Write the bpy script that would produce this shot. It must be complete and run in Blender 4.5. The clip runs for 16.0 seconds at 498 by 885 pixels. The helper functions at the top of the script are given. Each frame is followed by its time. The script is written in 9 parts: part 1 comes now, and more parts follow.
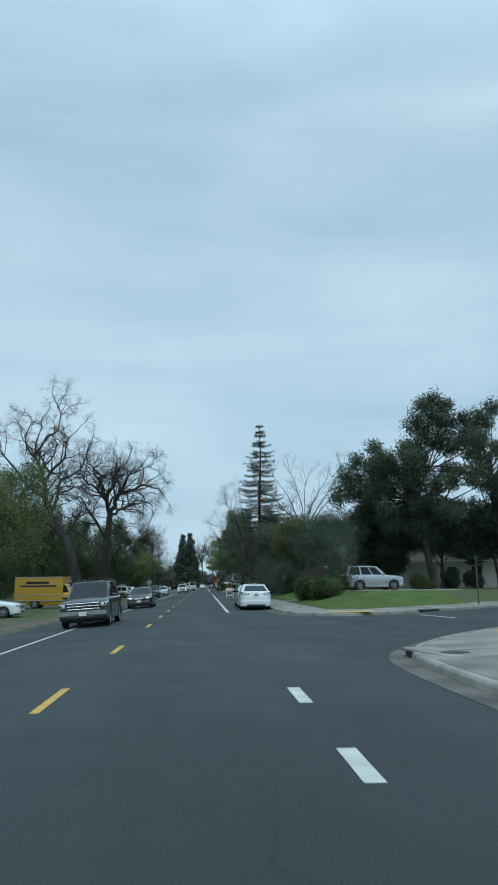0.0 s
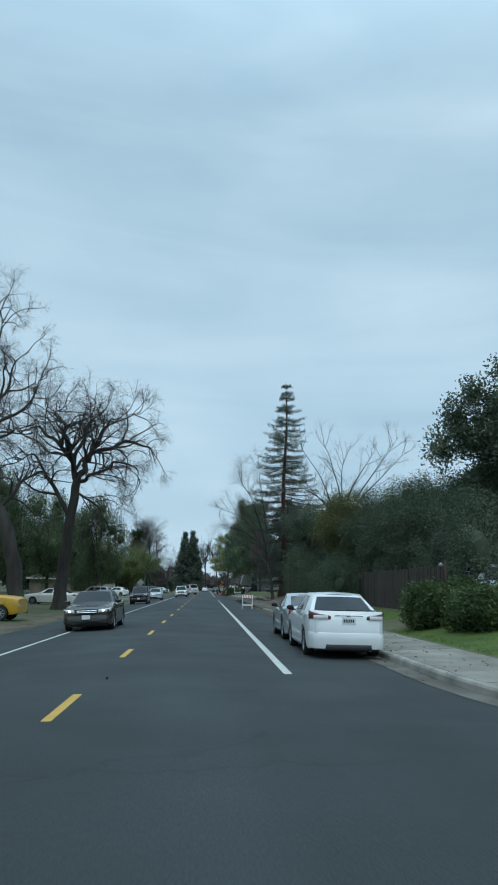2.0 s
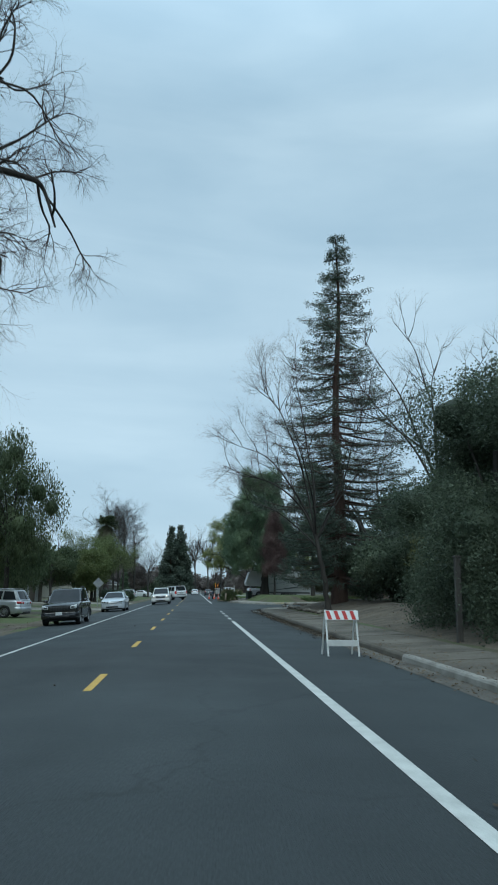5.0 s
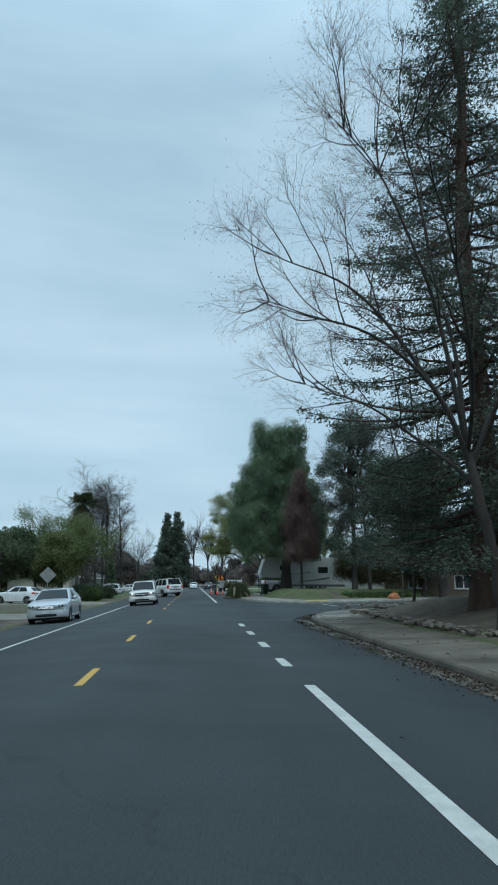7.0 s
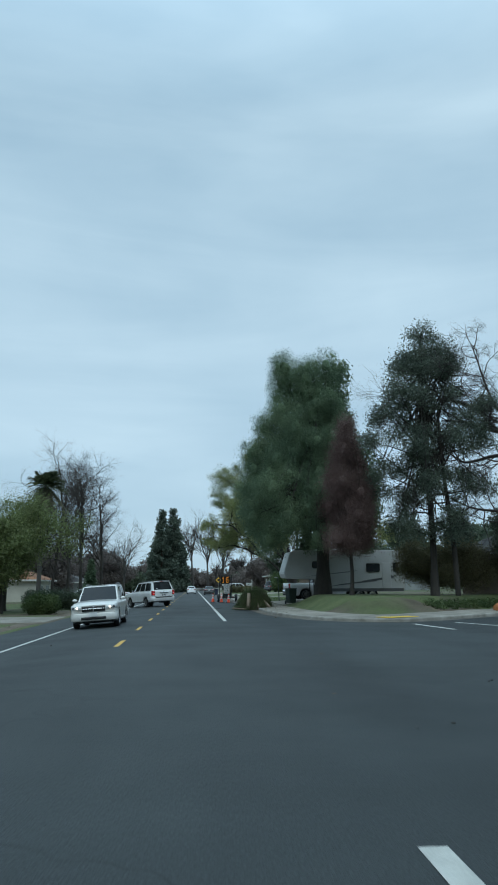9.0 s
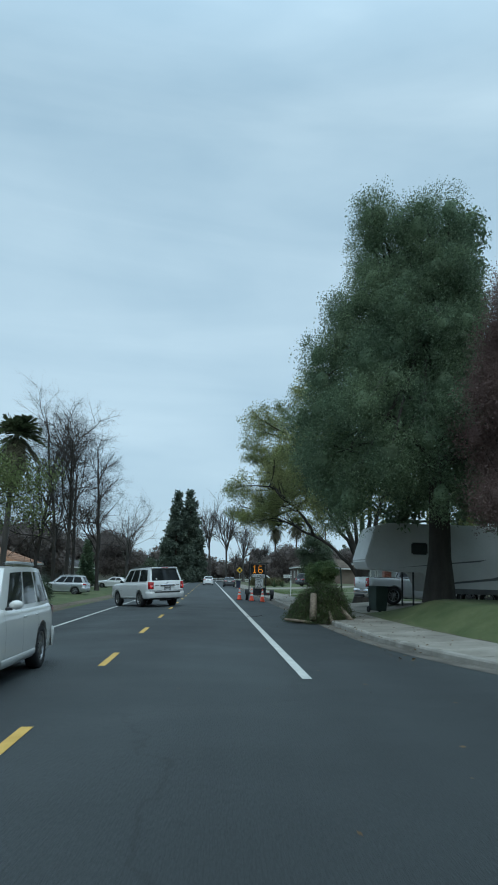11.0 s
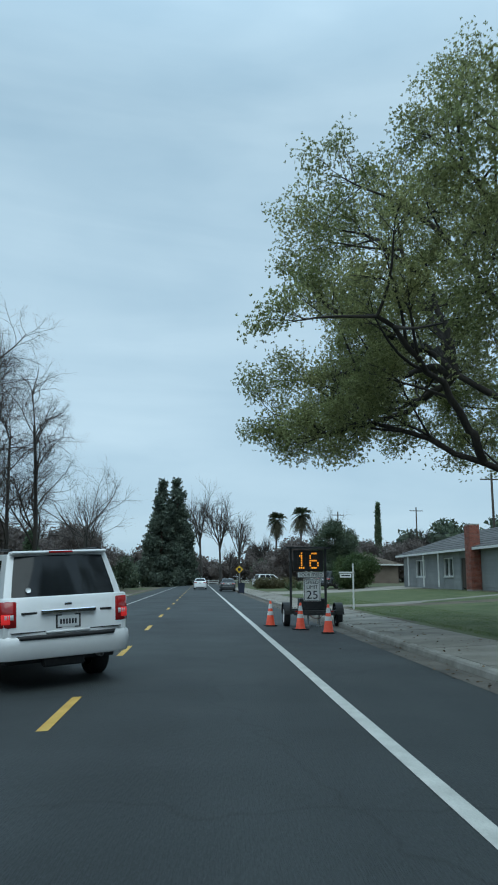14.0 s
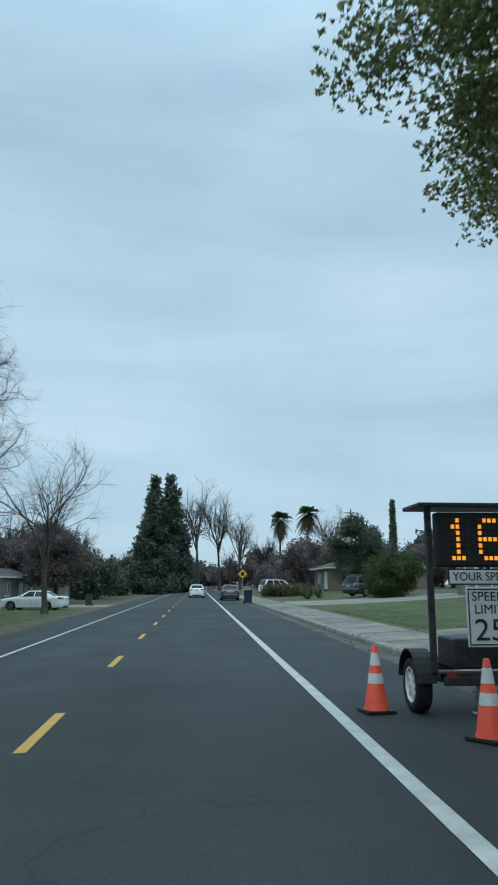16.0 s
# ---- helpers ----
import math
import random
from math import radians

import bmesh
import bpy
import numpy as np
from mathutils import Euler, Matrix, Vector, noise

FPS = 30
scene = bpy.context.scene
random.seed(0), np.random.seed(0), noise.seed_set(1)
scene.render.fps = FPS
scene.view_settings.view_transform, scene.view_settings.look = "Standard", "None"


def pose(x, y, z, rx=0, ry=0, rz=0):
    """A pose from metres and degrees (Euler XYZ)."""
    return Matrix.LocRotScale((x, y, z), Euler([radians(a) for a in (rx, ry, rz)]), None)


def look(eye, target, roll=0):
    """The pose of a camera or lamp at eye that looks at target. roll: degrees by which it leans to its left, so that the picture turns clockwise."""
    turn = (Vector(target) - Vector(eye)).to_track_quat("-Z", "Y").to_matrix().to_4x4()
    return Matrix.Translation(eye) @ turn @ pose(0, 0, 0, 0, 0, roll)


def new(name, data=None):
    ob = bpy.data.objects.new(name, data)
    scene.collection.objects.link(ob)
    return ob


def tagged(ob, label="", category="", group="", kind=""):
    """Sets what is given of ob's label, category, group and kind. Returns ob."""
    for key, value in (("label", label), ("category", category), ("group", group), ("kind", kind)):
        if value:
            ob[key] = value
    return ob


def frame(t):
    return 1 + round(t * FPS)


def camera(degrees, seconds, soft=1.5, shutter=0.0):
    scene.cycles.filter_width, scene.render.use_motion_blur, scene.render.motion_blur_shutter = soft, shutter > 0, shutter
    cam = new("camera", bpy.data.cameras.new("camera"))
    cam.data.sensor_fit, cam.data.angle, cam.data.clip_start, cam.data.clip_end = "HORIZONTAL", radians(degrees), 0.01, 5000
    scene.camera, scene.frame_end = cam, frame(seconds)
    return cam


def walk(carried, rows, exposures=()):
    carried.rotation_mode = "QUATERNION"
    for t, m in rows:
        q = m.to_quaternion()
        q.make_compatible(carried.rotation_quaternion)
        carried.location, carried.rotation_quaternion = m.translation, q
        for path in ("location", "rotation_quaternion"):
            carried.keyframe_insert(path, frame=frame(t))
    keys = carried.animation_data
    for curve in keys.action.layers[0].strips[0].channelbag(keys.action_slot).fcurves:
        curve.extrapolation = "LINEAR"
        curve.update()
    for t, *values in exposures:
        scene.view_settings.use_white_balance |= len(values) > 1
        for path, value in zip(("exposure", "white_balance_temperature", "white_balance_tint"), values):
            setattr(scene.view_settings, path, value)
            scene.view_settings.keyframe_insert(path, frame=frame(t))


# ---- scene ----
cam = camera(37.84, 16.0, soft=1.85, shutter=0.12)
PATH = [
    (0, look((0.343, -2.622, 1.493), (0.963, 7.175, 3.402), -0.54)),
    (0.5, look((0.343, 3.894, 1.510), (0.966, 13.686, 3.439), -0.72)),
    (1, look((0.281, 10.374, 1.526), (0.922, 20.160, 3.484), -0.56)),
    (1.5, look((0.248, 16.788, 1.531), (0.860, 26.573, 3.499), -0.28)),
    (2, look((0.072, 23.147, 1.539), (0.598, 32.939, 3.501), 1.50)),
    (2.5, look((-0.068, 29.486, 1.527), (0.410, 39.292, 3.429), 1.55)),
    (3, look((-0.129, 35.886, 1.507), (0.408, 45.685, 3.429), -0.06)),
    (3.5, look((-0.186, 42.226, 1.511), (0.430, 52.024, 3.409), 0.32)),
    (6, look((-0.169, 73.420, 1.405), (0.517, 83.185, 3.447), 0.94)),
    (6.5, look((-0.104, 79.423, 1.459), (0.648, 89.189, 3.474), 0.50)),
    (7, look((-0.039, 85.219, 1.454), (0.684, 95.011, 3.349), 0.19)),
    (7.5, look((0.035, 90.949, 1.480), (0.774, 100.726, 3.447), 0.65)),
    (8, look((0.089, 96.645, 1.475), (0.836, 106.430, 3.400), 0.80)),
    (8.5, look((0.203, 102.187, 1.451), (0.984, 111.966, 3.391), 0.20)),
    (9, look((0.256, 107.626, 1.483), (1.001, 117.408, 3.423), -0.24)),
    (11.5, look((0.030, 133.247, 1.526), (0.471, 143.072, 3.336), 1.95)),
    (12, look((-0.002, 138.058, 1.481), (0.492, 147.872, 3.336), 0.60)),
    (12.5, look((-0.060, 142.613, 1.513), (0.499, 152.419, 3.395), 0.08)),
    (13, look((-0.078, 146.887, 1.499), (0.498, 156.697, 3.354), 0.17)),
    (13.5, look((-0.105, 150.933, 1.508), (0.499, 160.746, 3.332), 0.27)),
    (14, look((-0.128, 154.697, 1.503), (0.512, 164.506, 3.341), 0.30)),
    (14.5, look((-0.093, 158.293, 1.523), (0.567, 168.098, 3.375), 0.18)),
    (15, look((-0.046, 162.011, 1.511), (0.640, 171.806, 3.403), -0.12)),
    (15.5, look((-0.045, 165.783, 1.515), (0.656, 175.573, 3.425), -0.23)),
    (16, look((-0.050, 169.419, 1.534), (0.634, 179.210, 3.447), 0.00)),
]
walk(cam, PATH)

# ---------- world and sun: a bright, streaky overcast ----------
world = bpy.data.worlds.new("sky")
scene.world = world
world.use_nodes = True
nt = world.node_tree
bg = nt.nodes["Background"]
sky = nt.nodes.new("ShaderNodeTexSky")
sky.sky_type, sky.sun_disc = "NISHITA", False
sky.sun_elevation, sky.sun_rotation = radians(58), radians(190)
coord = nt.nodes.new("ShaderNodeTexCoord")
stretch = nt.nodes.new("ShaderNodeMapping")
stretch.inputs["Scale"].default_value = (1.0, 1.0, 1.9)
stretch.inputs["Rotation"].default_value = (0, radians(8), 0)
nt.links.new(coord.outputs["Generated"], stretch.inputs["Vector"])
cloud = nt.nodes.new("ShaderNodeTexNoise")
cloud.inputs["Scale"].default_value, cloud.inputs["Detail"].default_value, cloud.inputs["Distortion"].default_value = 1.7, 6, 0.25
cloud.inputs["Roughness"].default_value = 0.5
nt.links.new(stretch.outputs[0], cloud.inputs["Vector"])
ramp = nt.nodes.new("ShaderNodeValToRGB")
ramp.color_ramp.elements[0].position, ramp.color_ramp.elements[0].color = 0.36, (0.345, 0.54, 0.69, 1)
ramp.color_ramp.elements[1].position, ramp.color_ramp.elements[1].color = 0.68, (0.57, 0.78, 0.915, 1)
flat = nt.nodes.new("ShaderNodeMapping")
flat.inputs["Scale"].default_value = (0.8, 0.8, 6.5)
flat.inputs["Rotation"].default_value = (radians(4), radians(-7), 0)
nt.links.new(coord.outputs["Generated"], flat.inputs["Vector"])
streak = nt.nodes.new("ShaderNodeTexNoise")
streak.inputs["Scale"].default_value, streak.inputs["Detail"].default_value, streak.inputs["Distortion"].default_value = 1.5, 5, 0.6
nt.links.new(flat.outputs[0], streak.inputs["Vector"])
blend = nt.nodes.new("ShaderNodeMix")
blend.inputs[0].default_value = 0.45
nt.links.new(cloud.outputs[0], blend.inputs[2])
nt.links.new(streak.outputs[0], blend.inputs[3])
nt.links.new(blend.outputs[0], ramp.inputs[0])
clear = nt.nodes.new("ShaderNodeMix")
clear.data_type = "RGBA"
dim = nt.nodes.new("ShaderNodeVectorMath")
dim.operation = "SCALE"
dim.inputs["Scale"].default_value = 0.1
nt.links.new(sky.outputs[0], dim.inputs[0])
clear.inputs[0].default_value = 0.9
nt.links.new(dim.outputs[0], clear.inputs[6])
nt.links.new(ramp.outputs[0], clear.inputs[7])
# an overcast sky is brightest overhead
parts_ = nt.nodes.new("ShaderNodeSeparateXYZ")
nt.links.new(coord.outputs["Generated"], parts_.inputs[0])
zen = nt.nodes.new("ShaderNodeMapRange")
zen.interpolation_type = "SMOOTHSTEP"
zen.inputs[1].default_value, zen.inputs[2].default_value = 0.55, 1.0
zen.inputs[3].default_value, zen.inputs[4].default_value = 1.0, 2.3
nt.links.new(parts_.outputs[2], zen.inputs[0])
rise = nt.nodes.new("ShaderNodeVectorMath")
rise.operation = "SCALE"
nt.links.new(clear.outputs[2], rise.inputs[0])
nt.links.new(zen.outputs[0], rise.inputs["Scale"])
nt.links.new(rise.outputs[0], bg.inputs["Color"])
bg.inputs["Strength"].default_value = 1.0

sun_data = bpy.data.lights.new("sun", "SUN")
sun_data.energy, sun_data.angle, sun_data.color = 0.9, radians(50), (0.86, 1.0, 0.96)
sun = new("sun", sun_data)
sun.matrix_world = look((0, 0, 60), (6, 38, 0))


# ---------- materials ----------
def material(name, c1, c2=None, scale=4.0, rough=0.8, bump=0.0, bump_scale=None, metal=0.0, island=0.0, piece=0.0, spec=0.5, coat=0.0, fine=0.0, stretch_by=None, glow=0.0):
    """Two colours mixed by a noise of that scale; fine adds a second, finer noise; island and piece vary value by leaf or by object."""
    m = bpy.data.materials.new(name)
    m.use_nodes = True
    t = m.node_tree
    n, link = t.nodes, t.links.new
    b = n["Principled BSDF"]
    b.inputs["Roughness"].default_value = rough
    b.inputs["Metallic"].default_value = metal
    b.inputs["Specular IOR Level"].default_value = spec
    b.inputs["Coat Weight"].default_value = coat
    c2 = c2 or c1
    tc = n.new("ShaderNodeTexCoord")
    vec = tc.outputs["Object"]
    if stretch_by:
        mp = n.new("ShaderNodeMapping")
        mp.inputs["Scale"].default_value = stretch_by
        link(vec, mp.inputs[0])
        vec = mp.outputs[0]
    nz = n.new("ShaderNodeTexNoise")
    nz.inputs["Scale"].default_value, nz.inputs["Detail"].default_value = scale, 6
    link(vec, nz.inputs["Vector"])
    rp = n.new("ShaderNodeValToRGB")
    rp.color_ramp.elements[0].position, rp.color_ramp.elements[1].position = 0.32, 0.68
    rp.color_ramp.elements[0].color, rp.color_ramp.elements[1].color = (*c1, 1), (*c2, 1)
    link(nz.outputs[0], rp.inputs[0])
    col = rp.outputs[0]

    def vary(value_socket, amount, col):
        mr = n.new("ShaderNodeMapRange")
        mr.inputs[3].default_value, mr.inputs[4].default_value = 1 - amount, 1 + amount
        link(value_socket, mr.inputs[0])
        hs = n.new("ShaderNodeHueSaturation")
        link(mr.outputs[0], hs.inputs["Value"])
        link(col, hs.inputs["Color"])
        return hs.outputs[0]
    if fine:
        f2 = n.new("ShaderNodeTexNoise")
        f2.inputs["Scale"].default_value, f2.inputs["Detail"].default_value = scale * 14, 3
        link(vec, f2.inputs["Vector"])
        col = vary(f2.outputs[0], fine, col)
    if island:
        col = vary(n.new("ShaderNodeNewGeometry").outputs["Random Per Island"], island, col)
    if piece:
        col = vary(n.new("ShaderNodeObjectInfo").outputs["Random"], piece, col)
    link(col, b.inputs["Base Color"])
    if bump:
        bz = n.new("ShaderNodeTexNoise")
        bz.inputs["Scale"].default_value, bz.inputs["Detail"].default_value = bump_scale or scale * 6, 5
        link(vec, bz.inputs["Vector"])
        bp = n.new("ShaderNodeBump")
        bp.inputs["Strength"].default_value, bp.inputs["Distance"].default_value = bump, 0.03
        link(bz.outputs[0], bp.inputs["Height"])
        link(bp.outputs[0], b.inputs["Normal"])
    if glow:
        link(col, b.inputs["Emission Color"])
        b.inputs["Emission Strength"].default_value = glow
    return m


def leaf_material(name, c1, c2, scale=0.5, rough=0.6, island=0.45):
    m = material(name, c1, c2, scale, rough, island=island, spec=0.3)
    t = m.node_tree
    b, out = t.nodes["Principled BSDF"], t.nodes["Material Output"]
    tr = t.nodes.new("ShaderNodeBsdfTranslucent")
    mix = t.nodes.new("ShaderNodeMixShader")
    mix.inputs[0].default_value = 0.38
    t.links.new(b.inputs["Base Color"].links[0].from_socket, tr.inputs[0])
    t.links.new(b.outputs[0], mix.inputs[1])
    t.links.new(tr.outputs[0], mix.inputs[2])
    t.links.new(mix.outputs[0], out.inputs[0])
    return m


def asphalt_material():
    m = material("asphalt", (0.0168, 0.0210, 0.0222), (0.0305, 0.0370, 0.0385), 0.45, 0.8, 0.5, 70, fine=0.0, stretch_by=(1.0, 0.12, 1.0))
    t = m.node_tree
    n, link = t.nodes, t.links.new
    b = n["Principled BSDF"]
    old = b.inputs["Base Color"].links[0].from_socket
    tc = n.new("ShaderNodeTexCoord")
    # sparse dark sealed cracks
    vo = n.new("ShaderNodeTexVoronoi")
    vo.feature = "DISTANCE_TO_EDGE"
    vo.inputs["Scale"].default_value = 0.16
    wob = n.new("ShaderNodeTexNoise")
    wob.inputs["Scale"].default_value = 1.3
    add = n.new("ShaderNodeVectorMath")
    add.operation = "MULTIPLY_ADD"
    add.inputs[1].default_value = (1.3, 1.3, 0)
    link(wob.outputs["Color"], add.inputs[0])
    link(tc.outputs["Object"], wob.inputs["Vector"])
    link(tc.outputs["Object"], add.inputs[2])
    link(add.outputs[0], vo.inputs["Vector"])
    mr = n.new("ShaderNodeMapRange")
    mr.inputs[1].default_value, mr.inputs[2].default_value = 0.0, 0.006
    mr.inputs[3].default_value, mr.inputs[4].default_value = 0.6, 1.0
    link(vo.outputs["Distance"], mr.inputs[0])
    hs = n.new("ShaderNodeHueSaturation")
    link(mr.outputs[0], hs.inputs["Value"])
    link(old, hs.inputs["Color"])
    # pale grit in the binder
    gr = n.new("ShaderNodeTexNoise")
    gr.inputs["Scale"].default_value, gr.inputs["Detail"].default_value = 55, 3
    link(tc.outputs["Object"], gr.inputs["Vector"])
    gm = n.new("ShaderNodeMapRange")
    gm.inputs[1].default_value, gm.inputs[2].default_value = 0.35, 0.75
    gm.inputs[3].default_value, gm.inputs[4].default_value = 0.7, 1.75
    link(gr.outputs[0], gm.inputs[0])
    h2 = n.new("ShaderNodeHueSaturation")
    link(gm.outputs[0], h2.inputs["Value"])
    link(hs.outputs[0], h2.inputs["Color"])
    # broad worn and patched areas
    wr = n.new("ShaderNodeTexNoise")
    wr.inputs["Scale"].default_value, wr.inputs["Detail"].default_value = 0.11, 4
    link(tc.outputs["Object"], wr.inputs["Vector"])
    wm = n.new("ShaderNodeMapRange")
    wm.inputs[1].default_value, wm.inputs[2].default_value = 0.35, 0.65
    wm.inputs[3].default_value, wm.inputs[4].default_value = 0.82, 1.2
    link(wr.outputs[0], wm.inputs[0])
    h3 = n.new("ShaderNodeHueSaturation")
    link(wm.outputs[0], h3.inputs["Value"])
    link(h2.outputs[0], h3.inputs["Color"])
    link(h3.outputs[0], b.inputs["Base Color"])
    # smoother, worn wheel tracks
    gz_ = n.new("ShaderNodeTexNoise")
    gz_.inputs["Scale"].default_value = 0.5
    link(tc.outputs["Object"], gz_.inputs["Vector"])
    rr = n.new("ShaderNodeMapRange")
    rr.inputs[3].default_value, rr.inputs[4].default_value = 0.62, 0.9
    link(gz_.outputs[0], rr.inputs[0])
    link(rr.outputs[0], b.inputs["Roughness"])
    return m


MAT = {}
MAT["asphalt"] = asphalt_material()
MAT["white_line"] = material("white_line", (0.44, 0.44, 0.41), (0.60, 0.60, 0.56), 3.0, 0.7, 0.2, 60, fine=0.2)
MAT["yellow_line"] = material("yellow_line", (0.50, 0.29, 0.05), (0.63, 0.39, 0.09), 3.0, 0.7, 0.2, 60, fine=0.2)
MAT["yellow_pad"] = material("yellow_pad", (0.62, 0.40, 0.04), (0.72, 0.50, 0.07), 3.0, 0.7, 0.2, 60)
MAT["concrete"] = material("concrete", (0.165, 0.150, 0.126), (0.285, 0.262, 0.225), 0.9, 0.9, 0.25, 40, fine=0.15, piece=0.13)
MAT["dirty_concrete"] = material("dirty_concrete", (0.075, 0.062, 0.048), (0.175, 0.152, 0.122), 0.7, 0.92, 0.3, 40, fine=0.25, piece=0.12)
MAT["kerb"] = material("kerb", (0.185, 0.172, 0.148), (0.345, 0.325, 0.29), 1.6, 0.9, 0.3, 30, fine=0.18)
MAT["gutter"] = material("gutter", (0.06, 0.053, 0.045), (0.165, 0.148, 0.125), 0.8, 0.85, 0.3, 40, fine=0.2)
MAT["bark"] = material("bark", (0.026, 0.022, 0.019), (0.066, 0.056, 0.048), 1.6, 0.95, 0.8, 18, fine=0.3, stretch_by=(1, 1, 0.25))
MAT["grey_bark"] = material("grey_bark", (0.05, 0.045, 0.042), (0.11, 0.098, 0.086), 1.6, 0.95, 0.6, 18, fine=0.3, stretch_by=(1, 1, 0.25))
MAT["red_bark"] = material("red_bark", (0.065, 0.036, 0.028), (0.12, 0.072, 0.055), 1.4, 0.95, 0.8, 14, fine=0.3, stretch_by=(1, 1, 0.2))
MAT["twig"] = material("twig", (0.032, 0.027, 0.026), (0.066, 0.055, 0.05), 1.2, 0.95)
MAT["red_twig"] = material("red_twig", (0.055, 0.034, 0.032), (0.10, 0.062, 0.055), 1.2, 0.95)
MAT["cut_wood"] = material("cut_wood", (0.13, 0.095, 0.07), (0.30, 0.235, 0.175), 9, 0.9, 0.5, 30, fine=0.35)
MAT["needle"] = leaf_material("needle", (0.072, 0.096, 0.074), (0.132, 0.160, 0.120))
MAT["dark_leaf"] = leaf_material("dark_leaf", (0.060, 0.086, 0.058), (0.120, 0.148, 0.094))
MAT["cedar_leaf"] = leaf_material("cedar_leaf", (0.100, 0.156, 0.098), (0.182, 0.246, 0.140))
MAT["olive_leaf"] = leaf_material("olive_leaf", (0.078, 0.088, 0.036), (0.150, 0.150, 0.060))
MAT["camphor_leaf"] = leaf_material("camphor_leaf", (0.18, 0.22, 0.085), (0.36, 0.37, 0.165), 0.35)
MAT["lime_leaf"] = leaf_material("lime_leaf", (0.105, 0.14, 0.05), (0.18, 0.205, 0.085), 0.35)
MAT["willow_leaf"] = leaf_material("willow_leaf", (0.065, 0.098, 0.05), (0.13, 0.155, 0.08))
MAT["bush_leaf"] = leaf_material("bush_leaf", (0.05, 0.085, 0.032), (0.11, 0.145, 0.055))
MAT["brown_leaf"] = leaf_material("brown_leaf", (0.110, 0.100, 0.052), (0.185, 0.165, 0.09))
MAT["far_brown"] = leaf_material("far_brown", (0.125, 0.102, 0.095), (0.19, 0.16, 0.145), island=0.15)
MAT["red_leaf"] = leaf_material("red_leaf", (0.150, 0.092, 0.084), (0.205, 0.138, 0.124), island=0.1)
MAT["palm_leaf"] = leaf_material("palm_leaf", (0.04, 0.058, 0.028), (0.085, 0.10, 0.05))
MAT["dry_frond"] = leaf_material("dry_frond", (0.065, 0.062, 0.04), (0.13, 0.118, 0.074))
MAT["litter"] = leaf_material("litter", (0.075, 0.045, 0.024), (0.19, 0.125, 0.068))
MAT["sodden_leaf"] = leaf_material("sodden_leaf", (0.026, 0.020, 0.015), (0.085, 0.062, 0.042))
MAT["grass_blade"] = leaf_material("grass_blade", (0.046, 0.088, 0.010), (0.084, 0.135, 0.018), 0.4)
MAT["black"] = material("black_plastic", (0.012, 0.012, 0.013), (0.02, 0.02, 0.022), 8, 0.6)
MAT["tyre"] = material("tyre", (0.012, 0.012, 0.013), (0.022, 0.022, 0.023), 20, 0.85, 0.2, 60)
MAT["alloy"] = material("alloy", (0.24, 0.245, 0.25), (0.36, 0.365, 0.37), 6, 0.36, metal=0.9)
MAT["chrome"] = material("chrome", (0.7, 0.7, 0.72), (0.8, 0.8, 0.82), 6, 0.12, metal=1.0)
MAT["steel"] = material("galvanised_steel", (0.33, 0.34, 0.35), (0.47, 0.48, 0.49), 12, 0.45, metal=0.7)
MAT["dark_steel"] = material("dark_steel", (0.03, 0.031, 0.033), (0.06, 0.06, 0.062), 10, 0.55, metal=0.3)
MAT["car_glass"] = material("car_glass", (0.012, 0.014, 0.016), (0.02, 0.023, 0.026), 2, 0.05, spec=0.28)
MAT["lamp_glass"] = material("lamp_glass", (0.55, 0.57, 0.58), (0.68, 0.7, 0.7), 9, 0.1, coat=0.6)
MAT["lit_lamp"] = material("lit_lamp", (1.0, 0.93, 0.78), glow=2.2)
MAT["red_lamp"] = material("red_lamp", (0.32, 0.008, 0.010), (0.45, 0.02, 0.02), 9, 0.12, coat=0.6)
MAT["smoked_lamp"] = material("smoked_lamp", (0.09, 0.012, 0.014), (0.15, 0.02, 0.02), 9, 0.12, coat=0.6)
MAT["brake_lamp"] = material("brake_lamp", (0.9, 0.03, 0.03), glow=0.25)
MAT["amber_lamp"] = material("amber_lamp", (0.7, 0.28, 0.03), rough=0.15, coat=0.6)
MAT["plate"] = material("plate_white", (0.62, 0.63, 0.64), (0.7, 0.71, 0.72), 5, 0.5)
MAT["ink"] = material("dark_ink", (0.02, 0.02, 0.03), rough=0.6)
MAT["sign_white"] = material("sign_white", (0.80, 0.81, 0.80), (0.88, 0.88, 0.87), 4, 0.5, fine=0.06)
MAT["sign_yellow"] = material("sign_yellow", (0.72, 0.42, 0.03), (0.78, 0.48, 0.05), 4, 0.5)
MAT["sign_orange"] = material("sign_orange", (0.80, 0.20, 0.03), (0.86, 0.25, 0.05), 4, 0.5)
MAT["sign_red"] = material("sign_red", (0.52, 0.035, 0.035), (0.6, 0.06, 0.05), 4, 0.5)
MAT["sign_back"] = material("sign_back", (0.30, 0.31, 0.31), (0.42, 0.43, 0.43), 5, 0.45, metal=0.6)
MAT["cone"] = material("cone_orange", (0.85, 0.075, 0.03), (0.92, 0.11, 0.045), 5, 0.55, fine=0.08)
MAT["reflector"] = material("white_sleeve", (0.66, 0.66, 0.66), (0.8, 0.8, 0.8), 8, 0.4, fine=0.08)
MAT["led"] = material("led_amber", (1.0, 0.36, 0.03), glow=0.9)
MAT["led_off"] = material("led_off", (0.035, 0.028, 0.02), rough=0.5)
MAT["rust"] = material("rusty_red_steel", (0.13, 0.035, 0.025), (0.2, 0.06, 0.04), 5, 0.8, 0.3, 30, fine=0.2)
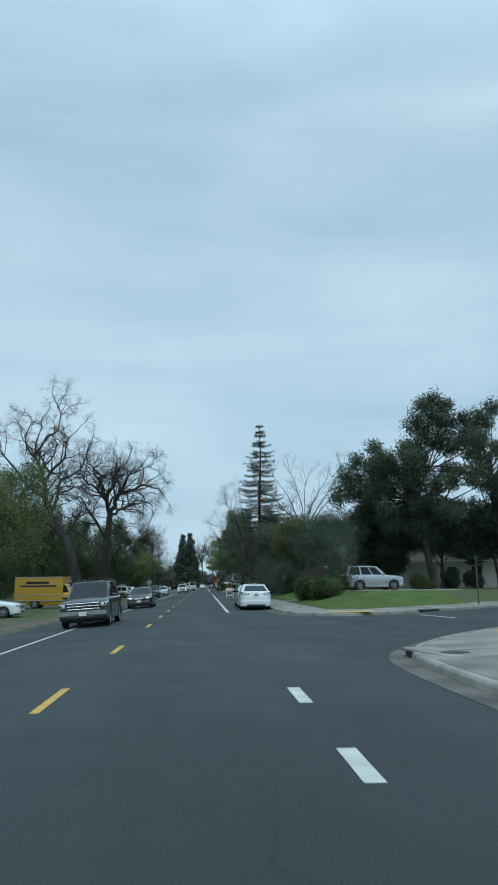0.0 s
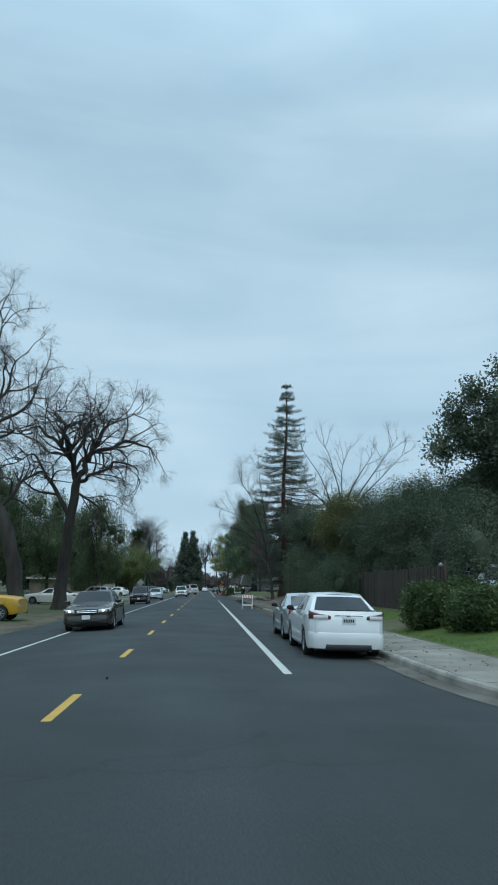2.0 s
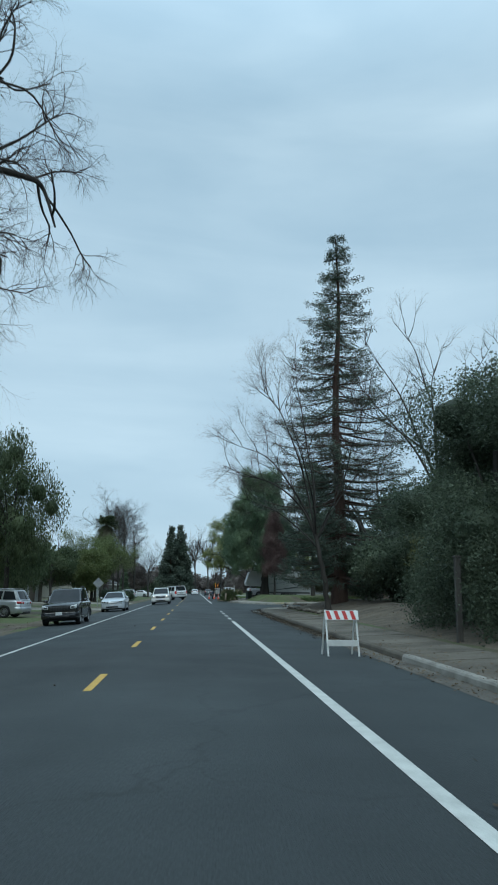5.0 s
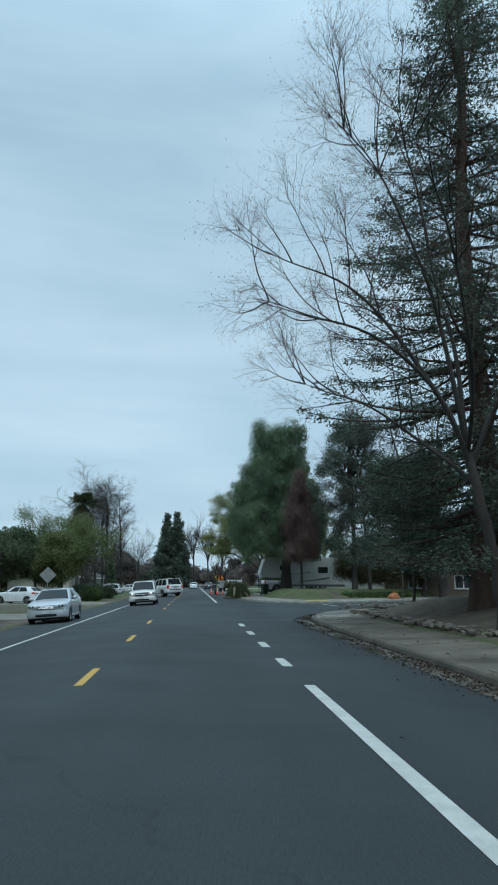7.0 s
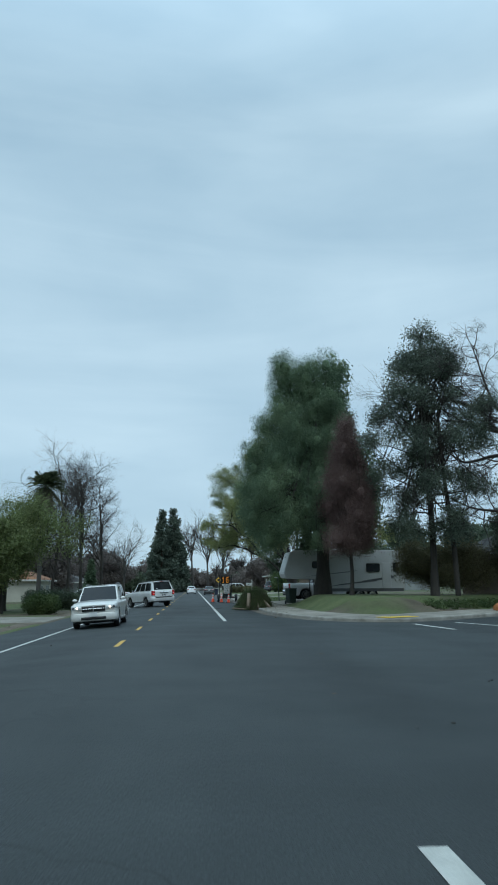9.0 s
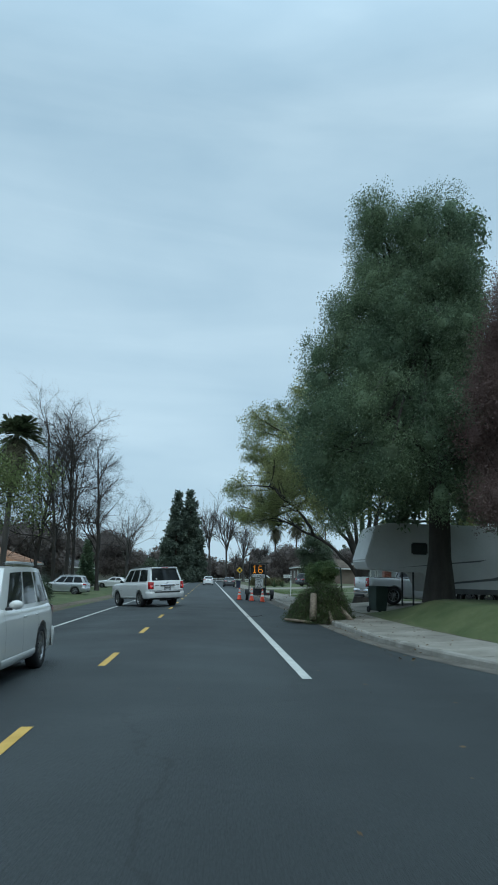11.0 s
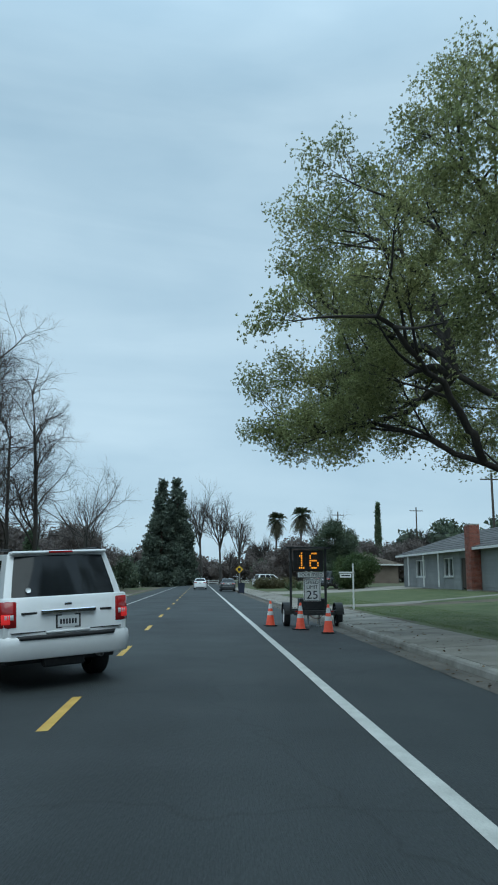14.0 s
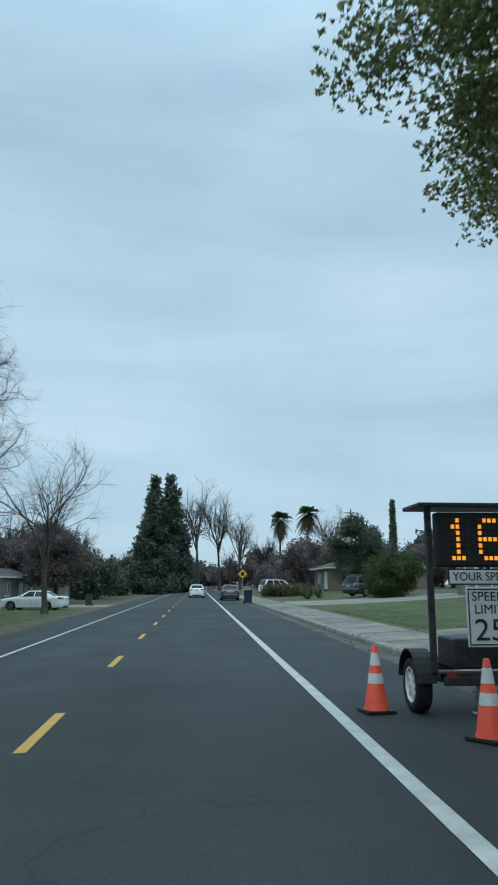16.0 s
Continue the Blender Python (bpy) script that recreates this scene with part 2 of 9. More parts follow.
MAT["fence_wood"] = material("fence_wood", (0.036, 0.027, 0.022), (0.072, 0.054, 0.043), 1.4, 0.9, 0.4, 12, fine=0.25, piece=0.3, stretch_by=(1, 1, 0.15))
MAT["white_wood"] = material("white_wood", (0.62, 0.62, 0.6), (0.76, 0.76, 0.74), 2.5, 0.7, fine=0.08)
MAT["siding"] = material("blue_grey_siding", (0.225, 0.235, 0.235), (0.30, 0.31, 0.305), 0.8, 0.8, fine=0.07, piece=0.06)
MAT["cream_wall"] = material("cream_stucco", (0.50, 0.47, 0.41), (0.60, 0.57, 0.50), 0.8, 0.9, 0.3, 40, fine=0.08)
MAT["brown_wall"] = material("brown_stucco", (0.16, 0.125, 0.10), (0.22, 0.175, 0.14), 0.8, 0.9, 0.3, 40, fine=0.1)
MAT["shingle"] = material("grey_shingle", (0.066, 0.066, 0.068), (0.125, 0.122, 0.12), 1.2, 0.9, 0.4, 20, fine=0.2, piece=0.18)
MAT["brown_shingle"] = material("brown_shingle", (0.095, 0.075, 0.06), (0.16, 0.13, 0.105), 1.2, 0.9, 0.4, 20, fine=0.2, piece=0.18)
MAT["clay_tile"] = material("clay_tile", (0.30, 0.14, 0.08), (0.42, 0.22, 0.13), 1.2, 0.85, 0.3, 20, fine=0.2, piece=0.18)
MAT["brick"] = material("brick_red", (0.20, 0.062, 0.045), (0.32, 0.11, 0.075), 3, 0.9, 0.3, 40, fine=0.2, piece=0.25)
MAT["mortar"] = material("mortar", (0.30, 0.28, 0.26), (0.38, 0.36, 0.33), 6, 0.95, 0.3, 50)
MAT["window_glass"] = material("window_glass", (0.03, 0.035, 0.04), (0.05, 0.055, 0.06), 1, 0.05, spec=0.7)
MAT["rv_white"] = material("rv_white", (0.60, 0.60, 0.585), (0.70, 0.70, 0.69), 0.9, 0.4, fine=0.05)
MAT["rv_grey"] = material("rv_stripe_grey", (0.12, 0.12, 0.125), (0.17, 0.17, 0.175), 2, 0.4)
MAT["bin_blue"] = material("bin_navy", (0.012, 0.018, 0.04), (0.02, 0.028, 0.055), 3, 0.55)
MAT["bin_green"] = material("bin_dark_green", (0.02, 0.035, 0.028), (0.03, 0.05, 0.04), 3, 0.55)
MAT["stone"] = material("field_stone", (0.12, 0.10, 0.082), (0.25, 0.215, 0.178), 1.5, 0.9, 0.5, 12, fine=0.25, island=0.3)
MAT["puddle"] = material("puddle_water", (0.022, 0.019, 0.016), (0.04, 0.034, 0.028), 5.0, 0.05, 0.04, 12, spec=0.7)
MAT["orange_bag"] = material("orange_bag", (0.30, 0.10, 0.03), (0.44, 0.17, 0.06), 3, 0.5, 0.4, 14, fine=0.15)
MAT["wood_pole"] = material("creosoted_pole", (0.06, 0.048, 0.04), (0.11, 0.088, 0.07), 2, 0.9, 0.4, 20, stretch_by=(1, 1, 0.1))


def paint(name, c, rough=0.28, metal=0.0, coat=0.8):
    m = material(name, tuple(v * 0.94 for v in c), c, 1.2, rough, metal=metal, coat=coat, fine=0.03)
    m.node_tree.nodes["Principled BSDF"].inputs["Coat Roughness"].default_value = 0.06
    return m


def ground_material():
    """Patchy winter lawn, bare earth and leaf litter."""
    m = material("patchy_earth", (0.055, 0.044, 0.030), (0.125, 0.10, 0.068), 0.7, 0.95, 0.6, 14, fine=0.35)
    t = m.node_tree
    n, link = t.nodes, t.links.new
    b = n["Principled BSDF"]
    old = b.inputs["Base Color"].links[0].from_socket
    tc = n.new("ShaderNodeTexCoord")
    g1 = n.new("ShaderNodeTexNoise")
    g1.inputs["Scale"].default_value, g1.inputs["Detail"].default_value = 0.13, 8
    link(tc.outputs["Object"], g1.inputs["Vector"])
    rp = n.new("ShaderNodeValToRGB")
    rp.color_ramp.elements[0].position, rp.color_ramp.elements[1].position = 0.44, 0.56
    link(g1.outputs[0], rp.inputs[0])
    g2 = n.new("ShaderNodeTexNoise")
    g2.inputs["Scale"].default_value, g2.inputs["Detail"].default_value = 9, 6
    link(tc.outputs["Object"], g2.inputs["Vector"])
    grass = n.new("ShaderNodeValToRGB")
    grass.color_ramp.elements[0].position, grass.color_ramp.elements[1].position = 0.3, 0.7
    grass.color_ramp.elements[0].color, grass.color_ramp.elements[1].color = (0.042, 0.068, 0.018, 1), (0.10, 0.115, 0.04, 1)
    link(g2.outputs[0], grass.inputs[0])
    mx = n.new("ShaderNodeMix")
    mx.data_type = "RGBA"
    link(rp.outputs[0], mx.inputs[0])
    link(old, mx.inputs[6])
    link(grass.outputs[0], mx.inputs[7])
    link(mx.outputs[2], b.inputs["Base Color"])
    return m


MAT["ground"] = ground_material()
MAT["lawn"] = material("lawn_turf", (0.044, 0.082, 0.009), (0.086, 0.130, 0.016), 1.1, 0.95, 0.7, 40, fine=0.35)
MAT["dull_lawn"] = material("dull_turf", (0.05, 0.075, 0.022), (0.10, 0.115, 0.045), 0.8, 0.95, 0.7, 40, fine=0.35)
MAT["gravel"] = material("gravel_dirt", (0.075, 0.058, 0.042), (0.155, 0.125, 0.092), 1.3, 0.95, 0.6, 30, fine=0.35)


# ---------- mesh helpers ----------
def mesh_of(name, verts, faces, mat, smooth=False):
    me = bpy.data.meshes.new(name)
    me.from_pydata([tuple(v) for v in verts] if not isinstance(verts, np.ndarray) else verts.tolist(), [], faces if isinstance(faces, list) else faces.tolist())
    me.materials.append(mat)
    if smooth:
        me.polygons.foreach_set("use_smooth", [True] * len(me.polygons))
    me.update()
    return me


def quads_mesh(name, verts, n, mat):
    """n separate triangles or quads from 3 n or 4 n verts, quickly."""
    k = len(verts) // n
    me = bpy.data.meshes.new(name)
    me.vertices.add(k * n)
    me.vertices.foreach_set("co", np.asarray(verts, dtype=np.float32).ravel())
    me.loops.add(k * n)
    me.loops.foreach_set("vertex_index", np.arange(k * n, dtype=np.int32))
    me.polygons.add(n)
    me.polygons.foreach_set("loop_start", np.arange(0, k * n, k, dtype=np.int32))
    me.materials.append(mat)
    me.update(calc_edges=True)
    return me


def part(name, me, parent=None, label="", loc=None):
    """One mesh object, under a thing or a part."""
    if isinstance(me, tuple):
        bm, mat = me
        data = bpy.data.meshes.new(name)
        bm.to_mesh(data)
        bm.free()
        data.materials.append(mat)
        me = data
    ob = new(name, me)
    if parent is not None:
        ob.parent = parent
    if loc is not None:
        ob.location = loc
    return tagged(ob, label) if label else ob


def thing(name, label, category, group="", kind="", m=None):
    ob = new(name)
    ob.empty_display_size = 0.2
    if m is not None:
        ob.matrix_world = m
    return tagged(ob, label, category, group, kind)


def rbox(x0, x1, y0, y1, z0, z1, mat, bevel=0.01, seg=1, m=None):
    """A box with rounded edges."""
    bm = bmesh.new()
    bmesh.ops.create_cube(bm, size=1)
    s = Matrix.Translation(((x0 + x1) / 2, (y0 + y1) / 2, (z0 + z1) / 2)) @ Matrix.Diagonal((x1 - x0, y1 - y0, z1 - z0, 1))
    bmesh.ops.transform(bm, matrix=s, verts=bm.verts)
    if bevel:
        bmesh.ops.bevel(bm, geom=bm.edges[:], offset=bevel, segments=seg, affect="EDGES")
    if m is not None:
        bmesh.ops.transform(bm, matrix=m, verts=bm.verts)
    return bm, mat


def lathe(profile, mat, n=20, m=None, name="turned"):
    """Turns (radius, z) pairs about z."""
    v, f = [], []
    k = len(profile)
    for i in range(n):
        a = 2 * math.pi * i / n
        v += [(r * math.cos(a), r * math.sin(a), z) for r, z in profile]
    for i in range(n):
        j = (i + 1) % n
        f += [(i * k + q, j * k + q, j * k + q + 1, i * k + q + 1) for q in range(k - 1)]
    if m is not None:
        v = [m @ Vector(p) for p in v]
    return mesh_of(name, v, f, mat, True)


def tubes(name, paths, mat):
    """Tapered tubes: each path is (points, radii, sides)."""
    V, F, base = [], [], 0
    for pts, rad, k in paths:
        pts, rad = np.asarray(pts, float), np.asarray(rad, float)
        n = len(pts)
        d = np.gradient(pts, axis=0)
        d /= np.linalg.norm(d, axis=1)[:, None] + 1e-9
        ref = np.array([0.0, 0.0, 1.0]) if abs(d[0, 2]) < 0.8 else np.array([1.0, 0.0, 0.0])
        u = np.cross(d, ref)
        u /= np.linalg.norm(u, axis=1)[:, None] + 1e-9
        w = np.cross(d, u)
        a = np.linspace(0, 2 * math.pi, k, endpoint=False)
        ring = pts[:, None, :] + rad[:, None, None] * (np.cos(a)[None, :, None] * u[:, None, :] + np.sin(a)[None, :, None] * w[:, None, :])
        V.append(ring.reshape(-1, 3))
        i = np.arange(n - 1)[:, None] * k
        j = np.arange(k)[None, :]
        j2 = (j + 1) % k
        F.append((base + np.stack([i + j, i + j2, i + k + j2, i + k + j], -1)).reshape(-1, 4))
        base += n * k
    V, F = np.concatenate(V), np.concatenate(F)
    me = bpy.data.meshes.new(name)
    me.vertices.add(len(V))
    me.vertices.foreach_set("co", V.astype(np.float32).ravel())
    me.loops.add(4 * len(F))
    me.loops.foreach_set("vertex_index", F.astype(np.int32).ravel())
    me.polygons.add(len(F))
    me.polygons.foreach_set("loop_start", np.arange(0, 4 * len(F), 4, dtype=np.int32))
    me.polygons.foreach_set("use_smooth", np.ones(len(F), dtype=bool))
    me.materials.append(mat)
    me.update(calc_edges=True)
    return me


def letters(name, text, size, mat, m, parent, depth=0.004, wide=1.0):
    """Raised lettering in the built-in font, centred, in the plane of m."""
    cu = bpy.data.curves.new(name, "FONT")
    cu.body, cu.size, cu.extrude = text, size, depth
    cu.align_x, cu.align_y = "CENTER", "CENTER"
    tmp = bpy.data.objects.new(name, cu)
    scene.collection.objects.link(tmp)
    me = bpy.data.meshes.new_from_object(tmp.evaluated_get(bpy.context.evaluated_depsgraph_get()))
    bpy.data.objects.remove(tmp)
    me.transform(m @ Matrix.Diagonal((wide, 1, 1, 1)))
    me.materials.clear()
    me.materials.append(mat)
    return part(name, me, parent)


# ---------- the lie of the land ----------
def cross_fall(x):
    """Left of the centre line the road and its verge fall away."""
    return -0.065 * np.clip(-np.asarray(x, float) - 1.67, 0, 6.33)


def smooth_line(ctrl, step=0.5, rounds=3):
    p = np.array(ctrl, float)
    for _ in range(rounds):
        q = [p[0]]
        for a, b in zip(p[:-1], p[1:]):
            q += [a * 0.75 + b * 0.25, a * 0.25 + b * 0.75]
        p = np.array(q + [p[-1]])
    d = np.concatenate([[0], np.cumsum(np.linalg.norm(np.diff(p, axis=0), axis=1))])
    s = np.arange(0, d[-1], step)
    return np.stack([np.interp(s, d, p[:, 0]), np.interp(s, d, p[:, 1])], 1)


# kerb faces of the three blocks on the right, each with the block on its right-hand side
KERB_A = smooth_line([(4.3, -60), (4.3, 4), (4.2, 9.5), (4.4, 12.2), (5.3, 14.4), (7.1, 17.2), (9.6, 20.0), (60, 70)])
KERB_B = smooth_line([(60, 83), (18, 41), (10.2, 33.3), (8.0, 31.4), (6.3, 31.0), (5.0, 32.0), (4.35, 35), (4.3, 39), (4.3, 60), (4.3, 104), (4.3, 110), (4.6, 115.5), (6.3, 120.6), (9.7, 124.4), (60, 175)])
KERB_C = smooth_line([(60, 186), (20.4, 148.3), (11.6, 140.0), (9.6, 138.3), (8.0, 137.9), (6.3, 139.2), (5.2, 142), (4.5, 146), (4.3, 150), (4.3, 180), (4.3, 330), (4.3, 420)])
BLOCKS = [np.vstack([k, e]) for k, e in ((KERB_A, [(200, 70), (200, -60)]), (KERB_B, [(200, 175), (200, 83)]), (KERB_C, [(200, 420), (200, 186)]))]


def inside(poly, x, y):
    r = np.zeros(x.shape, bool)
    x1, y1 = poly[:, 0], poly[:, 1]
    x2, y2 = np.roll(x1, -1), np.roll(y1, -1)
    for a, b, c, d in zip(x1, y1, x2, y2):
        if b == d:
            continue
        hit = ((b > y) != (d > y)) & (x < (c - a) * (y - b) / (d - b) + a)
        r ^= hit
    return r


def land(x, y):
    """Height of the ground at places (arrays), under paving too."""
    x, y = np.atleast_1d(np.asarray(x, float)), np.atleast_1d(np.asarray(y, float))
    z = cross_fall(x) - 0.07
    z = np.where(x < -7.4, cross_fall(x) + 0.02, z)
    right = x > 3.5
    if right.any():
        xr, yr = x[right], y[right]
        on = np.zeros(xr.shape, bool)
        for poly in BLOCKS:
            on |= inside(poly, xr, yr)
        dist = np.full(xr.shape, 1e9)
        for line in (KERB_A, KERB_B, KERB_C):
            for i in range(0, len(line), 2):
                dist = np.minimum(dist, (xr - line[i, 0]) ** 2 + (yr - line[i, 1]) ** 2)
        dist = np.sqrt(dist)
        k = np.clip((dist - 1.8) / (4.2 - 2.2 * np.clip((yr - 138) / 6, 0, 1) * np.clip((158 - yr) / 4, 0, 1) + 13.0 * np.clip((yr - 168) / 6, 0, 1)), 0, 1)
        dip = np.clip((yr - 156.6) / 4, 0, 1) * np.clip((174 - yr) / 5, 0, 1)
        bank = 0.69 - 0.42 * dip * dip * (3 - 2 * dip)
        z[right] = np.where(on, np.where(dist < 1.5, -0.07 + 0.16 * np.clip(dist - 0.5, 0, 1), 0.215 + bank * k * k * (3 - 2 * k)), -0.07)
    return z


def height(x, y):
    return float(land(x, y)[0])


def grid_mesh(name, xs, ys, mat, lift=0.0, bumps=0.0):
    X, Y = np.meshgrid(xs, ys)
    Z = land(X.ravel(), Y.ravel()) + lift
    if bumps:
        Z = Z + np.array([bumps * noise.noise((a * 0.9, b * 0.9, 3)) for a, b in zip(X.ravel(), Y.ravel())])
    n, m = len(xs), len(ys)
    i = (np.arange(m - 1)[:, None] * n + np.arange(n - 1)[None, :]).ravel()
    return mesh_of(name, np.stack([X.ravel(), Y.ravel(), Z], 1), np.stack([i, i + 1, i + n + 1, i + n], 1), mat, True)


gx = np.concatenate([[-2500, -800, -300, -120, -60, -40, -30, -24, -20, -17], np.arange(-15, -9, 1.0), np.arange(-9, -6.9, 0.2), [-5, -3, -1.67, 0, 2, 3.4], np.arange(3.8, 9, 0.3), np.arange(9, 24, 0.7), [26, 30, 36, 45, 60, 90, 150, 199, 300, 800, 2500]])
gy = np.concatenate([[-600, -200, -100], np.arange(-60, 262, 0.75), np.arange(264, 340, 4), [350, 380, 419, 425, 600, 1000, 3000]])
tagged(new("ground", grid_mesh("ground", gx, gy, MAT["ground"])), "patchy winter grass and bare earth beside the road", "ground", kind="structure")


# ---------- roadway ----------
def strip(name, rows, mat, smooth=False):
    """A sheet through rows of points."""
    n = len(rows[0])
    v = [p for r in rows for p in r]
    f = [(i * n + j, i * n + j + 1, (i + 1) * n + j + 1, (i + 1) * n + j) for i in range(len(rows) - 1) for j in range(n - 1)]
    return mesh_of(name, v, f, mat, smooth)


rows = []
for i, y in enumerate(np.concatenate([np.arange(-60, 330, 0.6), [340, 400, 419]])):
    left = -7.3 + 0.14 * noise.noise((0, y * 0.55, 0)) + 0.07 * noise.noise((5, y * 2.1, 0))
    xs = [left - 0.03, left, -6.2, -4.9, -3.2, -1.67, 0.0, 1.65, 3.0, 3.88]
    rows.append([(x, y, float(cross_fall(x)) - (0.06 if q == 0 else 0.0)) for q, x in enumerate(xs)])
tagged(new("road", strip("road", rows, MAT["asphalt"])), "dark grey asphalt two-lane road with fine cracks", "road", kind="structure")
# the side streets fill the mouths between two corners
low_b, low_c = int(np.argmin(KERB_B[:, 1])), int(np.argmin(KERB_C[:, 1]))
up_b, up_c = KERB_B[low_b:], KERB_C[low_c:]
for first, second, y0, y1 in ((KERB_A[KERB_A[:, 1] > 4], np.vstack([KERB_B[:low_b], up_b[up_b[:, 1] < 42]]), 4, 42), (up_b[up_b[:, 1] > 104], np.vstack([KERB_C[:low_c], up_c[up_c[:, 1] < 152]]), 104, 152)):
    poly = [(3.88, y0), *map(tuple, first), *map(tuple, second), (3.88, y1)]
    bm = bmesh.new()
    bm.faces.new([bm.verts.new((p[0], p[1], 0.0)) for p in poly])
    bmesh.ops.triangulate(bm, faces=bm.faces[:])
    tagged(part("side_street", (bm, MAT["asphalt"])), "dark asphalt mouth of a side street", "road", kind="structure")


def ribbon(name, line, prof, mat, y0=-1e9, y1=1e9):
    """Sweeps a profile of (offset to the block, z) along a kerb line."""
    d = np.gradient(line, axis=0)
    d /= np.linalg.norm(d, axis=1)[:, None]
    nrm = np.stack([d[:, 1], -d[:, 0]], 1)
    rows = [[(p[0] + o * q[0], p[1] + o * q[1], z) for o, z in prof] for p, q in zip(line, nrm) if y0 <= p[1] <= y1]
    return strip(name, rows, mat)


for line in (KERB_A, KERB_B, KERB_C):
    tagged(new("gutter", ribbon("gutter", line, [(-0.46, 0.006), (-0.44, 0.008), (-0.02, 0.004), (0.01, 0.004)], MAT["gutter"])), "stained concrete gutter along the kerb", "gutter", kind="structure")
    cut = np.flatnonzero((np.arange(len(line)) > low_b) & (line[:, 1] > 77) & (line[:, 1] < 119)) if line is KERB_B else None
    runs = [(line, "kerb")] if cut is None else [(line[:cut[0] + 1], "kerb"), (line[cut[0]:cut[-1] + 1], "dirty_concrete"), (line[cut[-1]:], "kerb")]
    for run, mat in runs:
        tagged(new("kerb", ribbon("kerb", run, [(0.0, -0.02), (0.012, 0.10), (0.035, 0.135), (0.06, 0.145), (0.17, 0.15), (0.17, 0.0)], MAT[mat])), "worn pale concrete kerb" if mat == "kerb" else "soiled brown concrete kerb", "kerb", kind="structure")


def marking(name, x0, x1, y0, y1, mat, z=0.005, label="", category="road marking", group=""):
    zs = [float(cross_fall(x)) + z for x in (x0, x1)]
    n = max(2, int((y1 - y0) / 3) + 1)
    r = [[(x0 + 0.008 * noise.noise((x0, y * 3, 1)), y, zs[0]), (x1 + 0.008 * noise.noise((x1, y * 3, 2)), y, zs[1])] for y in np.linspace(y0, y1, n)]
    return tagged(new(name, strip(name, r, mat)), label, category, group, "structure")


for y in (*np.arange(16.35 - 9 * 7.62, 17, 7.62), *np.arange(26.43, 70, 7.62), *np.arange(74.2, 120, 8.05), *np.arange(128.9, 330, 7.13)):
    marking("centre_dash", -1.735, -1.61, y - 2.13, y, MAT["yellow_line"], label="worn yellow centre dash on asphalt", group="yellow centre dashes")
marking("edge_line", -4.85, -4.73, -60, 330, MAT["white_line"], label="thin white line along the parking lane")
marking("edge_line", 1.57, 1.73, 37.0, 96.1, MAT["white_line"], label="white edge line on asphalt")
marking("edge_line", 1.57, 1.73, 140.0, 330, MAT["white_line"], label="white edge line on asphalt")
for y0, y1 in ((3.2, 4.4), (7.0, 8.4), (98.5, 99.9), (102.45, 103.85), (106.5, 107.95), (110.5, 112.1)):
    marking("edge_dash", 1.56, 1.74, y0, y1, MAT["white_line"], label="short white dash across a side street mouth", group="white edge dashes")
for q in ((8.9, 136.4, 9.2, 132.6), (10.9, 137.3, 11.9, 133.6), (10.4, 31.6, 10.9, 28.2)):
    d = Vector((q[2] - q[0], q[3] - q[1], 0)).normalized()
    w = Vector((d.y, -d.x, 0)) * 0.09
    a, b = Vector((q[0], q[1], 0.006)), Vector((q[2], q[3], 0.006))
    tagged(new("stop_bar", mesh_of("stop_bar", [a - w, a + w, b + w, b - w], [(0, 1, 2, 3)], MAT["white_line"])), "thin white bar across the side street", "road marking", kind="structure")


# sidewalk slabs, laid along the kerbs
def sidewalk(line, y0, y1, label, length=1.5, o0=0.19, o1=1.85):
    holder = thing("sidewalk", label, "sidewalk", kind="structure")
    d = np.gradient(line, axis=0)
    d /= np.linalg.norm(d, axis=1)[:, None]
    nrm = np.stack([d[:, 1], -d[:, 0]], 1)
    step = int(length / 0.5)
    for i in range(0, len(line) - step, step):
        if not (y0 <= line[i, 1] <= y1 and line[i, 0] < 40):
            continue
        ids = list(range(i, i + step + 1))
        t = 0.006 * random.uniform(-1, 1)
        pts_i, pts_o = [], []
        for q in ids:
            e = 0.006 if q == ids[0] else (-0.006 if q == ids[-1] else 0)
            p = line[q] + d[q] * e
            pts_i.append((p[0] + o0 * nrm[q, 0], p[1] + o0 * nrm[q, 1]))
            pts_o.append((p[0] + o1 * nrm[q, 0], p[1] + o1 * nrm[q, 1]))
        ring = pts_i + pts_o[::-1]
        n = len(ring)
        v = [(x, y, (0.146 if q < len(pts_i) else 0.235) + t) for q, (x, y) in enumerate(ring)] + [(x, y, 0.02) for x, y in ring]
        f = [tuple(range(n))[::-1]] + [(k, (k + 1) % n, n + (k + 1) % n, n + k) for k in range(n)]
        part("slab", mesh_of("slab", v, f, MAT["dirty_concrete" if 57 < line[i, 1] < 112 else "concrete"]), holder)
    return holder


sidewalk(KERB_A, -20, 45, "concrete slab sidewalk round a street corner")
sidewalk(KERB_B, 30, 150, "cracked concrete slab sidewalk with leaf litter")
sidewalk(KERB_C, 130, 262, "pale concrete slab sidewalk beside front lawns")


# ---------- trees ----------
def unit(v):
    return v / (np.linalg.norm(v) + 1e-9)


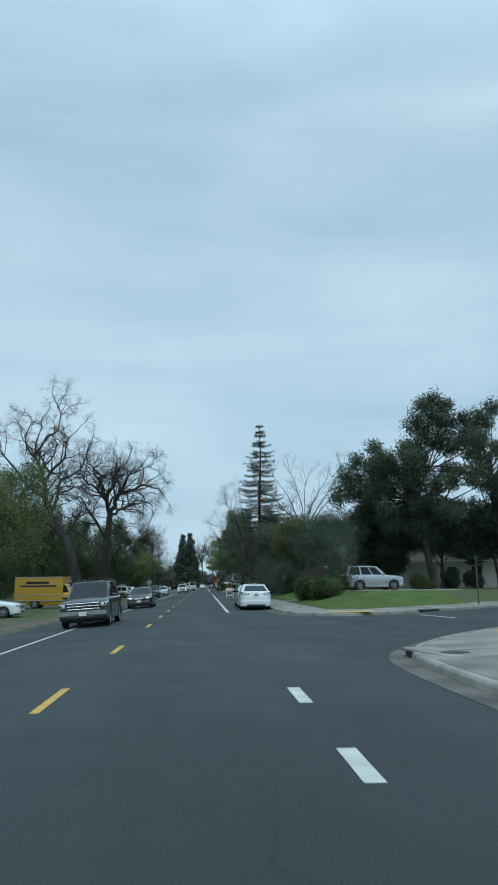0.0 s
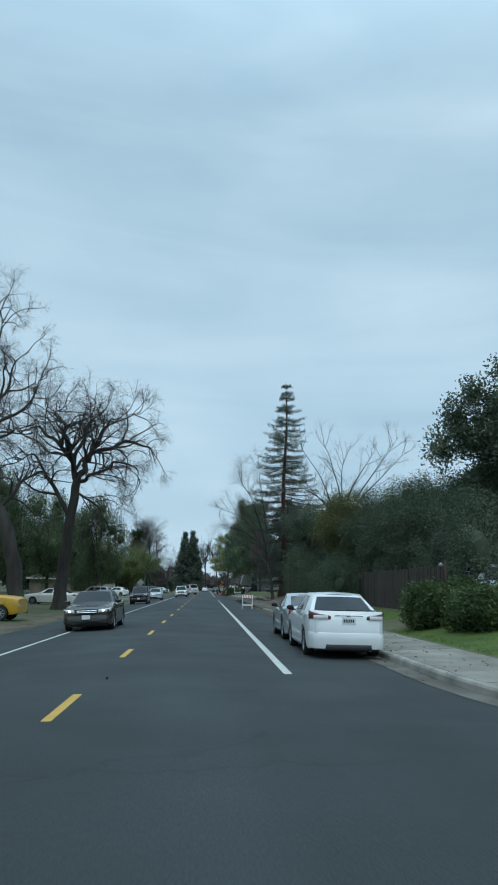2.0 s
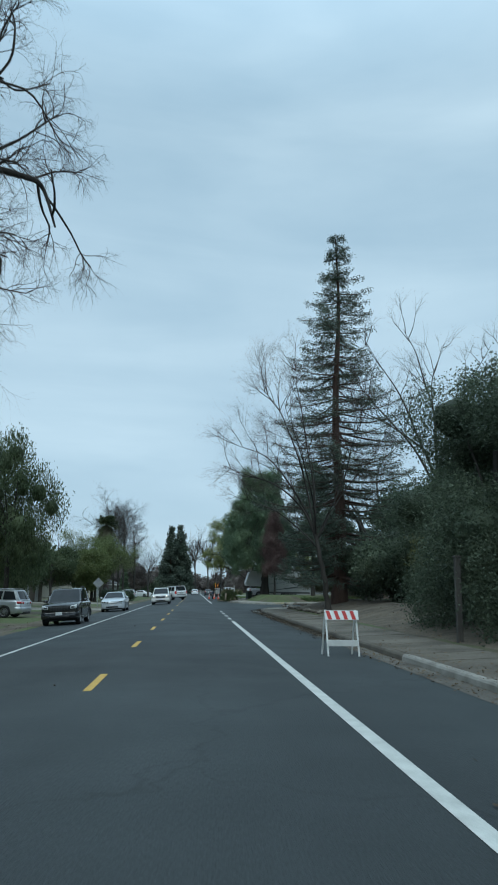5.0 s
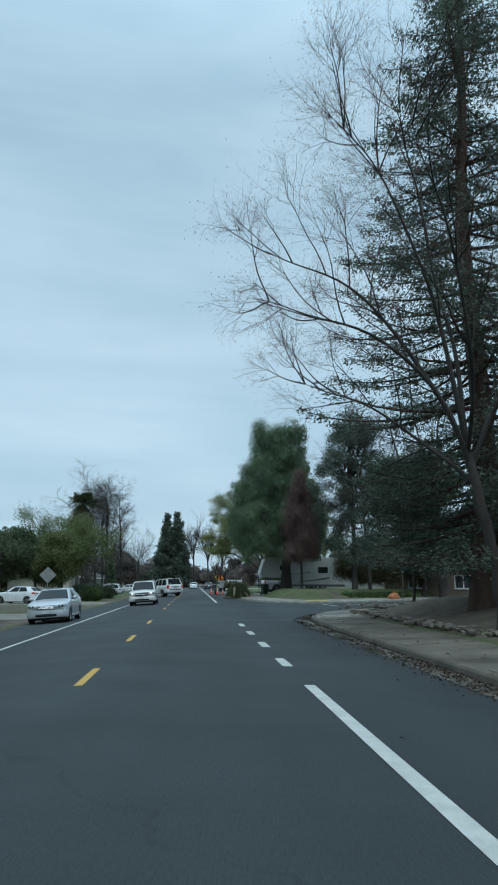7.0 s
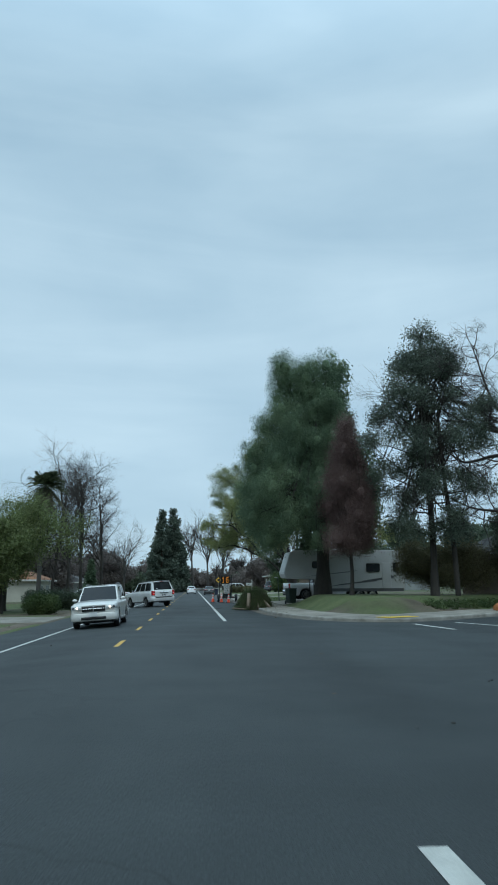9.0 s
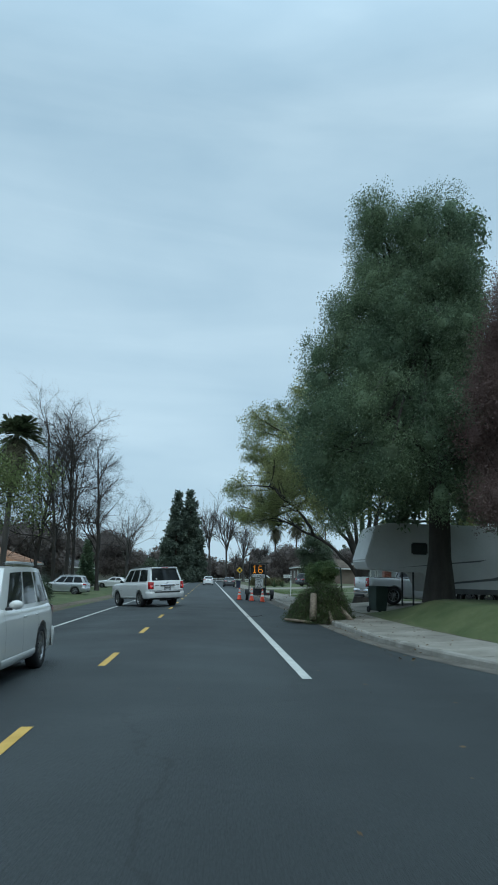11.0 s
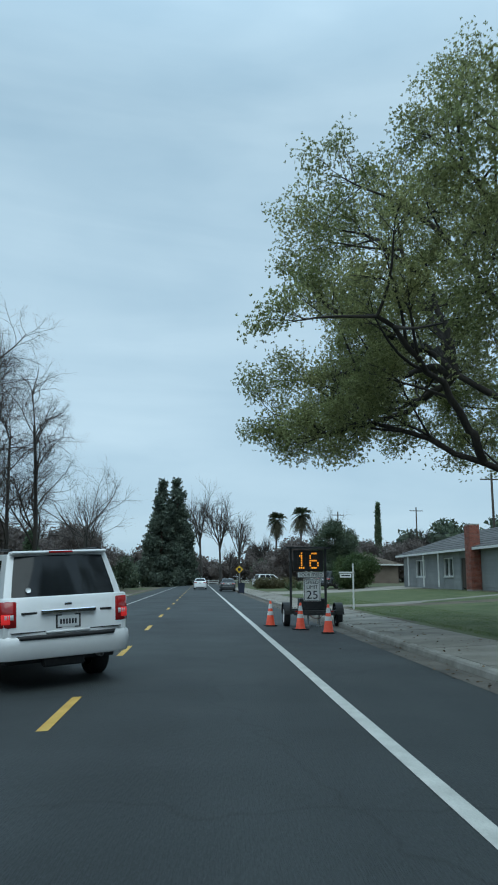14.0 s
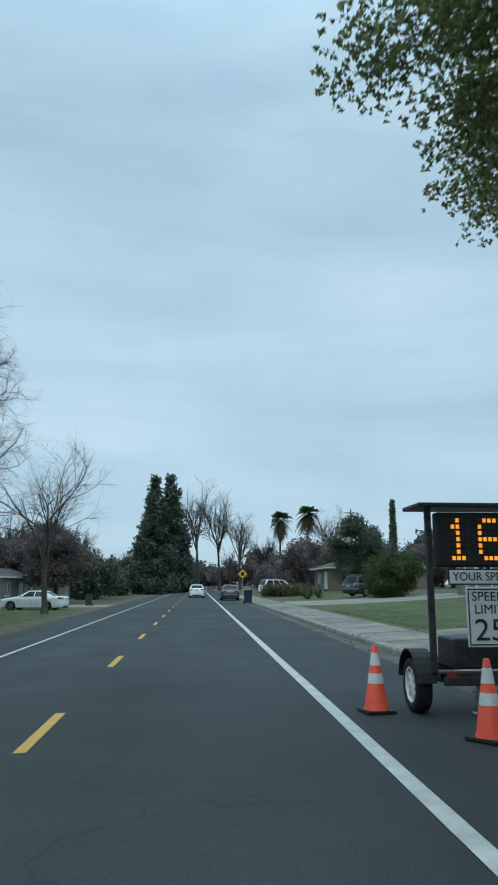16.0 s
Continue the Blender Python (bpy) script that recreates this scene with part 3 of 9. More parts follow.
def grow(rng, p, d, length, radius, level, spec, out, tips, low=0.68):
    """One limb and its children. spec holds, by level: segments, wobble, lift, children, ratio, spread, sides."""
    seg, wob, lift, kids, ratio, spread, sides = spec[level]
    pts, dirs = [np.array(p)], []
    step = length / seg
    for i in range(seg):
        d = unit(d + rng.normal(0, wob, 3) + np.array([0, 0, lift]))
        pts.append(pts[-1] + d * step)
        dirs.append(d)
    if seg > 4:
        q = np.array(pts)
        q[1:-1] = (q[:-2] + 2 * q[1:-1] + q[2:]) / 4
        pts = list(q)
    last = level == len(spec) - 1
    end = 0.25 if last else 0.45
    rad = np.linspace(radius, radius * end, seg + 1)
    out.append((np.array(pts), rad, sides, level))
    if last:
        tips.append(pts[-1])
        tips.append(pts[len(pts) // 2])
        return
    n = int(kids * rng.uniform(0.8, 1.2) + 0.5)
    for i in range(n):
        f = 1.0 if i == 0 else rng.uniform(0.25 if level else low, 1.0)
        k = min(int(f * seg), seg - 1)
        base = pts[k] + (pts[k + 1] - pts[k]) * (f * seg - k)
        side = unit(np.cross(dirs[k], rng.normal(0, 1, 3)))
        ang = spread * rng.uniform(0.55, 1.25)
        nd = unit(dirs[k] * math.cos(ang) + side * math.sin(ang))
        r = radius * (1 + (end - 1) * f)
        grow(rng, base, nd, length * ratio * rng.uniform(0.7, 1.25) * (1.15 - 0.4 * f), r * rng.uniform(0.5, 0.72), level + 1, spec, out, tips)


def leaves(rng, centres, per, spread, size, slim=0.45, hang=0.0, corners=4):
    """Corner points of small leaf shapes scattered about centres."""
    c = np.repeat(np.asarray(centres), per, axis=0)
    n = len(c)
    c = c + np.clip(rng.normal(0, 1, (n, 3)), -1.7, 1.7) * np.asarray(spread)
    u = rng.normal(0, 1, (n, 3))
    u[:, 2] -= hang * 3
    u /= np.linalg.norm(u, axis=1)[:, None]
    w = np.cross(u, rng.normal(0, 1, (n, 3)))
    w /= np.linalg.norm(w, axis=1)[:, None] + 1e-9
    s = size * rng.uniform(0.6, 1.35, n)[:, None]
    u, w = u * s, w * s * slim
    bend = np.cross(u, w)
    bend /= np.linalg.norm(bend, axis=1)[:, None] + 1e-9
    if corners == 3:
        return np.stack([c - u * 0.7 - w, c - u * 0.5 + w + bend * s * 0.12, c + u * 1.2], 1).reshape(-1, 3), n
    return np.stack([c - u, c + w * 0.9 + bend * s * 0.12, c + u, c - w * 0.9 + bend * s * 0.12], 1).reshape(-1, 3), n


def branch_parts(tree, out, bark, twig):
    """Trunk, each main limb, and the rest of the branching as one part."""
    part("trunk", tubes("trunk", [out[0][:3]], bark), tree)
    for a, b, c, l in out:
        if l == 1:
            part("limb", tubes("limb", [(a, b, c)], bark), tree)
    for l in range(2, 1 + max(o[3] for o in out)):
        tagged(part("branchwork", tubes("branchwork", [(a, b, c) for a, b, c, k in out if k == l], bark if l == 2 else twig), tree), kind="stuff")


def flare(out, base, r):
    """Widens the foot of the trunk."""
    pts, rad, s, l = out[0]
    rad = rad.copy()
    rad[0] *= 1.45
    out[0] = (pts, rad, s, l)


def bare_tree(name, label, x, y, h, r, seed, spec, lean=(0, 0), bark="bark", twig="twig", group="", low=0.68, thin=1.0, scale_first=0.4):
    rng = np.random.default_rng(seed)
    z = height(x, y)
    tree = thing(name, label, "tree", group, m=Matrix.Translation((x, y, z)))
    out, tips = [], []
    grow(rng, (0, 0, -0.15), unit(np.array([lean[0], lean[1], 1.0])), h * scale_first, r, 0, spec, out, tips, low)
    out = [(a, b * thin if l else b, c, l) for a, b, c, l in out]
    flare(out, 0, r)
    branch_parts(tree, out, MAT[bark], MAT[twig])
    return tree, np.array(tips), rng


def limb_tree(name, label, x, y, seed, trunk, radius, limbs, spec, kids=9, first=0.25, size=2.4, wob=0.25, bark="bark", twig="twig", group="", droop=0.0, thin=1.0):
    """A tree whose main limbs follow given bends; smaller branches grow along them."""
    rng = np.random.default_rng(seed)
    tree = thing(name, label, "tree", group, m=Matrix.Translation((x, y, height(x, y))))
    tp = np.array(trunk, float)
    ts = np.linspace(0, len(tp) - 1, 4 * len(tp))
    pts = np.stack([np.interp(ts, range(len(tp)), tp[:, k]) for k in range(3)], 1)
    pts[1:-1, :2] += rng.normal(0, 0.04, (len(pts) - 2, 2))
    rad = np.linspace(radius, radius * 0.62, len(pts))
    rad[0] *= 1.5
    rad[1] *= 1.15
    part("trunk", tubes("trunk", [(pts, rad, 14)], MAT[bark]), tree)
    out, tips = [], []
    for r0, bends in limbs:
        b = np.array(bends, float)
        n = 7 * (len(b) - 1) + 1
        s = np.linspace(0, len(b) - 1, n)
        P = np.stack([np.interp(s, range(len(b)), b[:, k]) for k in range(3)], 1)
        for _ in range(6):
            P[1:-1] = (P[:-2] + 2 * P[1:-1] + P[2:]) / 4
        # slow, old-wood bends rather than kinks
        bend = np.stack([sum(a * np.sin(s * w + ph) for a, w, ph in zip((1.0, 0.55), rng.uniform(1.6, 4.6, 2), rng.uniform(0, 6.28, 2))) for _ in range(3)], 1)
        P += bend * wob * 0.42 * np.clip(s / 0.8, 0, 1)[:, None]
        R = np.linspace(r0, r0 * 0.1, n)
        part("limb", tubes("limb", [(P, R, 7)], MAT[bark]), tree)
        for i in range(int(kids * rng.uniform(0.85, 1.15) + 0.5)):
            f = 1.0 if i == 0 else rng.uniform(first, 1.0)
            k = min(int(f * (n - 1)), n - 2)
            d = unit(P[k + 1] - P[k])
            side = unit(np.cross(d, rng.normal(0, 1, 3)))
            ang = rng.uniform(0.4, 1.15)
            nd = unit(d * math.cos(ang) + side * math.sin(ang) + np.array([0, 0, 0.15 - droop]))
            grow(rng, P[k], nd, size * rng.uniform(0.65, 1.2) * (1.2 - 0.4 * f), max(0.035, R[k] * rng.uniform(0.35, 0.55)) * thin, 0, spec, out, tips)
    for l in range(1 + max(o[3] for o in out)):
        tagged(part("branchwork", tubes("branchwork", [(a, b, c) for a, b, c, k in out if k == l], MAT[bark if l == 0 else twig]), tree), kind="stuff")
    return tree, np.array(tips), rng


TALL = [(12, 0.05, 0.05, 17, 0.38, 0.72, 8), (8, 0.22, 0.06, 9, 0.54, 0.8, 5), (5, 0.26, 0.01, 8, 0.52, 0.9, 3), (3, 0.26, -0.02, 5, 0.64, 0.9, 3), (1, 0.2, 0.0, 0, 0, 0, 3)]
WIDE = [(8, 0.05, 0.03, 10, 1.15, 0.75, 10), (9, 0.12, 0.03, 9, 0.52, 0.7, 5), (5, 0.16, 0.02, 7, 0.52, 0.75, 3), (3, 0.18, 0.0, 5, 0.62, 0.8, 3), (1, 0.2, -0.02, 0, 0, 0, 3)]
WEEP = [(8, 0.26, 0.01, 7, 0.56, 0.8, 4), (6, 0.26, -0.01, 6, 0.56, 0.9, 3), (4, 0.22, -0.10, 5, 0.70, 0.9, 3), (1, 0.10, -0.45, 0, 0, 0, 3)]
SPRAY = [(6, 0.13, 0.05, 6, 0.66, 0.65, 4), (4, 0.16, 0.03, 6, 0.62, 0.7, 3), (2, 0.18, 0.0, 5, 0.66, 0.75, 3), (1, 0.2, -0.03, 0, 0, 0, 3)]
FAR = [(6, 0.04, 0.04, 12, 1.0, 0.5, 6), (5, 0.1, 0.06, 8, 0.55, 0.6, 3), (3, 0.15, 0.03, 9, 0.6, 0.7, 3), (1, 0.18, 0.0, 0, 0, 0, 3)]


def core(rng, lobes, name, mat, shrink=0.72, fine=2):
    """Shaded inner mass of a dense crown: uneven lumps."""
    V, F, base = [], [], 0
    for c, r in lobes:
        bm = bmesh.new()
        bmesh.ops.create_icosphere(bm, subdivisions=fine, radius=1)
        co = np.array([v.co for v in bm.verts])
        fc = [[v.index for v in f.verts] for f in bm.faces]
        bm.free()
        wob = 1 + 0.22 * np.array([noise.noise(Vector(p) * 1.7 + Vector(c)) for p in co])
        V.append(np.asarray(c) + co * np.asarray(r) * shrink * wob[:, None])
        F += [[base + i for i in f] for f in fc]
        base += len(co)
    return mesh_of(name, np.concatenate(V), F, mat)


def shell_points(rng, lobes, n_each, inner=0.74):
    out = []
    mean = np.mean([np.mean(r) ** 2 for c, r in lobes])
    for c, r in lobes:
        m = max(8, int(n_each * np.mean(r) ** 2 / mean))
        d = rng.normal(0, 1, (m, 3))
        d /= np.linalg.norm(d, axis=1)[:, None]
        wob = np.array([noise.noise(Vector(q) * 2.3 + Vector(c)) for q in d])
        k = (rng.uniform(inner, 1.06, m) + 0.2 * wob)[:, None]
        out.append(np.asarray(c) + d * np.asarray(r) * k)
    return np.concatenate(out)


def leafy(name, label, category, x, y, lobes, leaf, seed, clusters=160, per=26, spread=0.22, size=0.1, slim=0.5, hang=0.0, trunk=None, group="", shrink=0.7, bark="bark", inner=0.6, fine=None, limbs=True, lean=0.0):
    """A dense crown of lobes, each (centre, radii) from the foot, over a trunk of (height, radius)."""
    rng = np.random.default_rng(seed)
    tree = thing(name, label, category, group, m=Matrix.Translation((x, y, height(x, y))))
    lobes = [(np.array(c, float), np.array(r if hasattr(r, "__len__") else (r, r, r), float)) for c, r in lobes]
    if trunk:
        h, r = trunk
        n = 8
        pts = [np.array([lean * h * i / n + 0.05 * math.sin(i), 0.05 * math.cos(i * 1.3), -0.1 + h * i / n]) for i in range(n + 1)]
        out = [(np.array(pts), np.linspace(r * 1.0, r * 0.5, n + 1), 12, 0)]
        flare(out, 0, r)
        if limbs:
            for c, q in lobes:
                s = pts[min(n, max(2, int(n * (0.45 + 0.5 * rng.random()))))]
                mid = s * 0.5 + c * 0.5 + rng.normal(0, 0.3, 3)
                t = np.linspace(0, 1, 7)[:, None]
                out.append(((1 - t) ** 2 * s + 2 * t * (1 - t) * mid + t * t * c, np.linspace(r * 0.26, r * 0.07, 7), 6, 1))
        part("trunk", tubes("trunk", [out[0][:3]], MAT[bark]), tree)
        for a, b, c, l in out[1:]:
            part("limb", tubes("limb", [(a, b, c)], MAT[bark]), tree)
    if shrink:
        part("inner_crown", core(rng, lobes, "inner_crown", MAT[leaf], shrink * 0.85), tree)
    centres = shell_points(rng, lobes, clusters, inner)
    if fine:
        near = centres[:, 0] * fine[0] + centres[:, 1] * fine[1] > fine[2]
        v, n = leaves(rng, centres[near], int(per * 4.4), np.asarray(spread), size * 0.34, slim, hang, 3)
        v2, n2 = leaves(rng, centres[~near], per, spread, size * 1.15, slim, hang, 3)
        v, n = np.concatenate([v, v2]), n + n2
    else:
        v, n = leaves(rng, centres, int(per * 1.15), spread, size * 1.02, slim * 1.1, hang, 3)
    part("crown", quads_mesh("crown", v, n, MAT[leaf]), tree)
    return tree


def conifer(name, label, x, y, h, reach, seed, leaf="needle", bark="red_bark", first=0.1, tiers=52, per_tier=7, droop=-0.12, sprig=0.34, dense=1.0, group="", power=0.85, open_=0.25, lobe=0.0, k=3, slim=0.17, road_side=1.0):
    """A straight trunk with whorls of foliage-laden branches."""
    rng = np.random.default_rng(seed)
    tree = thing(name, label, "tree", group, m=Matrix.Translation((x, y, height(x, y))))
    n = 14
    pts = [np.array([0.12 * math.sin(i * 0.7), 0.12 * math.cos(i * 0.9), -0.1 + h * i / n]) for i in range(n + 1)]
    out = [(np.array(pts), np.linspace(h * 0.017, 0.02, n + 1), 12, 0)]
    flare(out, 0, 1)
    thin, C, D = [], [], []
    for t in range(tiers):
        f = first + (1 - first) * (t + rng.uniform(-0.3, 0.3)) / tiers
        z = h * min(max(f, 0.02), 0.995)
        full = reach * max(1 - f, 0.02) ** power + 0.25
        a0 = rng.uniform(0, 6.28)
        for b in range(per_tier):
            if rng.random() < open_ * 0.5:
                continue
            a = a0 + 6.28 * b / per_tier + rng.normal(0, 0.25)
            L = full * rng.uniform(0.62, 1.08) * (1 + lobe * noise.noise((math.cos(a) * 1.5, math.sin(a) * 1.5, z * 0.35)))
            if road_side < 1:
                L *= 1 - (1 - road_side) * max(0.0, -math.cos(a)) * min(1.0, 0.2 + max(0.0, (6.5 - z) / 2.0))
            d = np.array([math.cos(a), math.sin(a), 0])
            s = np.linspace(0, 1, 7)
            zz = z + L * (droop * s * 1.6 + 0.20 * s ** 3) + 0.03 * L * rng.normal(0, 1)
            P = np.stack([d[0] * L * s, d[1] * L * s, zz], 1)
            thin.append((P, np.linspace(0.012 * L + 0.012, 0.008, 7), 4))
            m = max(5, int(L * 15 * dense))
            q = rng.uniform(0.16, 1.0, m) ** 0.85
            side = np.array([-d[1], d[0], 0])
            off = rng.normal(0, 1, m) * (0.10 + 0.17 * L * (1 - np.abs(2 * q - 1.1)) * 0.6)
            pos = np.stack([np.interp(q, s, P[:, k]) for k in range(3)], 1) + side * off[:, None]
            pos[:, 2] += rng.normal(0, 0.05, m) - 0.10 * np.abs(off)
            C.append(pos)
            D.append(d[None, :] * rng.uniform(0.2, 1.0, m)[:, None] + side[None, :] * (np.sign(off) * rng.uniform(0.3, 1.2, m))[:, None] + np.array([0, 0, -0.35])[None, :] * rng.uniform(0, 1.4, m)[:, None])
    part("trunk", tubes("trunk", [(a, b, c) for a, b, c, l in out], MAT[bark]), tree)
    tagged(part("branchwork", tubes("branchwork", thin, MAT[bark]), tree), kind="stuff")
    C, D = np.concatenate(C), np.concatenate(D)
    C = np.repeat(C, k, 0) + rng.normal(0, 0.09, (len(C) * k, 3))
    D = np.repeat(D, k, 0) + rng.normal(0, 0.4, (len(D) * k, 3))
    D /= np.linalg.norm(D, axis=1)[:, None]
    W = np.cross(D, rng.normal(0, 0.5, D.shape) + np.array([0, 0, 1.0]))
    W /= np.linalg.norm(W, axis=1)[:, None] + 1e-9
    s = sprig * rng.uniform(0.6, 1.3, len(C))[:, None]
    D, W = D * s, W * s * slim
    v = np.stack([C - D * 0.4, C + W, C + D * 0.6, C - W], 1).reshape(-1, 3)
    tagged(part("crown", quads_mesh("crown", v, len(C), MAT[leaf]), tree), kind="stuff")
    return tree


def palm(name, label, x, y, h, seed, group="", skirt=True, frond=2.0):
    rng = np.random.default_rng(seed)
    tree = thing(name, label, "palm tree", group, m=Matrix.Translation((x, y, height(x, y))))
    t = np.linspace(0, 1, 12)
    pts = np.stack([0.25 * t * t, 0.1 * np.sin(t * 3), h * t - 0.1], 1)
    part("trunk", tubes("trunk", [(pts, 0.24 - 0.07 * t, 10)], MAT["grey_bark"]), tree)
    V, top = [], pts[-1]
    for mat, count, lo, hi, nm in (("palm_leaf", 62, -0.45, 1.25, "crown"), ("dry_frond", 46, -1.5, -0.55, "dry_skirt")):
        if nm == "dry_skirt" and not skirt:
            continue
        V = []
        for i in range(count):
            a, e = rng.uniform(0, 6.28), rng.uniform(lo, hi)
            d = np.array([math.cos(a) * math.cos(e), math.sin(a) * math.cos(e), math.sin(e)])
            s = np.linspace(0.12, 1, 13)
            L = frond * rng.uniform(0.8, 1.1) * (1.35 if nm == "dry_skirt" else 1.0)
            P = top + d[None, :] * (L * s)[:, None] + np.array([0, 0, -1.0])[None, :] * (L * 0.42 * s ** 2.4)[:, None]
            side = unit(np.cross(d, [0, 0, 1.0]))
            up = np.cross(side, d)
            for k in range(1, 13):
                for sg in (-1, 1):
                    ln = L * 0.34 * math.sin(math.pi * min(0.98, s[k] * 0.8 + 0.15))
                    q = unit(side * sg + d * 0.9 - up * 0.35 + rng.normal(0, 0.1, 3)) * ln
                    w = d * 0.10
                    V += [P[k] - w, P[k] + q * 0.5 - w * 1.3, P[k] + q, P[k] + q * 0.5 + w * 1.3]
        part(nm, quads_mesh(nm, np.array(V), len(V) // 4, MAT[mat]), tree)
    return tree


# ---------- vehicles ----------
def spin(deg):
    return Matrix.Rotation(radians(deg), 4, "Z")


def wheel_meshes(R, w, spokes, rim_mat):
    """Tyre and rim about the x axis, outer face at +x."""
    m = Matrix.Rotation(radians(90), 4, "Y")
    h = w / 2
    tyre = lathe([(R * 0.66, -h * 0.9), (R * 0.78, -h), (R * 0.94, -h * 0.96), (R, -h * 0.7), (R, h * 0.7), (R * 0.94, h * 0.96), (R * 0.78, h), (R * 0.66, h * 0.9), (R * 0.64, h * 0.5), (R * 0.64, -h * 0.5), (R * 0.66, -h * 0.9)], MAT["tyre"], 28, m, "tyre")
    v, f = [], []

    def block(cs):
        b = len(v)
        v.extend(cs)
        f.extend([(b, b + 1, b + 2, b + 3), (b + 7, b + 6, b + 5, b + 4), (b, b + 4, b + 5, b + 1), (b + 1, b + 5, b + 6, b + 2), (b + 2, b + 6, b + 7, b + 3), (b + 3, b + 7, b + 4, b)])
    for i in range(spokes):
        a = 2 * math.pi * i / spokes
        for r0, r1, w0, w1 in ((0.08, 0.63, 0.055, 0.034),):
            ca, sa = math.cos(a), math.sin(a)
            def pt(r, off, x):
                return (x, (r * ca - off * sa) * 1.0, r * sa + off * ca)
            k = R * 5 / max(spokes, 5) * 0.8
            xs = (h * 0.55, h * 0.82)
            block([pt(R * r0, -w0 * k * 3, xs[0]), pt(R * r0, w0 * k * 3, xs[0]), pt(R * r1, w1 * k * 3, xs[0]), pt(R * r1, -w1 * k * 3, xs[0]), pt(R * r0, -w0 * k * 3, xs[1]), pt(R * r0, w0 * k * 3, xs[1]), pt(R * r1, w1 * k * 3, xs[1] - 0.012), pt(R * r1, -w1 * k * 3, xs[1] - 0.012)])
    rim = lathe([(0.001, h * 0.84), (R * 0.13, h * 0.84), (R * 0.16, h * 0.7), (R * 0.16, h * 0.45)], rim_mat, 20, m, "rim")
    ringm = lathe([(R * 0.60, h * 0.5), (R * 0.61, h * 0.86), (R * 0.665, h * 0.92), (R * 0.67, h * 0.86), (R * 0.655, -h * 0.8), (R * 0.60, -h * 0.8)], rim_mat, 28, m, "ring")
    bm = bmesh.new()
    bm.from_mesh(rim)
    bm.from_mesh(ringm)
    bm.from_mesh(mesh_of("spokes", v, f, rim_mat))
    rm = bpy.data.meshes.new("rim")
    bm.to_mesh(rm)
    bm.free()
    rm.materials.append(rim_mat)
    back = lathe([(0.001, h * 0.3), (R * 0.64, h * 0.3), (R * 0.64, h * 0.2)], MAT["dark_steel"], 20, m, "brake_disc")
    return tyre, rm, back


def profile_line(S):
    L = S["L"]
    top = np.array(sorted(S["top"]))
    fine = np.linspace(-L / 2, L / 2, 300)
    z = np.interp(fine, top[:, 0], top[:, 1])
    return fine, np.convolve(np.pad(z, 4, mode="edge"), np.ones(9) / 9, "valid")


def half_width(S, y):
    e = max(0.0, abs(y) - (S["L"] / 2 - S["nose"])) / S["nose"]
    return S["W"] / 2 * (1 - S["taper"] * min(e, 1.0) ** 2.4)


def section(S, y, line):
    """Half of the cross-section at y, from the floor's middle to the top's."""
    L = S["L"]
    zt = float(np.interp(y, *line))
    hw = half_width(S, y)
    zb = S["clear"] + S["kick"] * max(0, (abs(y) - (L / 2 - 0.55)) / 0.55) ** 1.6
    wide = zb + (zt - zb) * 0.55
    tuck = S.get("tuck", 0.02)
    return zt, hw, zb, [(0, zb), (0.56 * hw, zb), (0.57 * hw, zb), (0.93 * hw, zb), (0.965 * hw, zb + 0.05), ((1 - tuck) * hw, zb + 0.16), (hw * (1 - tuck * 0.6), zb + (wide - zb) * 0.6), (hw, wide), (hw * 0.995, zt - 0.17), (hw * 0.98, zt - 0.10), (hw * 0.95, zt - 0.04), (hw * 0.885, zt), (hw * 0.45, zt + S["crown"] * 0.75), (0, zt + S["crown"])]


def body_shell(S, mat):
    """Lower body lofted along y, arches cut out."""
    L, W = S["L"], S["W"]
    ys = np.unique(np.concatenate([np.linspace(-L / 2, L / 2, 72)] + [np.linspace(a - S["R"] - 0.09, a + S["R"] + 0.09, 23) for a in S["axles"]] + [[L / 2 - 0.02, -L / 2 + 0.02, L / 2 - 0.06, -L / 2 + 0.06]]))
    line = profile_line(S)
    V, F = [], []
    n = 0
    for y in ys:
        zt, hw, zb, sec = section(S, y, line)
        arch = 0.0
        for a in S["axles"]:
            r = S["R"] + 0.055
            if abs(y - a) < r:
                arch = max(arch, S["R"] + math.sqrt(max(r * r - (y - a) ** 2, 0)))
        if arch > 0:
            sec = [(x, max(z, min(arch, zt - 0.06 + 0.004 * q)) if 2 <= q <= 10 else z) for q, (x, z) in enumerate(sec)]
        row = [(x, y, z) for x, z in sec] + [(-x, y, z) for x, z in sec[::-1][1:-1]]
        n = len(row)
        V += row
    m = len(ys)
    for i in range(m - 1):
        F += [(i * n + j, (i + 1) * n + j, (i + 1) * n + (j + 1) % n, i * n + (j + 1) % n) for j in range(n)]
    F.append(tuple(range(n)))
    F.append(tuple((m - 1) * n + j for j in range(n))[::-1])
    me = mesh_of("body", V, F, mat)
    me.polygons.foreach_set("use_smooth", [len(p.vertices) == 4 for p in me.polygons])
    me.set_sharp_from_angle(angle=radians(32))
    return me


def side_x(S, y, z, line):
    sec = section(S, y, line)[3][3:12]
    zs = [q[1] for q in sec]
    return float(np.interp(z, np.maximum.accumulate(zs), [q[0] for q in sec]))


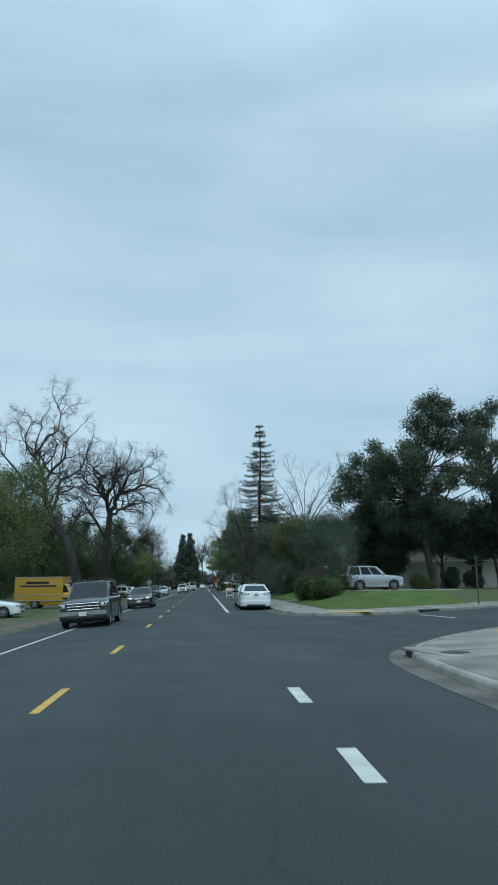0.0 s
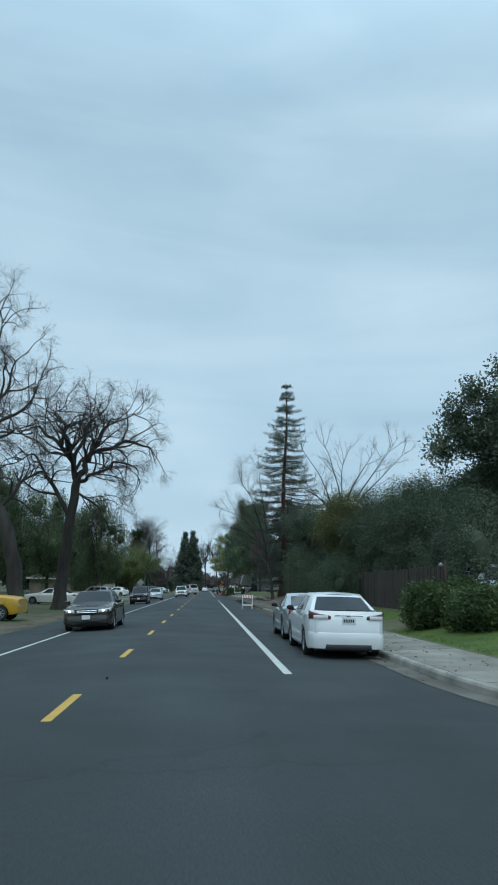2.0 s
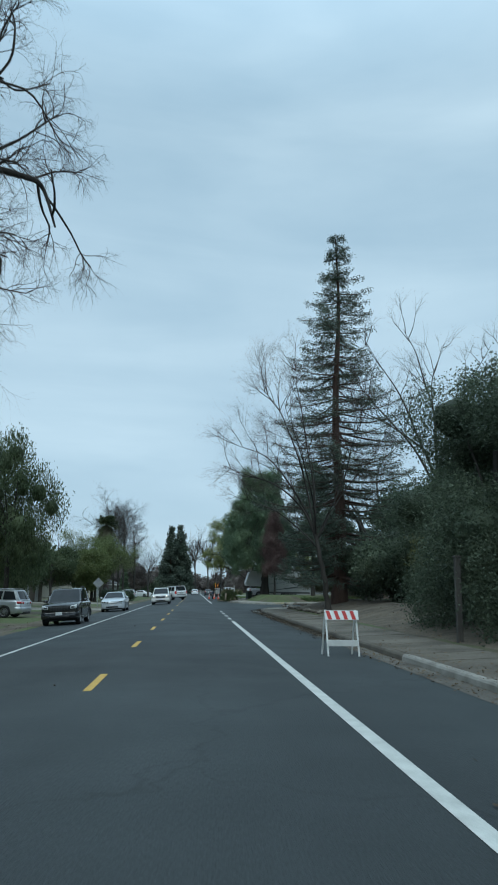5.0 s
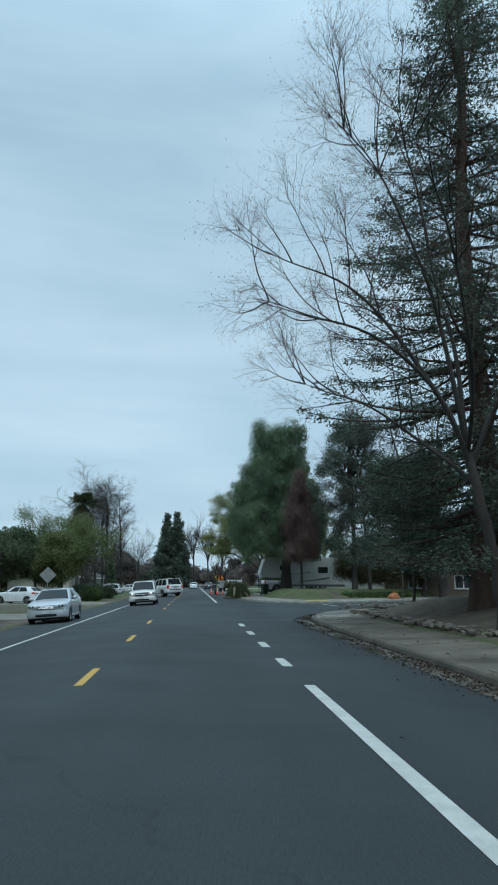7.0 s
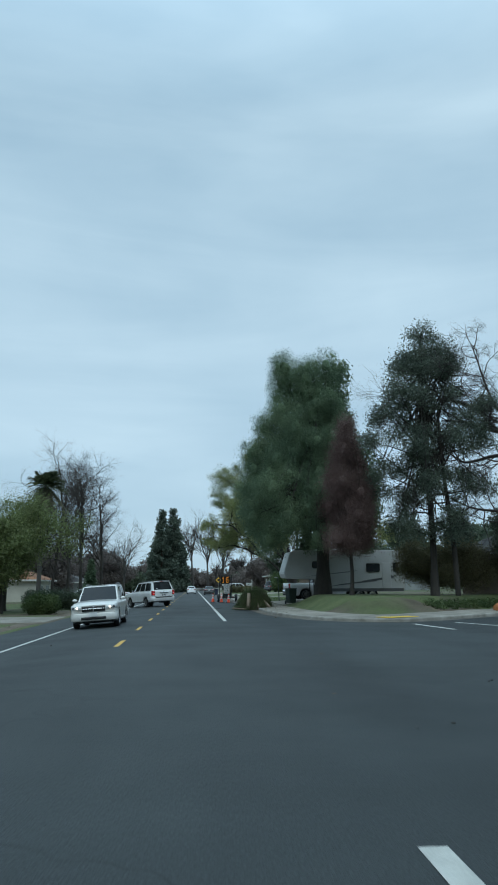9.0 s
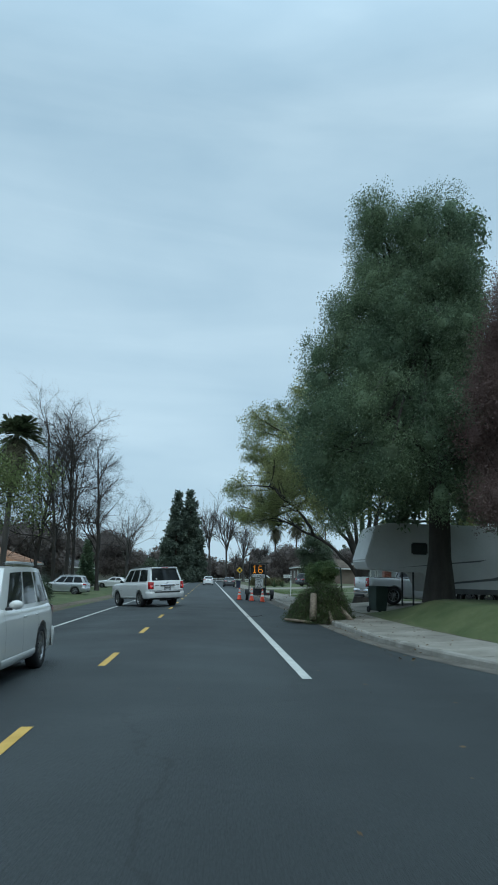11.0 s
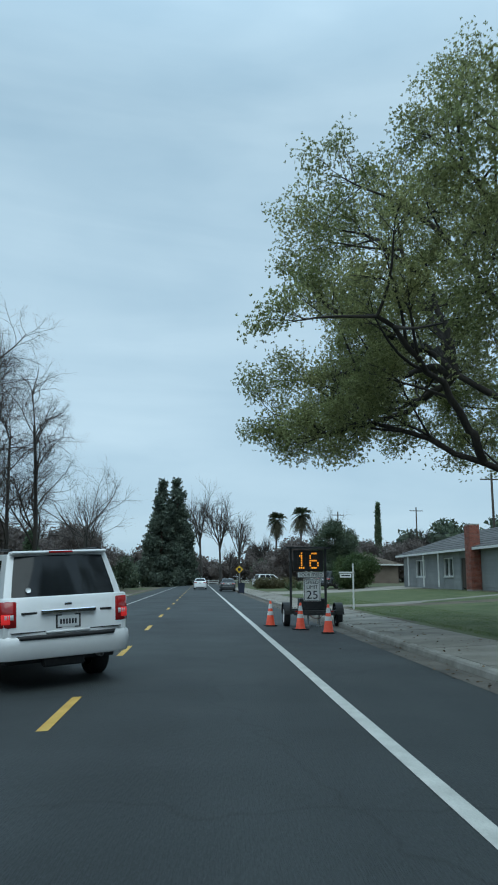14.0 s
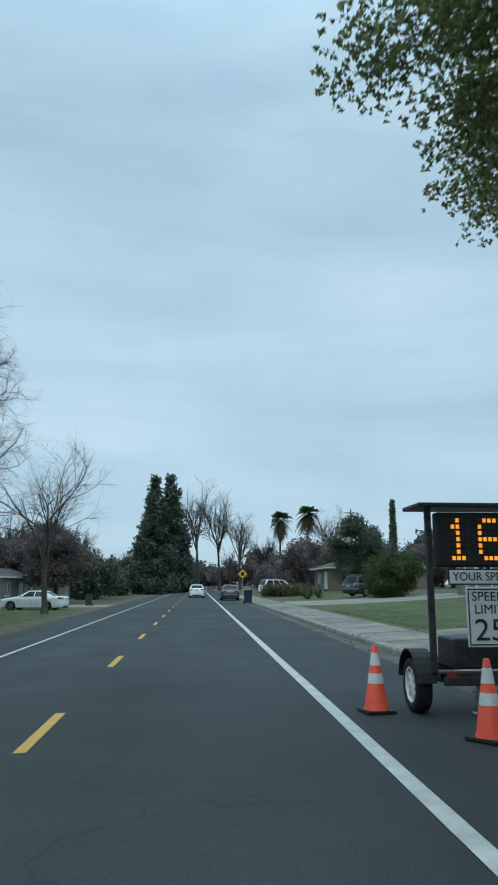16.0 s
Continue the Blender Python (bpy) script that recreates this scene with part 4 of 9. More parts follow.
def plan_curve(S, end, bow=0.05):
    """The outline of one end seen from above, from the middle outwards: points and outward normals by arc length."""
    L = S["L"]
    hwe = half_width(S, L / 2)
    xs = np.linspace(0, hwe, 14)
    pts = [(x, end * (L / 2 + bow * (1 - (x / hwe) ** 2))) for x in xs]
    pts += [(half_width(S, L / 2 - q), end * (L / 2 - q)) for q in np.linspace(0.02, 1.1, 28)]
    pts = np.array(pts)
    k = np.array([0.25, 0.5, 0.25])
    for _ in range(3):
        pts[1:-1] = np.stack([np.convolve(pts[:, c], k, "valid") for c in (0, 1)], 1)
    d = np.gradient(pts, axis=0)
    d /= np.linalg.norm(d, axis=1)[:, None]
    nrm = np.stack([d[:, 1], -d[:, 0]], 1)
    if end < 0:
        nrm = np.stack([-d[:, 1], d[:, 0]], 1)
    nrm *= np.sign((nrm * (pts - np.array([0, end * (L / 2 - 1.2)]))).sum(1))[:, None]
    s = np.concatenate([[0], np.cumsum(np.linalg.norm(np.diff(pts, axis=0), axis=1))])
    return s, pts, nrm


def wrap(S, end, sg, s0, s1, zs, mat, name, lift=0.0, narrow=0.0):
    """A shell lying on the rounded end: zs is a list of (z, outward offset); lift raises its outer end, narrow tapers its height inwards."""
    s, pts, nrm = plan_curve(S, end)
    q = np.linspace(s0, s1, 13)
    P = np.stack([np.interp(q, s, pts[:, c]) for c in (0, 1)], 1)
    N = np.stack([np.interp(q, s, nrm[:, c]) for c in (0, 1)], 1)
    zm = sum(z for z, o in zs) / len(zs)
    V, n = [], len(q)
    for z, o in zs:
        for i in range(n):
            f = (q[i] - s0) / (s1 - s0)
            zz = zm + (z - zm) * (1 - narrow * (1 - f)) + lift * f
            e = o if (i < n - 1 and (i > 0 or s0 == 0.0)) else min(o, 0.0)
            V.append((sg * (P[i, 0] + N[i, 0] * e), P[i, 1] + N[i, 1] * e, zz))
    F = [(j * n + i, j * n + i + 1, (j + 1) * n + i + 1, (j + 1) * n + i) for j in range(len(zs) - 1) for i in range(n - 1)]
    me = mesh_of(name, V, F, mat, True)
    bm = bmesh.new()
    bm.from_mesh(me)
    bmesh.ops.recalc_face_normals(bm, faces=bm.faces)
    bm.to_mesh(me)
    bm.free()
    return me


def full_wrap(S, end, reach, zs, mat, name):
    bm = bmesh.new()
    for sg in (1, -1):
        bm.from_mesh(wrap(S, end, sg, 0.0, reach, [(z, o) for z, o in zs], mat, name))
    # keep the middle flush
    bmesh.ops.remove_doubles(bm, verts=bm.verts, dist=0.004)
    me = bpy.data.meshes.new(name)
    bm.to_mesh(me)
    bm.free()
    me.materials.append(mat)
    me.polygons.foreach_set("use_smooth", [True] * len(me.polygons))
    return me


def cabin(S):
    """Surface of the glasshouse: side(u, v, sign), front(a, v), back(a, v), roof(a, u)."""
    (ya, za), (yb, zb_), (yc, zc), (yd, zd) = S["A"], S["B"], S["C"], S["D"]
    wb, wt = S["wb"], S["wt"]

    def roofz(u):
        return zb_ + (zc - zb_) * u + S["arc"] * math.sin(math.pi * min(max(u, 0), 1))

    def side(u, v, sg, out=0.0):
        y = (ya + (yb - ya) * v) * (1 - u) + (yd + (yc - yd) * v) * u
        zlo = za + (zd - za) * u
        z = zlo + (roofz(u) - zlo) * v
        e = abs(2 * u - 1)
        hw = (wb + (wt - wb) * abs(v) ** 1.15 * (1 if v > 0 else -1)) * (1 - 0.07 * e ** 3) + out
        return (sg * hw, y, z)

    def end(a, v, u, out=0.0):
        p = side(u, v, 1)
        bow = S["bow"] * (1 - a * a)
        dy = bow if u == 0 else -bow
        sgn = 1 if u == 0 else -1
        return (a * p[0], p[1] + dy + sgn * out, p[2] + out * 0.4 + 0.02 * (1 - a * a) * v)

    def roof(a, u, out=0.0):
        p = side(u, 1, 1)
        e = S["bow"] * (1 - a * a) * ((1 - u) ** 6 - u ** 6)
        return (a * p[0], p[1] + e, p[2] + 0.035 * (1 - a * a) + out + 0.02 * (1 - a * a) * 0)
    return side, end, roof


def patch(fn, us, vs, flip=False):
    V = [fn(u, v) for v in vs for u in us]
    n = len(us)
    F = [(j * n + i, j * n + i + 1, (j + 1) * n + i + 1, (j + 1) * n + i) for j in range(len(vs) - 1) for i in range(n - 1)]
    return V, [f[::-1] for f in F] if flip else F


def cabin_shell(S, mat):
    side, end, roof = cabin(S)
    U, Vv, A = np.linspace(0, 1, 17), np.linspace(-0.12, 1, 7), np.linspace(-1, 1, 11)
    V, F = [], []
    for vv, ff in (patch(lambda u, v: side(u, v, 1), U, Vv, False), patch(lambda u, v: side(u, v, -1), U, Vv, True), patch(lambda a, v: end(a, v, 0), A, Vv, True), patch(lambda a, v: end(a, v, 1), A, Vv, False), patch(lambda a, u: roof(a, u), A, U, True)):
        b = len(V)
        V += vv
        F += [tuple(b + i for i in f) for f in ff]
    bm = bmesh.new()
    me = mesh_of("cabin", V, F, mat, True)
    bm.from_mesh(me)
    bmesh.ops.remove_doubles(bm, verts=bm.verts, dist=0.012)
    bmesh.ops.recalc_face_normals(bm, faces=bm.faces)
    bm.to_mesh(me)
    bm.free()
    me.polygons.foreach_set("use_smooth", [True] * len(me.polygons))
    me.set_sharp_from_angle(angle=radians(35))
    return me


def glass_patch(fn, us, vs, flip=False, name="window", mat=None):
    v, f = patch(fn, us, vs, flip)
    return mesh_of(name, v, f, mat or MAT["car_glass"], True)


def vehicle(name, label, S, mat, m, group="", category="car"):
    car = thing(name, label, category, group, m=m)
    L, W, R = S["L"], S["W"], S["R"]
    yF, yR = L / 2, -L / 2
    part("body", body_shell(S, mat), car)
    part("underbody", rbox(-W * 0.4, W * 0.4, yR + 0.25, yF - 0.25, S["clear"] - 0.04, S["clear"] + 0.12, MAT["black"], 0.02), car)
    part("cabin", cabin_shell(S, S.get("roof_mat", mat)), car)
    side, end, roof = cabin(S)
    A = np.linspace(-0.93, 0.93, 11)
    if S.get("windscreen", True):
        part("windscreen", glass_patch(lambda a, v: end(a, v, 0, 0.007), A, np.linspace(0.05, 0.94, 6), True), car)
    v0, v1 = S.get("rear_v", (0.10, 0.9))
    part("rear_window", glass_patch(lambda a, v: end(a, v, 1, 0.007), np.linspace(-0.88, 0.88, 11), np.linspace(v0, v1, 6)), car)
    for sg in (1, -1):
        for u0, u1 in S["panes"]:
            part("side_window", glass_patch(lambda u, v: side(u, v, sg, 0.006), np.linspace(u0, u1, 7), np.linspace(0.07, 0.88, 5), sg < 0), car)
    if S.get("rails"):
        for sg in (1, -1):
            P = [np.array(roof(0.88 * sg, u, 0.06)) for u in np.linspace(0.1, 0.95, 8)]
            part("roof_rail", tubes("roof_rail", [(P, [0.02] * 8, 6)], S["rails"]), car)
    # wheels
    tyre, rim, disc = wheel_meshes(R, S.get("tw", 0.22), S.get("spokes", 10), S.get("rim", MAT["alloy"]))
    for a in S["axles"]:
        for sg in (1, -1):
            w = part("wheel", disc, car)
            w.matrix_local = Matrix.Translation((sg * (W / 2 - S.get("tw", 0.22) / 2 - 0.015), a, R)) @ (Matrix.Identity(4) if sg > 0 else spin(180))
            part("tyre", tyre, w)
            part("rim", rim, w)
    line = profile_line(S)
    # front
    zf, fw = S["zf"], W / 2 * (1 - S["taper"])
    gw, gh = S.get("gw", 0.55) * fw, S.get("gh", 0.09)
    z0, z1 = S["clear"] + S["kick"], S["clear"] + S["kick"] + 0.22
    bmat = S.get("bumper_mat", mat)
    bo = S["bump_out"]
    part("front_bumper", full_wrap(S, 1, fw + 0.42, [(z0 - 0.03, 0.0), (z0, 0.03 * bo), (z0 + 0.10, 0.045 * bo), (z1, 0.03 * bo), (z1 + 0.04, 0.0)], bmat, "front_bumper"), car)
    part("grille", full_wrap(S, 1, gw, [(zf - gh, 0.0), (zf - gh + 0.01, 0.014), (zf + gh - 0.01, 0.014), (zf + gh, 0.0)], S.get("grille_mat", MAT["black"]), "grille"), car)
    for k in S.get("bars", (0.0,)):
        part("grille_bar", full_wrap(S, 1, gw * 0.98, [(zf + k - 0.016, 0.0), (zf + k - 0.012, 0.026), (zf + k + 0.012, 0.026), (zf + k + 0.016, 0.0)], MAT["chrome"], "grille_bar"), car)
    part("lower_grille", full_wrap(S, 1, fw * 0.62, [(z0 + 0.005, 0.02 * bo), (z0 + 0.012, 0.045 * bo + 0.008), (z0 + 0.11, 0.045 * bo + 0.008), (z0 + 0.12, 0.02 * bo)], MAT["black"], "lower_grille"), car)
    part("front_plate", rbox(-0.15, 0.15, yF + 0.10, yF + 0.118, z0 + 0.13, z0 + 0.28, MAT["plate"], 0.004), car)
    hx, hh = S.get("hl", (0.30, 0.14))
    zh = zf + S.get("hl_up", 0.03)
    for sg in (1, -1):
        hl = part("headlight", wrap(S, 1, sg, gw + 0.03, gw + 0.05 + hx * 1.7, [(zh - hh / 2, 0.0), (zh - hh / 2 + 0.012, 0.018), (zh + hh / 2 - 0.012, 0.018), (zh + hh / 2, 0.0)], MAT["lamp_glass"], "headlight", 0.05, 0.25), car)
        s, pts, nrm = plan_curve(S, 1)
        for kk in (0.5, 0.95):
            sq = gw + 0.03 + hx * kk
            px, py = float(np.interp(sq, s, pts[:, 0])), float(np.interp(sq, s, pts[:, 1]))
            part("lit_bulb" if S.get("lit") and kk == 0.5 else "lamp_well", lathe([(0.001, 0.03), (0.04, 0.026), (0.052, 0.0)], MAT["lit_lamp"] if S.get("lit") and kk == 0.5 else MAT["dark_steel"], 14, Matrix.Translation((sg * px, py, zh + 0.02)) @ Matrix.Rotation(radians(-90), 4, "X"), "lamp"), hl)
    # back
    zr, rw = S["zr"], W / 2 * (1 - S["taper"])
    t0, t1, th = S.get("tl", (0.42, 1.05, 0.15))
    tm = S.get("tl_mat", MAT["red_lamp"])
    for sg in (1, -1):
        t = part("tail_light", wrap(S, -1, sg, t0, t1, [(zr - th / 2, 0.0), (zr - th / 2 + 0.014, 0.02), (zr + th / 2 - 0.014, 0.02), (zr + th / 2, 0.0)], tm, "tail_light", S.get("tl_lift", 0.03), S.get("tl_narrow", 0.2)), car)
        r0, r1, q0, q1 = S.get("rl", (0.3, 0.6, -0.17, 0.17))
        part("reverse_lamp", wrap(S, -1, sg, t0 + (t1 - t0) * r0, t0 + (t1 - t0) * r1, [(zr + th * q0, 0.018), (zr + th * q0 + 0.008, 0.026), (zr + th * q1 - 0.008, 0.026), (zr + th * q1, 0.018)], MAT["lamp_glass"], "reverse_lamp"), t)
    zp = S.get("zp", zr - 0.05)
    yP = yR - 0.052
    plate = part("rear_plate", rbox(-0.155, 0.155, yP - 0.012, yP + 0.03, zp - 0.078, zp + 0.078, MAT["plate"], 0.004), car)
    for i in range(6):
        part("plate_bar", rbox(-0.125 + i * 0.043, -0.098 + i * 0.043, yP - 0.015, yP - 0.010, zp - 0.04, zp + 0.03, MAT["ink"], 0), plate)
    bh = S.get("bump_h", 0.30)
    part("rear_cover", full_wrap(S, -1, rw + 0.30, [(S["clear"] + S["kick"] + 0.02, 0.0), (zp - 0.3, 0.004), (S["zr"] + th / 2 + 0.03, 0.004), (S["zr"] + th / 2 + 0.05, -0.03)], mat, "rear_cover"), car)
    part("rear_bumper", full_wrap(S, -1, rw + 0.40, [(z0 - 0.06, 0.0), (z0 - 0.03, 0.03 * bo), (z0 + bh * 0.5, 0.055 * bo + 0.004), (z0 + bh - 0.03, 0.045 * bo + 0.004), (z0 + bh, 0.003)], bmat, "rear_bumper"), car)
    if S.get("step"):
        part("step_pad", full_wrap(S, -1, rw * 0.82, [(z0 + bh - 0.06, 0.045 * bo), (z0 + bh - 0.05, 0.05 * bo + 0.022), (z0 + bh - 0.005, 0.05 * bo + 0.02), (z0 + bh + 0.004, 0.003)], MAT["black"], "step_pad"), car, "black step pad")
    else:
        part("bumper_insert", full_wrap(S, -1, rw * 0.72, [(z0 - 0.09, 0.01), (z0 - 0.07, 0.05 * bo + 0.006), (z0 + 0.03, 0.055 * bo + 0.01), (z0 + 0.04, 0.02 * bo)], MAT["black"], "bumper_insert"), car)
    zbd = S.get("zbadge", zr + 0.02)
    part("badge", rbox(-0.06, 0.06, yP - 0.006, yP + 0.02, zbd - 0.025, zbd + 0.025, MAT["chrome"], 0.01), car)
    ex = part("exhaust", lathe([(0.028, 0), (0.034, 0), (0.034, 0.16), (0.028, 0.16), (0.027, 0.01)], MAT["steel"], 12, Matrix.Translation((0.5, yR - 0.02, S["clear"] + 0.02)) @ Matrix.Rotation(radians(-90), 4, "X"), "exhaust"), car)
    # mirrors, handles, seams
    ym = S["A"][0] - 0.32
    zb = S["A"][1]
    for sg in (1, -1):
        bm = bmesh.new()
        bmesh.ops.create_icosphere(bm, subdivisions=2, radius=1)
        for v in bm.verts:
            v.co = (sg * (W / 2 + 0.07) + v.co.x * 0.105, ym + (v.co.y * 0.085 if v.co.y > 0 else v.co.y * 0.02), zb + 0.075 + v.co.z * 0.068)
        for f in bm.faces:
            f.smooth = True
        mirror = part("door_mirror", (bm, S.get("mirror_mat", mat)), car)
        part("mirror_stalk", rbox(sg * (W / 2 - 0.03) - 0.05, sg * (W / 2 - 0.03) + 0.05, ym, ym + 0.045, zb + 0.0, zb + 0.045, MAT["black"], 0.01), mirror)
        part("mirror_glass", lathe([(0.001, 0.0), (0.055, 0.0), (0.06, -0.006)], MAT["car_glass"], 16, Matrix.Translation((sg * (W / 2 + 0.07), ym - 0.022, zb + 0.075)) @ Matrix.Diagonal((1.6, 1, 1.0, 1)) @ Matrix.Rotation(radians(90), 4, "X"), "mirror_glass"), mirror)
        for yh in S["handles"]:
            xh = side_x(S, yh, zb - 0.13, line)
            part("door_handle", rbox(sg * xh - 0.012, sg * xh + 0.024, yh - 0.09, yh + 0.09, zb - 0.145, zb - 0.115, S.get("handle_mat", mat), 0.008), car)
        for yh in S["seams"]:
            zz = np.linspace(S["clear"] + 0.10, zb - 0.03, 8)
            V = [(sg * (side_x(S, yh + o, z, line) + 0.003), yh + o, z) for z in zz for o in (-0.004, 0.004)]
            part("door_seam", mesh_of("door_seam", V, [(2 * k, 2 * k + 1, 2 * k + 3, 2 * k + 2) for k in range(7)], MAT["black"]), car)
        zz = (S["clear"] + 0.02, S["clear"] + 0.05, S["clear"] + 0.11, S["clear"] + 0.13)
        V = [(sg * (side_x(S, y, max(z, S["clear"] + 0.03), line) + o), y, z) for y in np.linspace(S["axles"][1] + R + 0.1, S["axles"][0] - R - 0.1, 8) for z, o in zip(zz, (0.0, 0.012, 0.014, 0.002))]
        part("sill", mesh_of("sill", V, [(4 * k + q, 4 * k + q + 1, 4 * k + 5 + q, 4 * k + 4 + q) for k in range(7) for q in range(3)], S.get("sill_mat", mat), True), car)
    return car


def spec(L, W, H, wb, fo, R, kind, **kw):
    """Proportions for a kind of car from its main measures."""
    yF, yR = L / 2, -L / 2
    fa = yF - fo
    ra = fa - wb
    S = dict(L=L, W=W, R=R, axles=(fa, ra), nose=0.75, taper=0.17, clear=0.19, kick=0.10, crown=0.045, arc=0.05, bow=0.10, rear_v=(0.1, 0.9))
    if kind == "sedan":
        cowl, belt, deck = 0.68 * H, 0.66 * H, 0.71 * H
        S.update(A=(fa - 0.42, cowl - 0.02), B=(fa - 1.22, H - 0.05), C=(ra + 0.30, H - 0.07), D=(yR + 0.62, deck - 0.02), top=[(yF, 0.50 * H), (yF - 0.12, 0.55 * H), (yF - 0.5, 0.60 * H), (fa - 0.42, cowl), (fa - 1.5, belt), (ra, belt + 0.03), (yR + 0.62, deck), (yR + 0.1, deck - 0.01), (yR, deck - 0.09)], panes=((0.13, 0.46), (0.49, 0.80)), zf=0.46 * H, zr=0.60 * H, handles=(fa - 1.75, ra + 0.35), seams=(fa - 0.55, fa - 1.62, ra + 0.2))
    elif kind == "coupe":
        cowl, belt, deck = 0.69 * H, 0.68 * H, 0.735 * H
        S.update(A=(fa - 0.62, cowl - 0.02), B=(fa - 1.50, H - 0.05), C=(ra + 1.05, H - 0.05), D=(yR + 0.36, deck - 0.02), top=[(yF, 0.50 * H), (yF - 0.1, 0.58 * H), (yF - 0.5, 0.64 * H), (fa - 0.62, cowl), (fa - 1.7, belt), (ra + 0.2, belt + 0.07), (yR + 0.52, deck), (yR + 0.08, deck + 0.015), (yR, deck - 0.10)], panes=((0.13, 0.62), (0.65, 0.82)), zf=0.46 * H, zr=0.61 * H, handles=(fa - 2.0,), seams=(fa - 0.6, fa - 2.15))
    elif kind == "suv":
        cowl, belt = 0.62 * H, 0.62 * H
        S.update(A=(fa - 0.55, cowl - 0.02), B=(fa - 1.30, H - 0.06), C=(yR + 0.42, H - 0.05), D=(yR + 0.10, belt), top=[(yF, 0.50 * H), (yF - 0.1, 0.55 * H), (yF - 0.5, 0.59 * H), (fa - 0.55, cowl), (fa - 1.5, belt), (ra, belt + 0.01), (yR + 0.1, belt + 0.01), (yR, belt - 0.03)], panes=((0.10, 0.34), (0.37, 0.62), (0.66, 0.93)), zf=0.45 * H, zr=0.53 * H, handles=(fa - 1.72, ra + 0.42), seams=(fa - 0.62, fa - 1.60, ra + 0.3), clear=0.24, arc=0.03, bow=0.07, nose=0.5, taper=0.11)
    elif kind == "hatch":
        cowl, belt, deck = 0.67 * H, 0.66 * H, 0.70 * H
        S.update(A=(fa - 0.36, cowl - 0.02), B=(fa - 1.15, H - 0.05), C=(yR + 0.75, H - 0.08), D=(yR + 0.16, deck), top=[(yF, 0.48 * H), (yF - 0.12, 0.54 * H), (yF - 0.45, 0.60 * H), (fa - 0.36, cowl), (fa - 1.4, belt), (ra, belt + 0.03), (yR + 0.16, deck), (yR, deck - 0.1)], panes=((0.13, 0.46), (0.49, 0.80)), zf=0.46 * H, zr=0.60 * H, handles=(fa - 1.65, ra + 0.3), seams=(fa - 0.5, fa - 1.55, ra + 0.15))
    elif kind == "pickup":
        cowl, belt = 0.62 * H, 0.62 * H
        S.update(A=(fa - 0.62, cowl - 0.02), B=(fa - 1.30, H - 0.05), C=(ra + 0.98, H - 0.06), D=(ra + 0.82, belt), top=[(yF, 0.50 * H), (yF - 0.08, 0.56 * H), (yF - 0.5, 0.59 * H), (fa - 0.62, cowl), (fa - 1.5, belt), (ra + 0.8, belt), (ra + 0.6, belt + 0.01), (yR + 0.05, belt + 0.01), (yR, belt - 0.04)], panes=((0.12, 0.50), (0.55, 0.92)), zf=0.44 * H, zr=0.50 * H, handles=(fa - 1.75, fa - 2.6), seams=(fa - 0.62, fa - 1.68, fa - 2.6), clear=0.30, arc=0.02, bow=0.06, nose=0.4, taper=0.09)
    S["bump_out"] = {"pickup": 1.0, "suv": 0.7}.get(kind, 0.35)
    S["wb"], S["wt"] = W / 2 * 0.945, W / 2 * (0.70 if kind in ("sedan", "coupe", "hatch") else 0.80)
    S.update(kw)
    return S


# ---------- parked and standing vehicles ----------
def park(x, y, deg, z=None, tilt=0.0):
    if z is None:
        z = 0.0 if 3.9 > x > -1.67 else (float(cross_fall(x)) if -7.3 < x < 0 else height(x, y))
    return Matrix.Translation((x, y, z)) @ Matrix.Rotation(radians(tilt), 4, "Y") @ spin(deg)


WHITE = paint("white_paint", (0.74, 0.75, 0.76))
PEARL = paint("pearl_white_paint", (0.70, 0.69, 0.66))
SILVER = paint("silver_paint", (0.46, 0.48, 0.50), 0.3, 0.6)
GUN_SILVER = paint("coupe_silver_paint", (0.43, 0.46, 0.49), 0.28, 0.5)
PALE = paint("pale_silver_paint", (0.58, 0.62, 0.66), 0.3, 0.3)
CHARCOAL = paint("charcoal_paint", (0.035, 0.037, 0.04), 0.25, 0.3)
BRONZE = paint("dark_bronze_paint", (0.06, 0.052, 0.047), 0.25, 0.4)
BLACK = paint("black_paint", (0.012, 0.012, 0.014), 0.2)
GREEN = paint("dark_green_grey_paint", (0.028, 0.038, 0.037), 0.28, 0.3)
YELLOW = paint("yellow_paint", (0.62, 0.34, 0.02), 0.4)
TILT = 3.7

camry = vehicle("sedan", "white four-door sedan parked against the kerb", spec(4.82, 1.83, 1.47, 2.78, 0.95, 0.33, "sedan", tl=(0.40, 1.12, 0.2), tl_narrow=0.6, tl_lift=0.05, rl=(0.08, 0.62, -0.2, 0.24), zp=0.86, zr=0.92, spokes=10, tl_mat=MAT["smoked_lamp"], mirror_mat=MAT["black"]), WHITE, park(3.38, 42.55, 0))
part("boot_spoiler", rbox(-0.62, 0.62, -2.42, -2.22, 1.075, 1.10, MAT["black"], 0.015), camry, "black lip spoiler")
part("chrome_strip", rbox(-0.33, 0.33, -2.475, -2.44, 0.965, 0.985, MAT["chrome"], 0.006), camry)
COUPE = spec(4.78, 1.91, 1.38, 2.72, 0.93, 0.36, "coupe", tl=(0.34, 0.92, 0.19), tl_narrow=0.1, tl_mat=MAT["black"], rl=(0.0, 0.05, -0.3, 0.0), spokes=10, tw=0.26, zp=0.60, arc=0.06, mirror_mat=MAT["black"])
mustang = vehicle("sports_coupe", "pale silver two-door coupe parked by the kerb", COUPE, GUN_SILVER, park(3.46, 47.85, 0))
